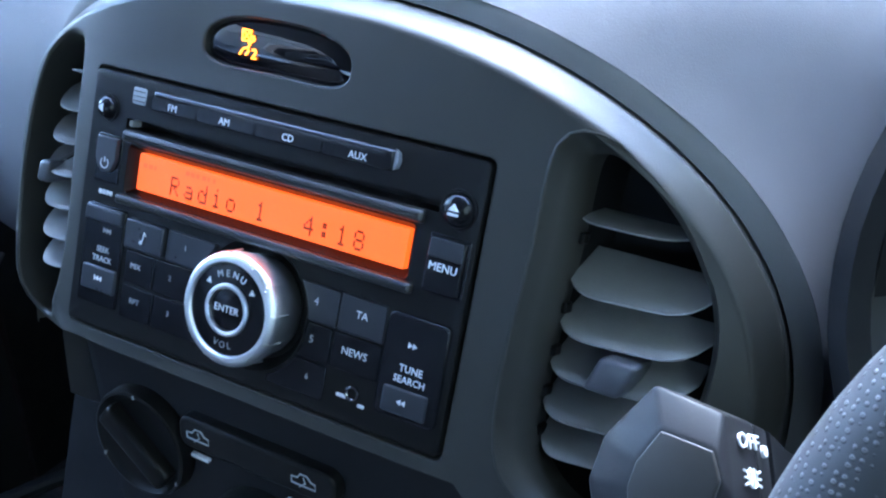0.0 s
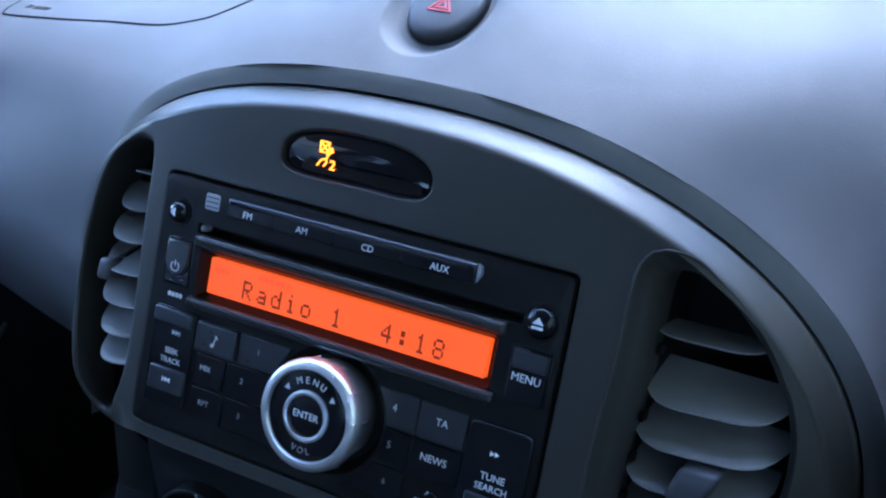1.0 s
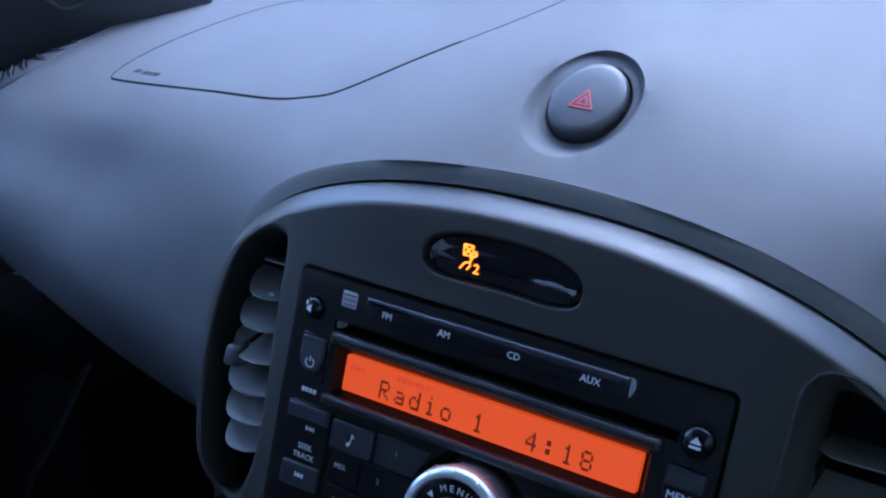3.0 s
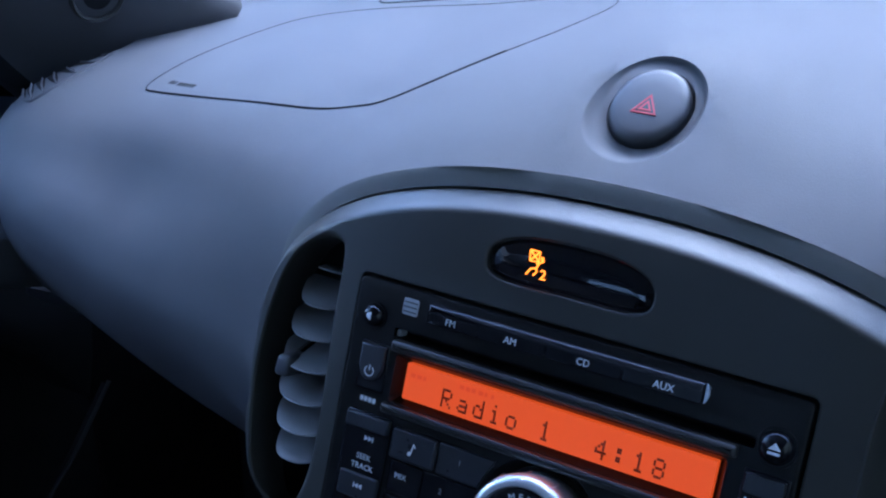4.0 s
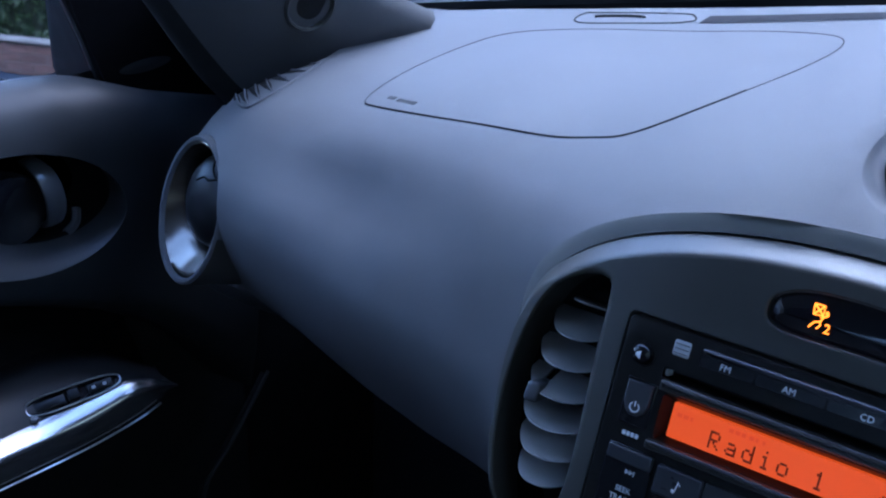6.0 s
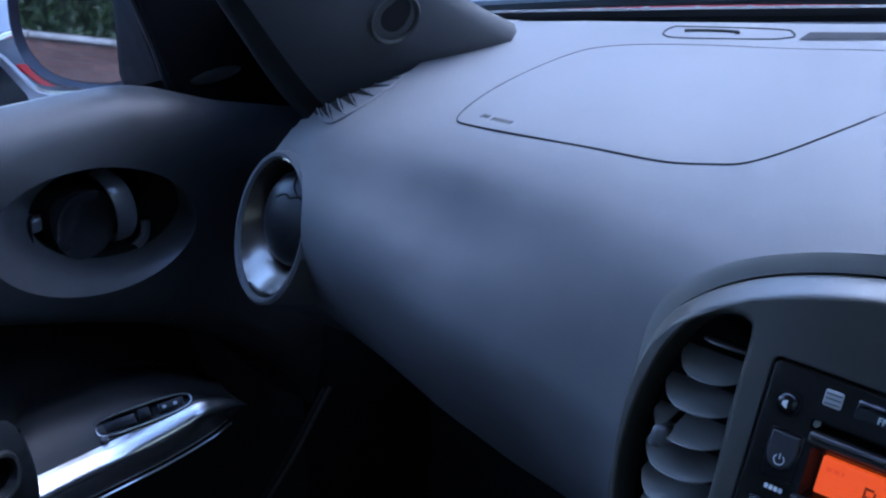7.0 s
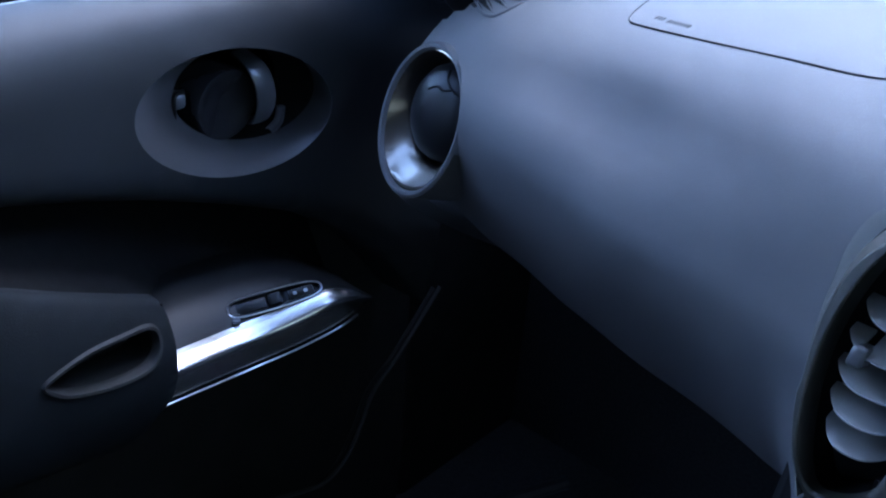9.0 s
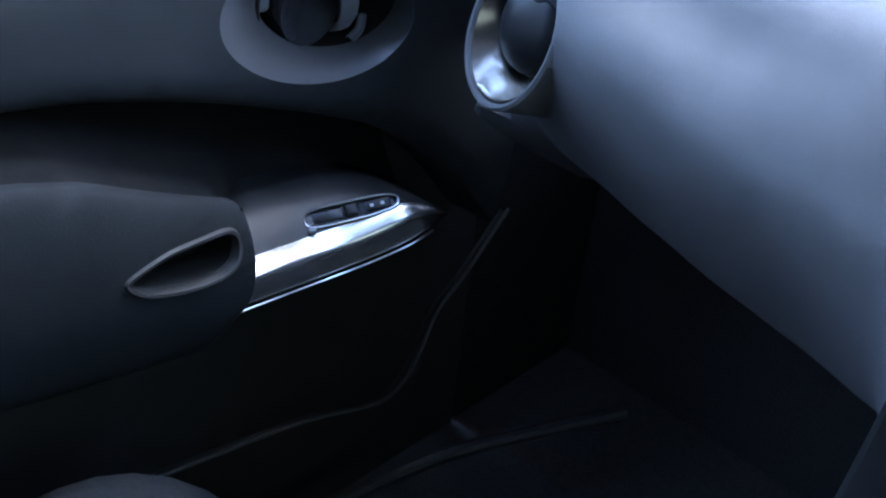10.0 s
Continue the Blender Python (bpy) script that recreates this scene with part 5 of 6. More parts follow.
for i in range(44):
    y = -0.018 + 0.232 * i / 43
    u = i / 43
    back = -0.212 - 0.11 * max(0.0, y) - 1.0 * max(0.0, y - 0.06) ** 1.7
    shoulder = -0.2362 - 0.07 * max(0.0, y + 0.012) - 0.6 * max(0.0, y - 0.15) ** 1.6
    edge = -0.2405 - 0.07 * max(0.0, y + 0.012) - 0.6 * max(0.0, y - 0.15) ** 1.6
    strip = -0.264 - 0.095 * max(0.0, y + 0.012)
    into = 0.30 * max(0.0, y - 0.10) ** 1.55 + 0.9 * max(0.0, y - 0.165) ** 1.6
    # the tip closes on itself
    k = 0.9 * min(1.0, max(0.0, (y - 0.145) / 0.069)) ** 2
    tip = 0.3 * back + 0.7 * strip
    back, shoulder, edge, strip = (z + (tip - z) * k for z in (back, shoulder, edge, strip))
    y0, q = y - 0.020 * (1 - u), into
    f = 1 - u
    p3, sh, ed, mid = Vector((-0.625 - 0.6 * q, 0.62 * back + 0.38 * shoulder)), Vector((-0.5855 - q - 3.2 * (shoulder - edge), shoulder)), Vector((-0.5855 - q, edge)), Vector((-0.5860 - q, 0.5 * edge + 0.5 * strip))
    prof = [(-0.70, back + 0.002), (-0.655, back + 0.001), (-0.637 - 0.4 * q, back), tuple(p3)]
    prof += [tuple(bend(p3.lerp(sh, 0.6), sh, sh.lerp(ed, 0.2), v / 5)) for v in range(6)]
    prof += [tuple(bend(ed.lerp(sh, 0.3), ed, ed.lerp(mid, 0.6), v / 6)) for v in range(7)]
    prof += [tuple(mid), (-0.5872 - q, strip + 0.003), (-0.588 - q, strip), (-0.61 - q, strip - 0.003)]
    # the joint with the padded part is slanted to line up from the camera
    loops.append([(x, y0 + (y + 0.050 * f - y0) * min(1.0, max(0.0, (-0.5900 - x) / 0.09)), z) for x, z in prof])
loops.insert(0, [(x, y - 0.030 * min(1.0, max(0.0, (x + 0.66) / 0.05)), z) for x, y, z in loops[0]])
loops = [[stand_out(p) for p in lp] for lp in loops]
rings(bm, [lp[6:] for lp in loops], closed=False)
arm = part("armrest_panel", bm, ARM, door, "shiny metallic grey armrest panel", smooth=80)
# Same moulding as the silver panel; its dark reflection is put in as colour.
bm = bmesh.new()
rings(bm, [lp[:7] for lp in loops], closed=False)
part("switch_surround", bm, material("surround_shaded_grey", (0.0062, 0.0068, 0.0072), 0.52, vary=0.05, scale=50, spec=0.32), door, "armrest top round the window switch, its dark reflection put into the colour", smooth=80)
bm = bmesh.new()
tube(bm, [(lp[19][0] + 0.0020, lp[19][1], lp[19][2] - 0.0013) for lp in loops[:40]], 0.0009, 8)
part("bright_strip", bm, CHROME, arm, "thin bright strip")
# window switch
sw_u = Vector((0.029, 0.060, 0.0106)).normalized()
sw_n = Vector((0.45, -0.36, 0.82))
sw_n = (sw_n - sw_u * sw_n.dot(sw_u)).normalized()
sw_v = sw_n.cross(sw_u)
sw_m = Matrix.Translation(Vector((-0.5702, 0.0625, -0.2045)) + sw_n * 0.0015) @ Matrix((sw_u, sw_v, sw_n)).transposed().to_4x4() @ Matrix.Diagonal((0.78, 0.86, 0.86, 1))
sw_loop = [(0.047 * math.copysign(abs(math.cos(a)) ** 0.55, math.cos(a)), 0.0088 * math.copysign(abs(math.sin(a)) ** 0.7, math.sin(a)) * (1 - 0.12 * math.cos(a))) for a in [2 * math.pi * i / 44 for i in range(44)]]
bm = bmesh.new()
rings(bm, [[(x, y, -0.004) for x, y in sw_loop], [(x, y, 0.0015) for x, y in sw_loop], [(x, y, 0.0024) for x, y in inset(sw_loop, 0.0008)], [(x, y, 0.0020) for x, y in inset(sw_loop, 0.0020)], [(x, y, -0.001) for x, y in inset(sw_loop, 0.0024)]], cap_last=True)
o = part("window_switch", bm, BLACK, door, "black window switch in an oval frame")
o.matrix_basis = sw_m
wsw = o
bm = bmesh.new()
tube(bm, [(x, y, 0.0022) for x, y in sw_loop], 0.0007, 5, True)
part("switch_frame", bm, CHROME, wsw, "thin chrome frame")
part("rocker", box(bmesh.new(), -0.006, 0.006, -0.0055, 0.0055, -0.001, 0.0045, 0.0015, 3), SATIN, wsw)
for x in (0.020, 0.031):
    part("symbol_bar", box(bmesh.new(), x - 0.0018, x + 0.0018, -0.0014, 0.0016, 0.0, 0.0024, 0.0004, 1), PRINT, wsw)
part("lock_key", box(bmesh.new(), 0.014, 0.039, -0.0045, 0.0045, -0.001, 0.0020, 0.001, 2), SATIN, wsw)
part("switch_well", box(bmesh.new(), -0.040, -0.009, -0.0050, 0.0050, -0.001, 0.0012, 0.001, 2), SATIN, wsw)
part("panel_screw", lathe(bmesh.new(), [(0.0001, 0.0012), (0.003, 0.001), (0.0036, -0.001)], 16, "z", (-0.5746, 0.0286, -0.2102)), SILVER, arm)

# rear armrest with the pull cup
arm_top = [(-0.94, -0.06), (-0.5, -0.09), (-0.25, -0.112), (-0.179, -0.118), (-0.137, -0.131), (-0.100, -0.152), (-0.075, -0.165), (-0.050, -0.177), (-0.030, -0.186)]
arm_low = [(-0.030, -0.272), (-0.040, -0.283), (-0.055, -0.287), (-0.12, -0.276), (-0.2, -0.262), (-0.5, -0.24), (-0.94, -0.22)]


def arm_x(y, z):
    zt = np.interp(y, [p[0] for p in arm_top], [p[1] for p in arm_top])
    zl = np.interp(y, [p[0] for p in arm_low[::-1]], [p[1] for p in arm_low[::-1]])
    s = np.clip((z - zl) / (zt - zl), 0, 1)
    return -0.598 + 0.026 * np.sin(np.pi * np.clip(s * 0.92 + 0.06, 0, 1)) ** 0.7 - 0.05 * np.clip(-y - 0.16, 0, 0.3)


cup = smooth_path([(-0.130, -0.188), (-0.100, -0.1815), (-0.068, -0.184), (-0.046, -0.188), (-0.0395, -0.197), (-0.043, -0.210), (-0.054, -0.217), (-0.075, -0.217), (-0.100, -0.2115), (-0.120, -0.203)], 6, True)[::-1]
rear_loop = [(y, along(arm_top, y)) for y in np.arange(-0.92, -0.0305, 0.011)] + [(-0.030, -0.186)] + [(-0.030, z) for z in np.arange(-0.192, -0.27, -0.01)] + [(y, along(arm_low[::-1], y)) for y in np.arange(-0.0305, -0.925, -0.011)]
bm = bmesh.new()
sheet(bm, rear_loop, [cup], 0.010, lambda y, z: np.c_[arm_x(y, z), y, z])
ax = lambda y, z: float(arm_x(np.array(y), np.array(z)))
edge_t = [(y, along(arm_top, y)) for y in np.arange(-0.92, -0.0305, 0.011)] + [(-0.030, -0.186)]
rings(bm, [[(ax(y, z), y, z) for y, z in edge_t], [(ax(y, z) - 0.006, y, z + 0.0035) for y, z in edge_t], [(ax(y, z) - 0.016, y, z + 0.0035) for y, z in edge_t], [(ax(y, z) - 0.024, y, z - 0.004) for y, z in edge_t], [(ax(y, z) - 0.030, y, z - 0.06) for y, z in edge_t]], closed=False)
edge_l = [(y, along(arm_low[::-1], y)) for y in np.arange(-0.0305, -0.925, -0.011)]
rings(bm, [[(ax(y, z), y, z) for y, z in edge_l], [(ax(y, z) - 0.004, y, z - 0.006) for y, z in edge_l], [(-0.68, y, z - 0.012) for y, z in edge_l]], closed=False)
end = [(-0.030, -0.186)] + [(-0.030, z) for z in np.arange(-0.192, -0.27, -0.01)] + [(-0.0305, along(arm_low[::-1], -0.0305))]
rings(bm, [[(ax(y, z), y, z) for y, z in end], [(ax(y, z) - 0.004, y + 0.003, z) for y, z in end], [(-0.645, y + 0.004, z - 0.25 * (z + 0.272)) for y, z in end]], closed=False)
bmesh.ops.remove_doubles(bm, verts=bm.verts[:], dist=1e-5)


def pad_out(b):
    """The pad stands as far out as the panel that it meets."""
    for v in b.verts:
        # This lean makes the joint look upright from the camera.
        v.co.y += 0.11 * (v.co.z + 0.272) * min(1.0, max(0.0, (v.co.y + 0.14) / 0.10))
        v.co = stand_out(v.co, 1.06)
    return b


pad_out(bm)
# Pocket floor blacker than the panel behind: the recess's shade is in the colour.
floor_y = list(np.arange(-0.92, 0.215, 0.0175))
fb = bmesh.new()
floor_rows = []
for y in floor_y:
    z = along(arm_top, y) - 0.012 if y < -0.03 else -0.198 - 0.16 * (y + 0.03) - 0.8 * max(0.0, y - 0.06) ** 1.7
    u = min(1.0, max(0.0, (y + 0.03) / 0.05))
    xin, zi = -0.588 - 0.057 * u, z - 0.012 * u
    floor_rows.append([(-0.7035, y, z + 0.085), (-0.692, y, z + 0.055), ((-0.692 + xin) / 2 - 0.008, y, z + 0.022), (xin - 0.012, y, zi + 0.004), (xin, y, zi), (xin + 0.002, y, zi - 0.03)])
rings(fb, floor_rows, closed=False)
part("pocket_floor", fb, material("pocket_shade_black", (0.0065, 0.0066, 0.0068), 0.9, vary=0.2, scale=120, bump=0.3, spec=0.08), door, "sloping floor of the door pocket, its shade put in as black", smooth=60)
rear = part("rear_armrest", bm, ARM_PAD, door, "padded dark armrest with a pull cup", smooth=50)
bm = bmesh.new()
rings(bm, [[(ax(y, z), y, z) for y, z in cup], [(ax(y, z) + 0.0025, y, z) for y, z in inset(cup, 0.001)], [(ax(y, z) + 0.002, y, z) for y, z in inset(cup, 0.003)], [(ax(y, z) - 0.006, y, z) for y, z in inset(cup, 0.0042)]])
part("cup_rim", pad_out(bm), POCKET, rear, "raised grey cup rim")
bm = bmesh.new()
rings(bm, [[(ax(y, z) - 0.004, y, z) for y, z in inset(cup, 0.004)], [(-0.655, y, z - 0.004) for y, z in inset(cup, 0.007)]], cap_last=True)
part("cup", pad_out(bm), DARK, rear, "black cup")
# window, sail panel and mirror mount
bm = box(bmesh.new(), -0.714, -0.710, -0.9, 0.215, -0.04, 0.50)
glass_pane = part("window_pane", bm, PANE, door, "clear side window glass")
glass_pane.visible_shadow = False
bm = bmesh.new()
sail = [(0.217, -0.022), (0.263, -0.040), (0.345, -0.060), (0.40, -0.07), (0.42, -0.02), (0.30, 0.16), (0.085, 0.34), (0.070, 0.34), (0.186, 0.063)]
rings(bm, [[(-0.706, y, z) for y, z in sail], [(-0.690, y, z) for y, z in sail], [(-0.686, y, z) for y, z in inset(sail, -0.003)][::1]], cap_first=True, cap_last=True)
# Almost no albedo: the sail panel's shade is put into its colour.
part("sail_panel", bm, material("sail_shade_black", (0.0036, 0.0036, 0.0037), 0.9, vary=0.2, scale=200, spec=0.05), door, "black triangular sail panel")
bm = bmesh.new()
el = [(0.254 + 0.030 * math.cos(a), -0.003 + 0.0065 * math.sin(a)) for a in [2 * math.pi * i / 32 for i in range(32)]]
rings(bm, [[(-0.6862, y, z) for y, z in el], [(-0.6856, y, z) for y, z in inset(el, 0.002)]], cap_last=True)
part("sail_badge", bm, material("blank_black_plastic", (0.014, 0.015, 0.014), 0.5, spec=0.4), door, "faint oval blank")
bm = bmesh.new()
tube(bm, [(-0.700, y, z) for y, z in ((0.214, -0.014), (0.200, 0.029), (0.186, 0.063), (0.145, 0.16), (0.072, 0.335))], 0.003, 8)
part("window_channel", bm, RUBBER, door, "black rubber window channel")
bm = bmesh.new()
tube(bm, [(-0.707, y, along(belt_line, y) - 0.022) for y in np.arange(-0.9, 0.20, 0.03)], 0.004, 8)
part("belt_seal", bm, RUBBER, door, "black rubber belt seal")
part("outer_skin", box(bmesh.new(), -0.80, -0.716, -0.95, 0.33, -0.70, -0.045, 0.02, 3), RED_PAINT, door, "glossy red outer skin")

# ---- door mirror ----
mir = thing("door_mirror", Matrix.Translation((0, 0, H0)), "black door mirror with a pale-rimmed glass", "wing mirror")
mc = Vector((-0.853, 0.245, 0.024))
eye = STACK @ Vector((0.012, -0.466, 0.131)) - Vector((0, 0, H0))
to_eye = (eye - mc).normalized()
want = Vector((-0.14, -1.0, 0.012)).normalized()
nrm = (to_eye + want).normalized()
frame_m = Matrix.Translation(mc) @ nrm.to_track_quat("Z", "Y").to_matrix().to_4x4()
ml = [((0.066 + 0.008 * math.sin(a)) * math.copysign(abs(math.cos(a)) ** 0.7, math.cos(a)), 0.062 * math.copysign(abs(math.sin(a)) ** 0.7, math.sin(a))) for a in [2 * math.pi * i / 48 for i in range(48)]]
bm = bmesh.new()
rings(bm, [[(x * 0.5, y * 0.5, -0.085) for x, y in ml], [(x * 0.9, y * 0.9, -0.06) for x, y in ml], [(x * 1.20, y * 1.18, -0.014) for x, y in ml], [(x * 1.22, y * 1.20, 0.001) for x, y in ml], [(x * 1.13, y * 1.12, 0.008) for x, y in ml], [(x * 1.05, y * 1.05, -0.001) for x, y in ml]], cap_first=True)
o = part("housing", bm, material("mirror_paint", (0.030, 0.028, 0.034), 0.35), mir, "dark painted housing")
o.matrix_basis = frame_m
bm = bmesh.new()
rings(bm, [[(x * 1.05, y * 1.05, -0.004) for x, y in ml], [(x * 1.045, y * 1.045, 0.0) for x, y in ml]], cap_last=True)
o = part("mirror_glass", bm, material("mirror_silver", (0.30, 0.30, 0.31), 0.02, 1.0), mir, "mirror glass", smooth=0)
o.matrix_basis = frame_m
bm = bmesh.new()
box(bm, -0.812, -0.704, 0.236, 0.330, -0.045, 0.100, 0.022, 3)
part("mirror_arm", bm, DARK, mir)

# ---- the cabin's shell ----
cabin = thing("cabin_floor", Matrix.Identity(4), "black carpeted car floor and footwell", "car floor", kind="structure")
part("carpet", box(bmesh.new(), -0.70, 0.70, -1.75, 0.62, 0.24, 0.27, 0.005, 1), CARPET, cabin)
part("toe_board", box(bmesh.new(), -0.70, 0.70, 0.56, 0.60, 0.25, H0 + 0.0, 0.005, 1), CARPET, cabin)
seal = thing("door_seal", Matrix.Identity(4), "dark rubber door seal along the sill", "door seal")
SEAL_RUBBER = material("sill_seal_rubber", (0.038, 0.038, 0.039), 0.5, vary=0.1, scale=60)
seal_line = smooth_path([(-0.20, -0.425), (-0.12, -0.428), (-0.035, -0.440), (0.077, -0.463), (0.150, -0.488), (0.180, -0.494), (0.205, -0.482), (0.225, -0.450), (0.241, -0.415), (0.277, -0.385), (0.33, -0.33)], 8)
part("bulb", tube(bmesh.new(), [(-0.625, y, H0 + z) for y, z in seal_line], 0.0022, 8), SEAL_RUBBER, seal)
part("carrier", tube(bmesh.new(), [(-0.632, y, H0 + z - 0.005) for y, z in seal_line], 0.0035, 6), RUBBER, seal, "black carrier strip")
bm = bmesh.new()
tube(bm, smooth_path([(-0.60, -0.30, H0 - 0.553), (-0.598, 0.0, H0 - 0.552), (-0.590, 0.10, H0 - 0.55), (-0.566, 0.222, H0 - 0.55), (-0.53, 0.312, H0 - 0.55), (-0.49, 0.41, H0 - 0.55)], 8), 0.008, 10)
tagged(mesh_object("sill_trim", bm, material("sill_trim_plastic", (0.014, 0.0145, 0.015), 0.55, vary=0.1, scale=50)), "dark plastic sill trim beside the carpet", "sill trim")
# Unseen roof, brought forward to cut the sky light on the dash.
roof = tagged(mesh_object("ceiling", box(bmesh.new(), -0.62, 0.62, -1.7, 0.06, H0 + 0.535, H0 + 0.60, 0.01, 2), LINER), "grey fabric roof lining of the car", "roof lining", kind="structure")
# Unseen rear end: high walls and dark glass, set to dim light from behind.
back = tagged(mesh_object("wall_rear", box(bmesh.new(), -0.70, 0.70, -1.80, -1.76, 0.25, H0 + 0.22, 0.01, 1), CLOTH), "dark tailgate lining behind the seats", "tailgate lining", kind="structure")
for s in (-1, 1):
    for y0, y1, w in ((-1.78, -1.35, 0.03), (-0.98, -0.88, 0.03)):
        tagged(mesh_object("pillar", box(bmesh.new(), s * 0.66 - w, s * 0.66 + w, y0, y1, 0.6, H0 + 0.58, 0.01, 2), LINER), "grey fabric covered roof pillar", "pillar", kind="structure")
    tagged(mesh_object("wall_side_rear", box(bmesh.new(), s * 0.70 - 0.02, s * 0.70 + 0.02, -1.78, -0.955, 0.25, H0 + 0.22, 0.01, 1), DOOR), "dark rear door lining", "door lining", kind="structure")
tagged(mesh_object("wall_driver_door", box(bmesh.new(), 0.69, 0.74, -0.945, 0.40, 0.25, H0 + 0.03, 0.012, 2), DOOR), "dark driver's door lining", "door lining", kind="structure")

# Raised in near-black to fill the shaded gap between door and dash.
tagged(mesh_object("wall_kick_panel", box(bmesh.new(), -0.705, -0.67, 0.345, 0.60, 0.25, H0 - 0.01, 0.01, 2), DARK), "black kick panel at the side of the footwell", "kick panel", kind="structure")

# The tint of this unseen glass only holds back daylight.
rear_glass = tagged(mesh_object("window_rear", box(bmesh.new(), -0.66, 0.66, -1.785, -1.779, H0 + 0.215, H0 + 0.585), glass("dimming_tailgate_glass", (0.18, 0.185, 0.185))), "rear window of the tailgate, tinted to dim light from behind", "car window", kind="structure")
rear_glass.visible_shadow = False
for s in (-1, 1):
    tagged(mesh_object("window_rear_side", box(bmesh.new(), s * 0.675 - 0.003, s * 0.675 + 0.003, -1.74, -0.955, H0 + 0.22, H0 + 0.57), glass("dimming_side_glass", (0.16, 0.165, 0.165))), "rear door glass, darkened to dim light from behind", "car window", kind="structure")
# windscreen pillars: grey trim from the dash's corners up to the roof, with a tweeter
def pillar_trim(s):
    ob = thing("windscreen_pillar", Matrix.Translation((0, 0, H0)), "grey moulded windscreen pillar trim with a round tweeter" if s < 0 else "grey moulded windscreen pillar trim", "pillar trim")
    stations = [((-0.514, 0.333, 0.011), 0.083), ((-0.515, 0.263, 0.050), 0.077), ((-0.527, 0.192, 0.124), 0.062), ((-0.562, 0.14, 0.215), 0.052), ((-0.568, 0.085, 0.34), 0.047), ((-0.545, 0.01, 0.48), 0.046), ((-0.540, -0.06, 0.57), 0.05)]
    d = Vector((0, -0.68, 0.73))
    inward = Vector((-s * 0.80, -0.50, -0.22)).normalized()
    side = d.cross(inward).normalized()
    loops = []
    for (x, y, z), w in smooth_path_pairs(stations, 6):
        c = Vector((-s * x, y, z)) if s > 0 else Vector((x, y, z))
        lp = []
        for k in range(13):
            a = radians(-90 + 180 * k / 12)
            lp.append(tuple(c + side * (w * math.sin(a)) + inward * (0.030 * math.cos(a) ** 0.7)))
        loops.append(lp)
    # Door side in near-black: the pillar's shade is put into the colour.
    bm = bmesh.new()
    rings(bm, [[(s * 0.69, lp[0][1] + 0.17, lp[0][2] - 0.02), (s * 0.60, lp[0][1] + 0.06, lp[0][2] - 0.008)] + lp[:4] for lp in loops[:14]], closed=False)
    rings(bm, [lp[:4] for lp in loops[13:]], closed=False)
    part("pillar_shade_side", bm, DARK, ob, "pillar's door side with a filler sheet, its shade put in as black", smooth=60)
    bm = bmesh.new()
    rings(bm, [lp[3:] for lp in loops], closed=False)
    part("pillar_cover", bm, material("pillar_grey_plastic", (0.036, 0.036, 0.036), 0.55, vary=0.06, scale=20, bump=0.3) if s < 0 else DOOR, ob, smooth=60)
    return ob, inward, d


def smooth_path_pairs(stations, n):
    return [((p[0], p[1], p[2]), p[3]) for p in smooth_path([(*c, w) for c, w in stations], n)]


pil, inward, d = pillar_trim(-1)
pillar_trim(1)
# the tweeter sits flush on the cover
cover_me = [c.data for c in pil.children if c.name.startswith("pillar_cover")][0]
bv = BVHTree.FromPolygons([v.co[:] for v in cover_me.vertices], [p.vertices[:] for p in cover_me.polygons])
start = STACK @ Vector((0.012, -0.466, 0.131)) - Vector((0, 0, H0))
aim = Vector((-0.4511, 0.2050, 0.0970))
spot, tw_n, _, _ = bv.ray_cast(start, (aim - start).normalized())
if tw_n.dot(start - spot) < 0:
    tw_n = -tw_n
tm = Matrix.Translation(spot) @ (-tw_n).to_track_quat("Y", "Z").to_matrix().to_4x4()
o = part("tweeter_rim", lathe(bmesh.new(), [(0.0212, 0.003), (0.0206, -0.0014), (0.0194, -0.0030), (0.0180, -0.0020), (0.0170, 0.0018)], 40), PANEL, pil, "round raised tweeter rim")
o.matrix_basis = tm
bm = bmesh.new()
lathe(bm, [(0.0001, -0.0006), (0.010, -0.0002), (0.0172, 0.0016)], 40)
o = part("tweeter_grille", bm, DARK, pil, "dark mesh tweeter grille")
o.matrix_basis = tm

# windscreen with its black lower band, the cowl and the wipers
ws = thing("windscreen", Matrix.Translation((0, 0, H0)), "clear raked windscreen with a black lower band", "windscreen")
bm = bmesh.new()
lo = [(x, 0.515 - 0.14 * x * x, 0.128 - 0.17 * abs(x)) for x in np.linspace(-0.62, 0.70, 23)]
hi = [(x * 0.86, 0.06 - 0.10 * x * x, 0.56) for x in np.linspace(-0.62, 0.70, 23)]
pane_rows = []
for k in range(7):
    row = [tuple(np.array(a) + (np.array(b) - np.array(a)) * k / 6) for a, b in zip(lo, hi)]
    pane_rows.append(row + [(x, y + 0.0035, z + 0.0025) for x, y, z in row[::-1]])
rings(bm, pane_rows, cap_first=True, cap_last=True)
o = part("pane", bm, PANE, ws, "clear glass", smooth=60)
o.visible_shadow = False
bm = bmesh.new()
rings(bm, [[(x, y + 0.012, z - 0.010) for x, y, z in lo], [(x, y - 0.006, z - 0.002) for x, y, z in lo], [(x, y - 0.008, z + 0.0045) for x, y, z in lo], [(x, y - 0.004, z + 0.0068) for x, y, z in lo], [(x, y + 0.02, z - 0.002) for x, y, z in lo]], closed=False)
part("black_band", bm, RUBBER, ws, "black ceramic band")
cowl = thing("cowl_panel", Matrix.Translation((0, 0, H0)), "ribbed black cowl panel under the windscreen", "cowl")
bm = bmesh.new()
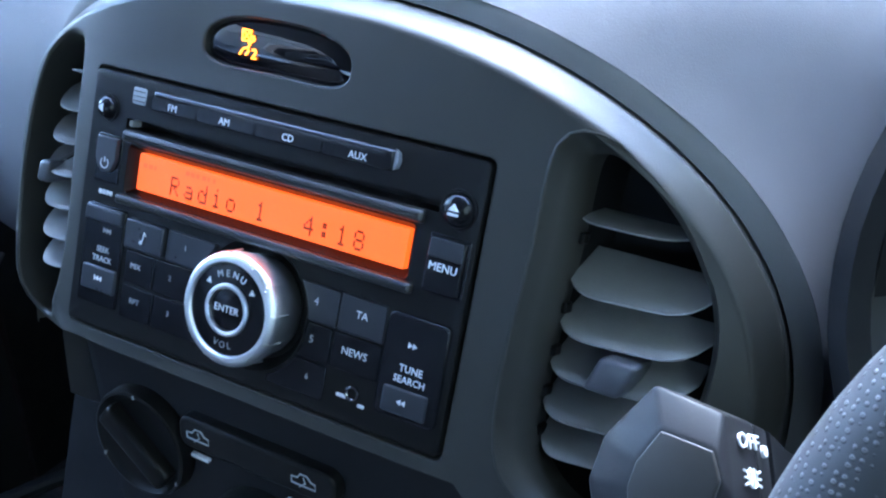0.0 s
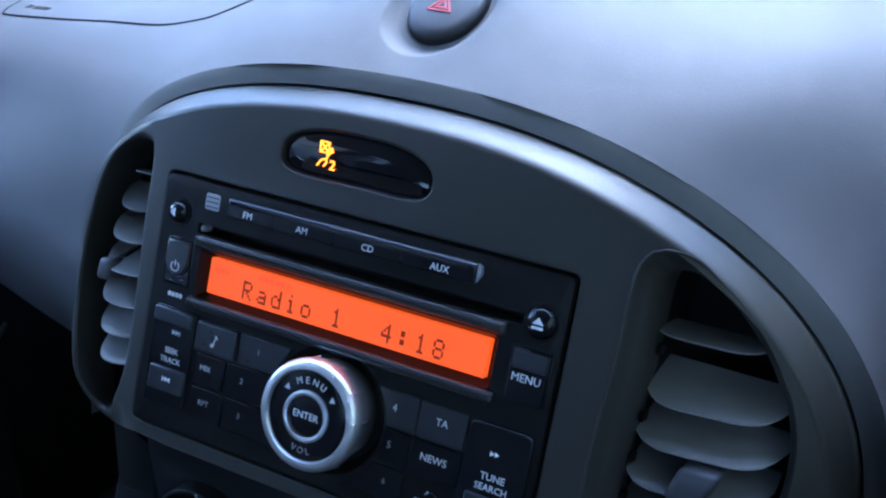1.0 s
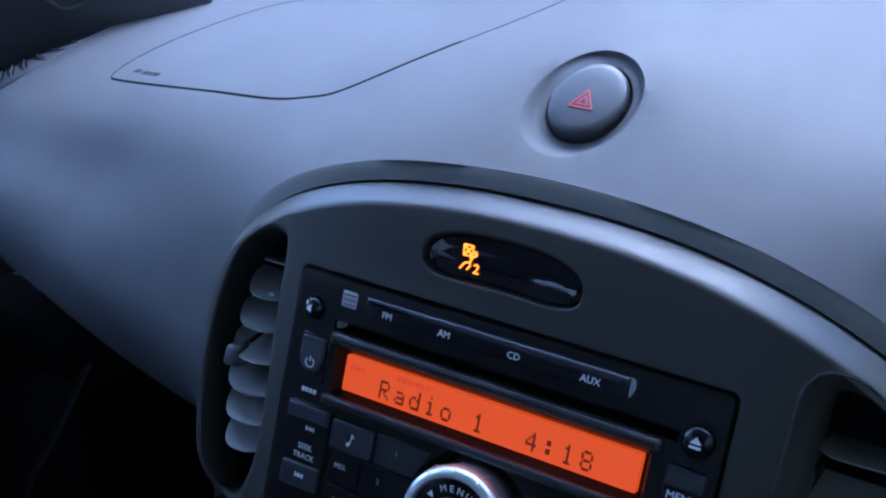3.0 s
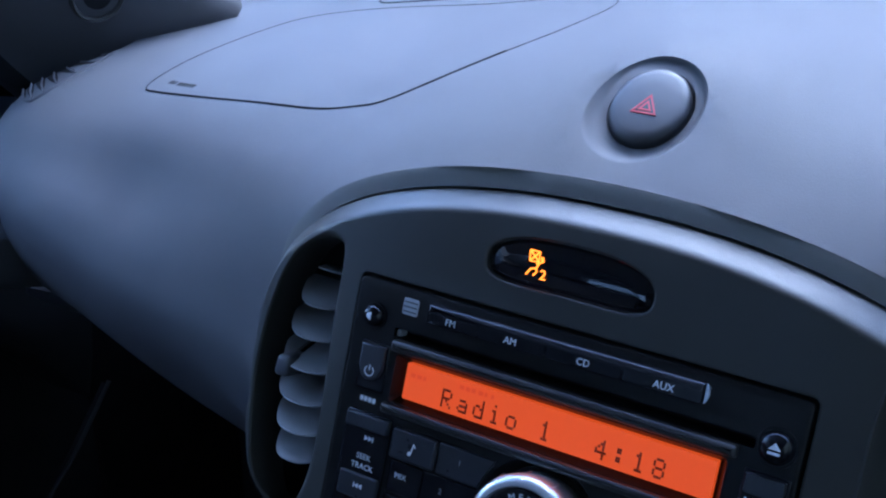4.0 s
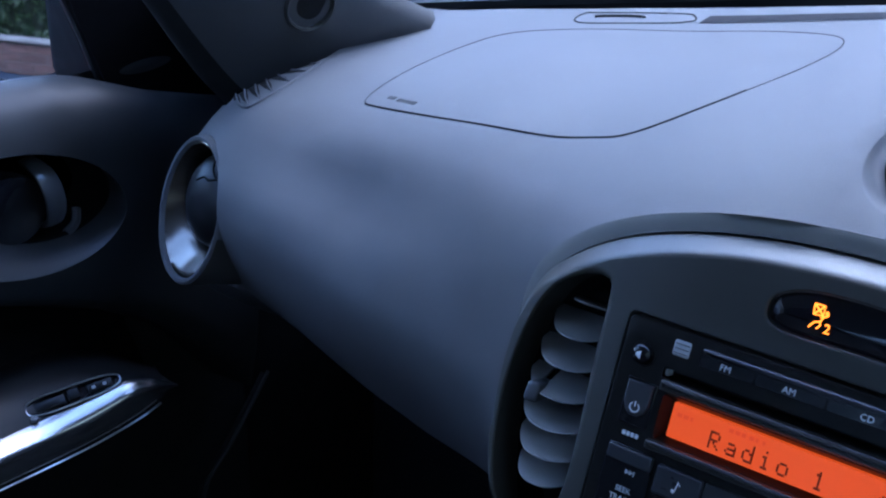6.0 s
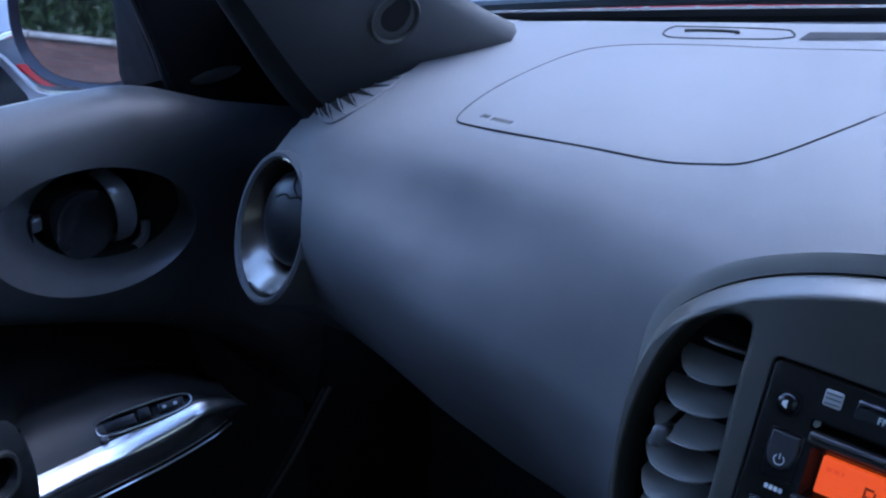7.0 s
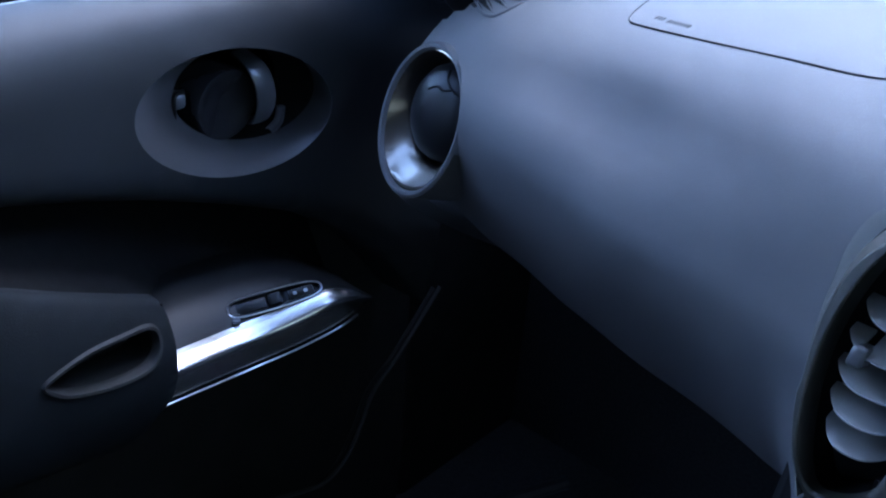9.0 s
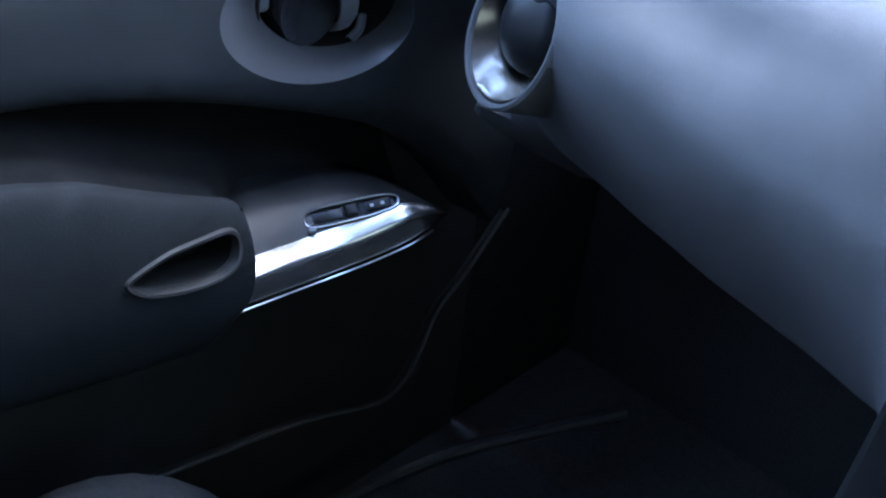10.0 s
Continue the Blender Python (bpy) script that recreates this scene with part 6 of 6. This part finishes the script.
rings(bm, [[(x, 0.55 - 0.14 * x * x, 0.092 - 0.17 * abs(x)) for x in np.linspace(-0.68, 0.72, 41)], [(x, 0.58 - 0.14 * x * x, 0.1145 - 0.165 * abs(x) + 0.003 * math.sin(22 * x)) for x in np.linspace(-0.68, 0.72, 41)], [(x, 0.76 - 0.14 * x * x, 0.075 - 0.15 * abs(x)) for x in np.linspace(-0.68, 0.72, 41)]], closed=False)
part("panel", bm, material("dusty_black_plastic", (0.030, 0.031, 0.033), 0.75, vary=0.6, scale=18, bump=0.4, bump_scale=200, spec=0.15), cowl)
for i in range(26):
    x = -0.62 + 0.05 * i
    part("rib", box(bmesh.new(), x - 0.004, x + 0.004, 0.575 - 0.14 * x * x, 0.66 - 0.14 * x * x, 0.088 - 0.165 * abs(x), 0.1115 - 0.165 * abs(x), 0.002, 1), RUBBER, cowl)
for x0, x1 in ((-0.60, -0.05), (0.0, 0.52)):
    wip = thing("wiper", Matrix.Translation((0, 0, H0)), "black windscreen wiper lying on the glass", "wiper", "wipers")
    pts = [(x0 + (x1 - x0) * k / 10, 0.545 - 0.14 * (x0 + (x1 - x0) * k / 10) ** 2 - 0.002 * k, 0.130 - 0.17 * abs(x0 + (x1 - x0) * k / 10) + 0.004 + 0.0022 * k * (10 - k) / 10) for k in range(11)]
    part("blade", tube(bmesh.new(), pts, 0.006, 8), RUBBER, wip)
    a = pts[6]
    part("arm", tube(bmesh.new(), [(x1 + 0.05, 0.64, 0.10 - 0.17 * abs(x1 + 0.05)), ((x1 + a[0]) / 2, a[1] + 0.03, a[2] + 0.012), (a[0], a[1] + 0.002, a[2] + 0.008)], 0.007, 8), RUBBER, wip)
bonnet = thing("bonnet", Matrix.Translation((0, 0, H0)), "glossy red bonnet seen past the wipers", "bonnet")
bm = bmesh.new()
rings(bm, [[(x, y - 0.2 * x * x, zz - 0.22 * x * x) for x in np.linspace(-0.72, 0.72, 25)] for y, zz in ((0.755, 0.0), (0.752, 0.078), (0.76, 0.085), (0.95, 0.085), (1.25, 0.04), (1.5, -0.03), (1.62, -0.15), (1.64, -0.5))], closed=False)
part("panel", bm, RED_PAINT, bonnet, smooth=60)

# ---- seats and console ----
def seat(cx, label):
    s = thing("front_seat", Matrix.Translation((cx, 0, 0)), label, "car seat", "front seats")
    bm = bmesh.new()
    loops = []
    for i in range(21):
        y = -0.60 + 0.55 * i / 20
        e = max(0.0, (i - 14) / 6)
        top = H0 - 0.375 + 0.03 * i / 20 - 0.10 * e ** 2.5
        prof = [(-0.255, -0.10), (-0.262, -0.02), (-0.245, 0.018), (-0.20, 0.022), (-0.15, -0.03), (-0.07, -0.05), (0.0, -0.052), (0.07, -0.05), (0.15, -0.03), (0.20, 0.022), (0.245, 0.018), (0.262, -0.02), (0.255, -0.10)]
        k = 1 - 0.10 * e ** 2
        loops.append([(x * k, y, max(H0 - 0.56, top + z * (1 - 0.5 * e))) for x, z in prof])
    rings(bm, loops, closed=False, cap_last=True)
    part("cushion", bm, CLOTH, s, "dark cloth seat cushion", smooth=60)
    part("base", box(bmesh.new(), -0.22, 0.22, -0.58, -0.16, 0.27, H0 - 0.47, 0.02, 2), DARK, s)
    bm = bmesh.new()
    rings(bm, [[(x * w, -0.60 - 0.34 * (z - 0.42) + dy, z) for x, dy in ((-0.24, 0.0), (-0.22, 0.06), (-0.16, 0.05), (-0.1, 0.02), (0, 0.01), (0.1, 0.02), (0.16, 0.05), (0.22, 0.06), (0.24, 0.0), (0.2, -0.09), (-0.2, -0.09))] for z, w in ((0.44, 0.9), (0.52, 1.0), (0.8, 1.0), (1.0, 0.95), (1.1, 0.8), (1.13, 0.5))], cap_first=True, cap_last=True)
    part("backrest", bm, CLOTH, s, "dark cloth backrest", smooth=60)
    part("headrest", box(bmesh.new(), -0.13, 0.13, -0.93, -0.83, 1.16, 1.34, 0.04, 4), CLOTH, s)
    for x in (-0.06, 0.06):
        part("headrest_post", tube(bmesh.new(), [(x, -0.87, 1.08), (x, -0.88, 1.2)], 0.006, 8), CHROME, s)
    return s


seat(-0.335, "dark grey cloth front passenger seat on the carpet")
seat(0.40, "dark grey cloth driver's seat behind the wheel")
console = thing("centre_console", Matrix.Identity(4), "dark plastic centre console between the seats", "console")
part("tunnel", box(bmesh.new(), -0.105, 0.115, -0.75, 0.10, 0.26, H0 - 0.36, 0.02, 3), PANEL, console)
part("stack_side", box(bmesh.new(), -0.10, 0.112, -0.02, 0.30, H0 - 0.40, H0 - 0.19, 0.012, 2), DARK, console, "dark lower stack")
part("gear_gaiter", lathe(bmesh.new(), [(0.055, H0 - 0.365), (0.045, H0 - 0.34), (0.02, H0 - 0.31), (0.012, H0 - 0.30)], 24, "z", (0.005, -0.18, 0)), LEATHER, console)
part("gear_knob", lathe(bmesh.new(), [(0.008, H0 - 0.305), (0.009, H0 - 0.27), (0.022, H0 - 0.25), (0.025, H0 - 0.225), (0.018, H0 - 0.205), (0.0001, H0 - 0.20)], 24, "z", (0.005, -0.18, 0)), LEATHER, console)
# the dash's underside above the footwells, its shade put in as near-black
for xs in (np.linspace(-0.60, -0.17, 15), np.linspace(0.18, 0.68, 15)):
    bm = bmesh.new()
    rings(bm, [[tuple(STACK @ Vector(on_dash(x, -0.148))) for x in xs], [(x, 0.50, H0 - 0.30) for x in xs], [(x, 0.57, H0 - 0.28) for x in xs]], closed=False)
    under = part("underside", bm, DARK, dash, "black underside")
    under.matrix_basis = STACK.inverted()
# Added filler box; near-black stands for the shade in the gap.
part("dark_backing", box(bmesh.new(), -0.165, -0.100, 0.078, 0.30, -0.25, -0.055, 0.004, 1), DARK, dash, "black backing added to fill the shaded gap under the narrow vent")
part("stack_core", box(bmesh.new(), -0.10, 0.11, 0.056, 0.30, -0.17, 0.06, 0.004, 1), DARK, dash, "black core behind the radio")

# ---- outside: a car park under an overcast sky ----
def asphalt():
    # Made paler than asphalt to bounce light up to the headliner.
    m = material("pale_bounce_ground", (0.24, 0.235, 0.225), 0.85, vary=0.35, scale=6, bump=0.8, bump_scale=120)
    return m


bm = bmesh.new()
rings(bm, [[(x, y, 0.0) for x in (-800, -60, -20, -6, 0, 6, 20, 60, 800)] for y in (-800, -60, -20, -6, 0, 6, 20, 60, 800)], closed=False)
tagged(mesh_object("ground", bm, asphalt(), 0), "pale grey ground of a car park, lightened to bounce daylight", "ground", kind="structure")

BRICK = material("red_brick", (0.17, 0.095, 0.08), 0.85, vary=0.3, scale=9, bump=0.6, bump_scale=150)
nt = BRICK.node_tree
info, hs = nt.nodes.new("ShaderNodeObjectInfo"), nt.nodes.new("ShaderNodeHueSaturation")
rng = nt.nodes.new("ShaderNodeMapRange")
rng.inputs["To Min"].default_value, rng.inputs["To Max"].default_value = 0.7, 1.25
p = nt.nodes["Principled BSDF"]
src = p.inputs["Base Color"].links[0].from_socket
nt.links.new(info.outputs["Random"], rng.inputs["Value"])
nt.links.new(rng.outputs[0], hs.inputs["Value"])
nt.links.new(src, hs.inputs["Color"])
nt.links.new(hs.outputs[0], p.inputs["Base Color"])
MORTAR = material("mortar", (0.17, 0.15, 0.14), 0.9, vary=0.2, scale=30, bump=0.4)
STONE = material("pale_coping_stone", (0.48, 0.46, 0.43), 0.8, vary=0.2, scale=12, bump=0.5, bump_scale=100)
WALL_Y, WALL_TOP = -9.0, 0.78
wall = thing("garden_wall", Matrix.Identity(4), "red brick garden wall with pale coping, below a hedge", "brick wall")
part("mortar_core", box(bmesh.new(), -7.0, 1.5, WALL_Y - 0.20, WALL_Y, 0.0, WALL_TOP, 0.0), MORTAR, wall, smooth=0)
brick_me = bpy.data.meshes.new("brick")
bm = box(bmesh.new(), -0.1075, 0.1075, -0.012, 0.006, -0.0325, 0.0325, 0.004, 1)
bm.to_mesh(brick_me)
bm.free()
brick_me.materials.append(BRICK)
count = 0
for r in range(10):
    for c in range(22):
        x = -4.9 + 0.225 * c + (0.1125 if r % 2 else 0)
        o = new("brick", brick_me)
        o.parent = wall
        o.matrix_basis = Matrix.Translation((x + random.uniform(-0.002, 0.002), WALL_Y + random.uniform(-0.001, 0.003), 0.05 + 0.075 * r))
        count += 1
for i in range(12):
    x = -7.0 + 0.71 * i
    part("coping_stone", box(bmesh.new(), x, x + 0.70, WALL_Y - 0.25, WALL_Y + 0.05, WALL_TOP, WALL_TOP + 0.05, 0.012, 2), STONE, wall)

LEAF = material("hedge_leaf", (0.045, 0.075, 0.03), 0.45, vary=0.5, scale=20)
bm = bmesh.new()
rnd = np.random.RandomState(4)
for i in range(9000):
    x, u = rnd.uniform(-7, 1.5), rnd.uniform(0, 1)
    top = 2.5 + 0.25 * math.sin(3.1 * x) + 0.15 * math.sin(7.3 * x + 1)
    z = 0.80 + (top - 0.80) * u
    y = WALL_Y - 0.25 - 0.28 * rnd.rand() - 0.15 * u + 0.13 * math.sin(9 * x) * math.sin(7 * z)
    s = rnd.uniform(0.03, 0.06)
    e = Euler((rnd.uniform(0, 6.3), rnd.uniform(0, 6.3), rnd.uniform(0, 6.3))).to_matrix()
    vs = [bm.verts.new(Vector((x, y, z)) + e @ Vector(q)) for q in ((-s, 0, 0), (0, -s * 0.45, s * 0.12), (s, 0, 0), (0, s * 0.45, s * 0.12))]
    bm.faces.new(vs)
me_ob = mesh_object("hedge", bm, LEAF, 0)
tagged(me_ob, "dense green hedge above the brick wall", "hedge", kind="stuff")
# Backing sheet; its dark colour puts in the shade between the leaves.
bm = bmesh.new()
rings(bm, [[(x, WALL_Y - 0.7 - 0.05 * math.sin(5 * x), z) for x in np.linspace(-7, 1.5, 30)] for z in (0.0, 0.9, 2.3)], closed=False)
tagged(mesh_object("hedge_core", bm, material("hedge_shade", (0.02, 0.03, 0.015), 0.9, vary=0.5, scale=8)), "dark backing sheet, coloured as the shade inside the hedge", "hedge", kind="stuff")


# Added out of view: limits and tints the light through the driver's window.
tagged(mesh_object("wall_side_tint", box(bmesh.new(), 2.2, 2.5, -9.0, 6.0, 0.0, 3.4, 0.0), material("side_tint_ochre", (0.40, 0.40, 0.28), 0.9, vary=0.2, scale=3, bump=0.5, bump_scale=60)), "unseen ochre wall added to limit and tint light from the driver's side", "building wall", kind="structure")


# Added out of view to keep left rear sky off the dash.
tagged(mesh_object("wall_sky_block_rear", box(bmesh.new(), -5.0, -4.6, -14.0, -1.6, 0.0, 6.2, 0.0), material("sky_block_grey", (0.16, 0.15, 0.14), 0.9, vary=0.25, scale=3, bump=0.5, bump_scale=60)), "unseen grey wall at the left rear, added to block sky light", "house wall", kind="structure")


# Added out of view: cuts the low sky that lights the dash top.
tagged(mesh_object("wall_sky_block_front", box(bmesh.new(), -9.0, 9.0, 5.0, 5.3, 0.0, 4.4, 0.0), material("sky_block_brick", (0.20, 0.13, 0.115), 0.9, vary=0.35, scale=5, bump=0.5, bump_scale=60)), "unseen reddish wall ahead of the car, added to block low sky", "house wall", kind="structure")


def body_loft(bm, stations):
    """A car body along y from cross-sections (y, half width, sill, shoulder, roof, roof half width)."""
    loops = []
    for y, w, sill, shoulder, top, tw in stations:
        lp = []
        for x, z in ((w * 0.93, sill), (w, sill + 0.12), (w, shoulder - 0.08), (w * 0.97, shoulder), (max(tw, 0.02), top - 0.03), (tw * 0.85, top), (0, top + 0.015)):
            lp.append((x, y, z))
        loops.append(lp + [(-x, y, z) for x, y, z in lp[-2::-1]])
    rings(bm, loops, closed=False, cap_first=True, cap_last=True)
    return bm


TYRE = material("tyre_rubber", (0.02, 0.02, 0.02), 0.8)


def parked_car(at, paint, label, tail=True):
    car = thing("parked_car", at, label, "car", "parked cars")
    st = [(-2.05, 0.70, 0.45, 0.80, 0.95, 0.62), (-2.0, 0.80, 0.30, 0.92, 1.10, 0.66), (-1.9, 0.85, 0.25, 0.98, 1.30, 0.66), (-1.5, 0.88, 0.22, 1.0, 1.50, 0.64), (-0.6, 0.89, 0.22, 1.0, 1.58, 0.64), (0.3, 0.89, 0.22, 0.98, 1.52, 0.62), (0.85, 0.88, 0.22, 0.96, 1.10, 0.70), (1.5, 0.885, 0.22, 0.90, 0.98, 0.70), (1.9, 0.88, 0.28, 0.80, 0.86, 0.62), (2.05, 0.70, 0.36, 0.64, 0.70, 0.5)]
    part("body", body_loft(bmesh.new(), st), paint, car, "glossy painted body", smooth=50)
    for s in (-1, 1):
        bm = bmesh.new()
        lp = [(-1.45, 1.03), (-1.25, 1.40), (-0.5, 1.47), (0.2, 1.42), (0.68, 1.05)]
        rings(bm, [[(s * (0.895 - 0.42 * (z - 1.0) ** 1.0 * 0.9), y, z) for y, z in lp], [(s * (0.90 - 0.42 * (z - 1.0) * 0.9), y, z) for y, z in inset(lp, 0.01)]], cap_last=True)
        part("side_window", bm, BLACK, car, "dark side window")
        for y in (-1.28, 1.28):
            w = part("wheel", lathe(bmesh.new(), [(0.12, s * 0.80), (0.21, s * 0.87), (0.30, s * 0.89), (0.325, s * 0.86), (0.325, s * 0.70)], 32, "x", (0, y, 0.325)), TYRE, car, "black tyre")
            part("rim", lathe(bmesh.new(), [(0.0001, s * 0.865), (0.06, s * 0.87), (0.10, s * 0.85), (0.20, s * 0.875)], 24, "x", (0, y, 0.325)), SILVER, w)
    return car


WHITE_PAINT = material("white_car_paint", (0.42, 0.44, 0.48), 0.18, vary=0.03, scale=5, coat=1.0)
car = parked_car(Matrix.Translation((-2.72, -0.95, 0.0)), WHITE_PAINT, "pale silver car parked alongside, with a chrome-edged lamp")
for s in (-1, 1):
    bm = bmesh.new()
    lp = smooth_path([(1.679, 0.634), (1.722, 0.649), (1.790, 0.640), (1.860, 0.600), (1.898, 0.530), (1.883, 0.507), (1.830, 0.511), (1.774, 0.526), (1.748, 0.544), (1.715, 0.584)], 3, True)
    rings(bm, [[(s * 0.880, y, z) for y, z in lp[::-1]], [(s * 0.900, y, z) for y, z in lp[::-1]], [(s * 0.905, y, z) for y, z in inset(lp[::-1], 0.006)]], cap_first=True, cap_last=True)
    lamp_o = part("lamp", bm, material("smoked_lamp_lens", (0.12, 0.125, 0.14), 0.12, coat=1.0), car, "wrap-round lamp with a chrome edge", smooth=40)
    bm = bmesh.new()
    tube(bm, [(s * 0.908, y, z) for y, z in lp], 0.0058, 6, True)
    part("chrome_edge", bm, material("bright_chrome", (0.85, 0.85, 0.87), 0.16, 1.0), lamp_o)
    bm = bmesh.new()
    rp = smooth_path([(1.719, 0.590), (1.759, 0.583), (1.800, 0.568), (1.866, 0.524), (1.855, 0.517), (1.780, 0.533), (1.755, 0.549)], 3, True)
    rings(bm, [[(s * 0.900, y, z) for y, z in rp[::-1]], [(s * 0.909, y, z) for y, z in inset(rp[::-1], 0.003)]], cap_last=True)
    part("red_reflector", bm, material("red_lamp_lens", (0.42, 0.012, 0.012), 0.15, coat=1.0), lamp_o, "red reflector", smooth=0)
    bm = bmesh.new()
    arch_o = smooth_path([(1.46, 0.551), (1.587, 0.552), (1.625, 0.540), (1.662, 0.507), (1.684, 0.440)], 4)
    arch_i = smooth_path([(1.46, 0.541), (1.570, 0.543), (1.598, 0.529), (1.616, 0.502), (1.626, 0.440)], 4)
    rings(bm, [[(s * 0.885, y, z) for y, z in arch_o], [(s * 0.903, y, z) for y, z in arch_o], [(s * 0.906, 0.5 * (a[0] + b[0]), 0.5 * (a[1] + b[1])) for a, b in zip(arch_o, arch_i)], [(s * 0.898, y, z) for y, z in arch_i], [(s * 0.885, y, z) for y, z in arch_i]], closed=False)
    part("wheel_arch", bm, WHITE_PAINT, car, "pale wheel arch flare", smooth=50)
    # Black plate for the dark reflection on the lower body side.
    bm = bmesh.new()
    bp = [(1.20, 0.640), (1.597, 0.633), (1.668, 0.619), (1.700, 0.585), (1.742, 0.525), (1.753, 0.498), (1.72, 0.38), (1.20, 0.38)]
    rings(bm, [[(s * 0.882, y, z) for y, z in bp[::-1]], [(s * 0.8935, y, z) for y, z in bp[::-1]], [(s * 0.894, y, z) for y, z in inset(bp[::-1], 0.002)]], cap_last=True)
    part("dark_side_reflection", bm, BLACK, car, "body side's dark reflection, painted as a black plate")
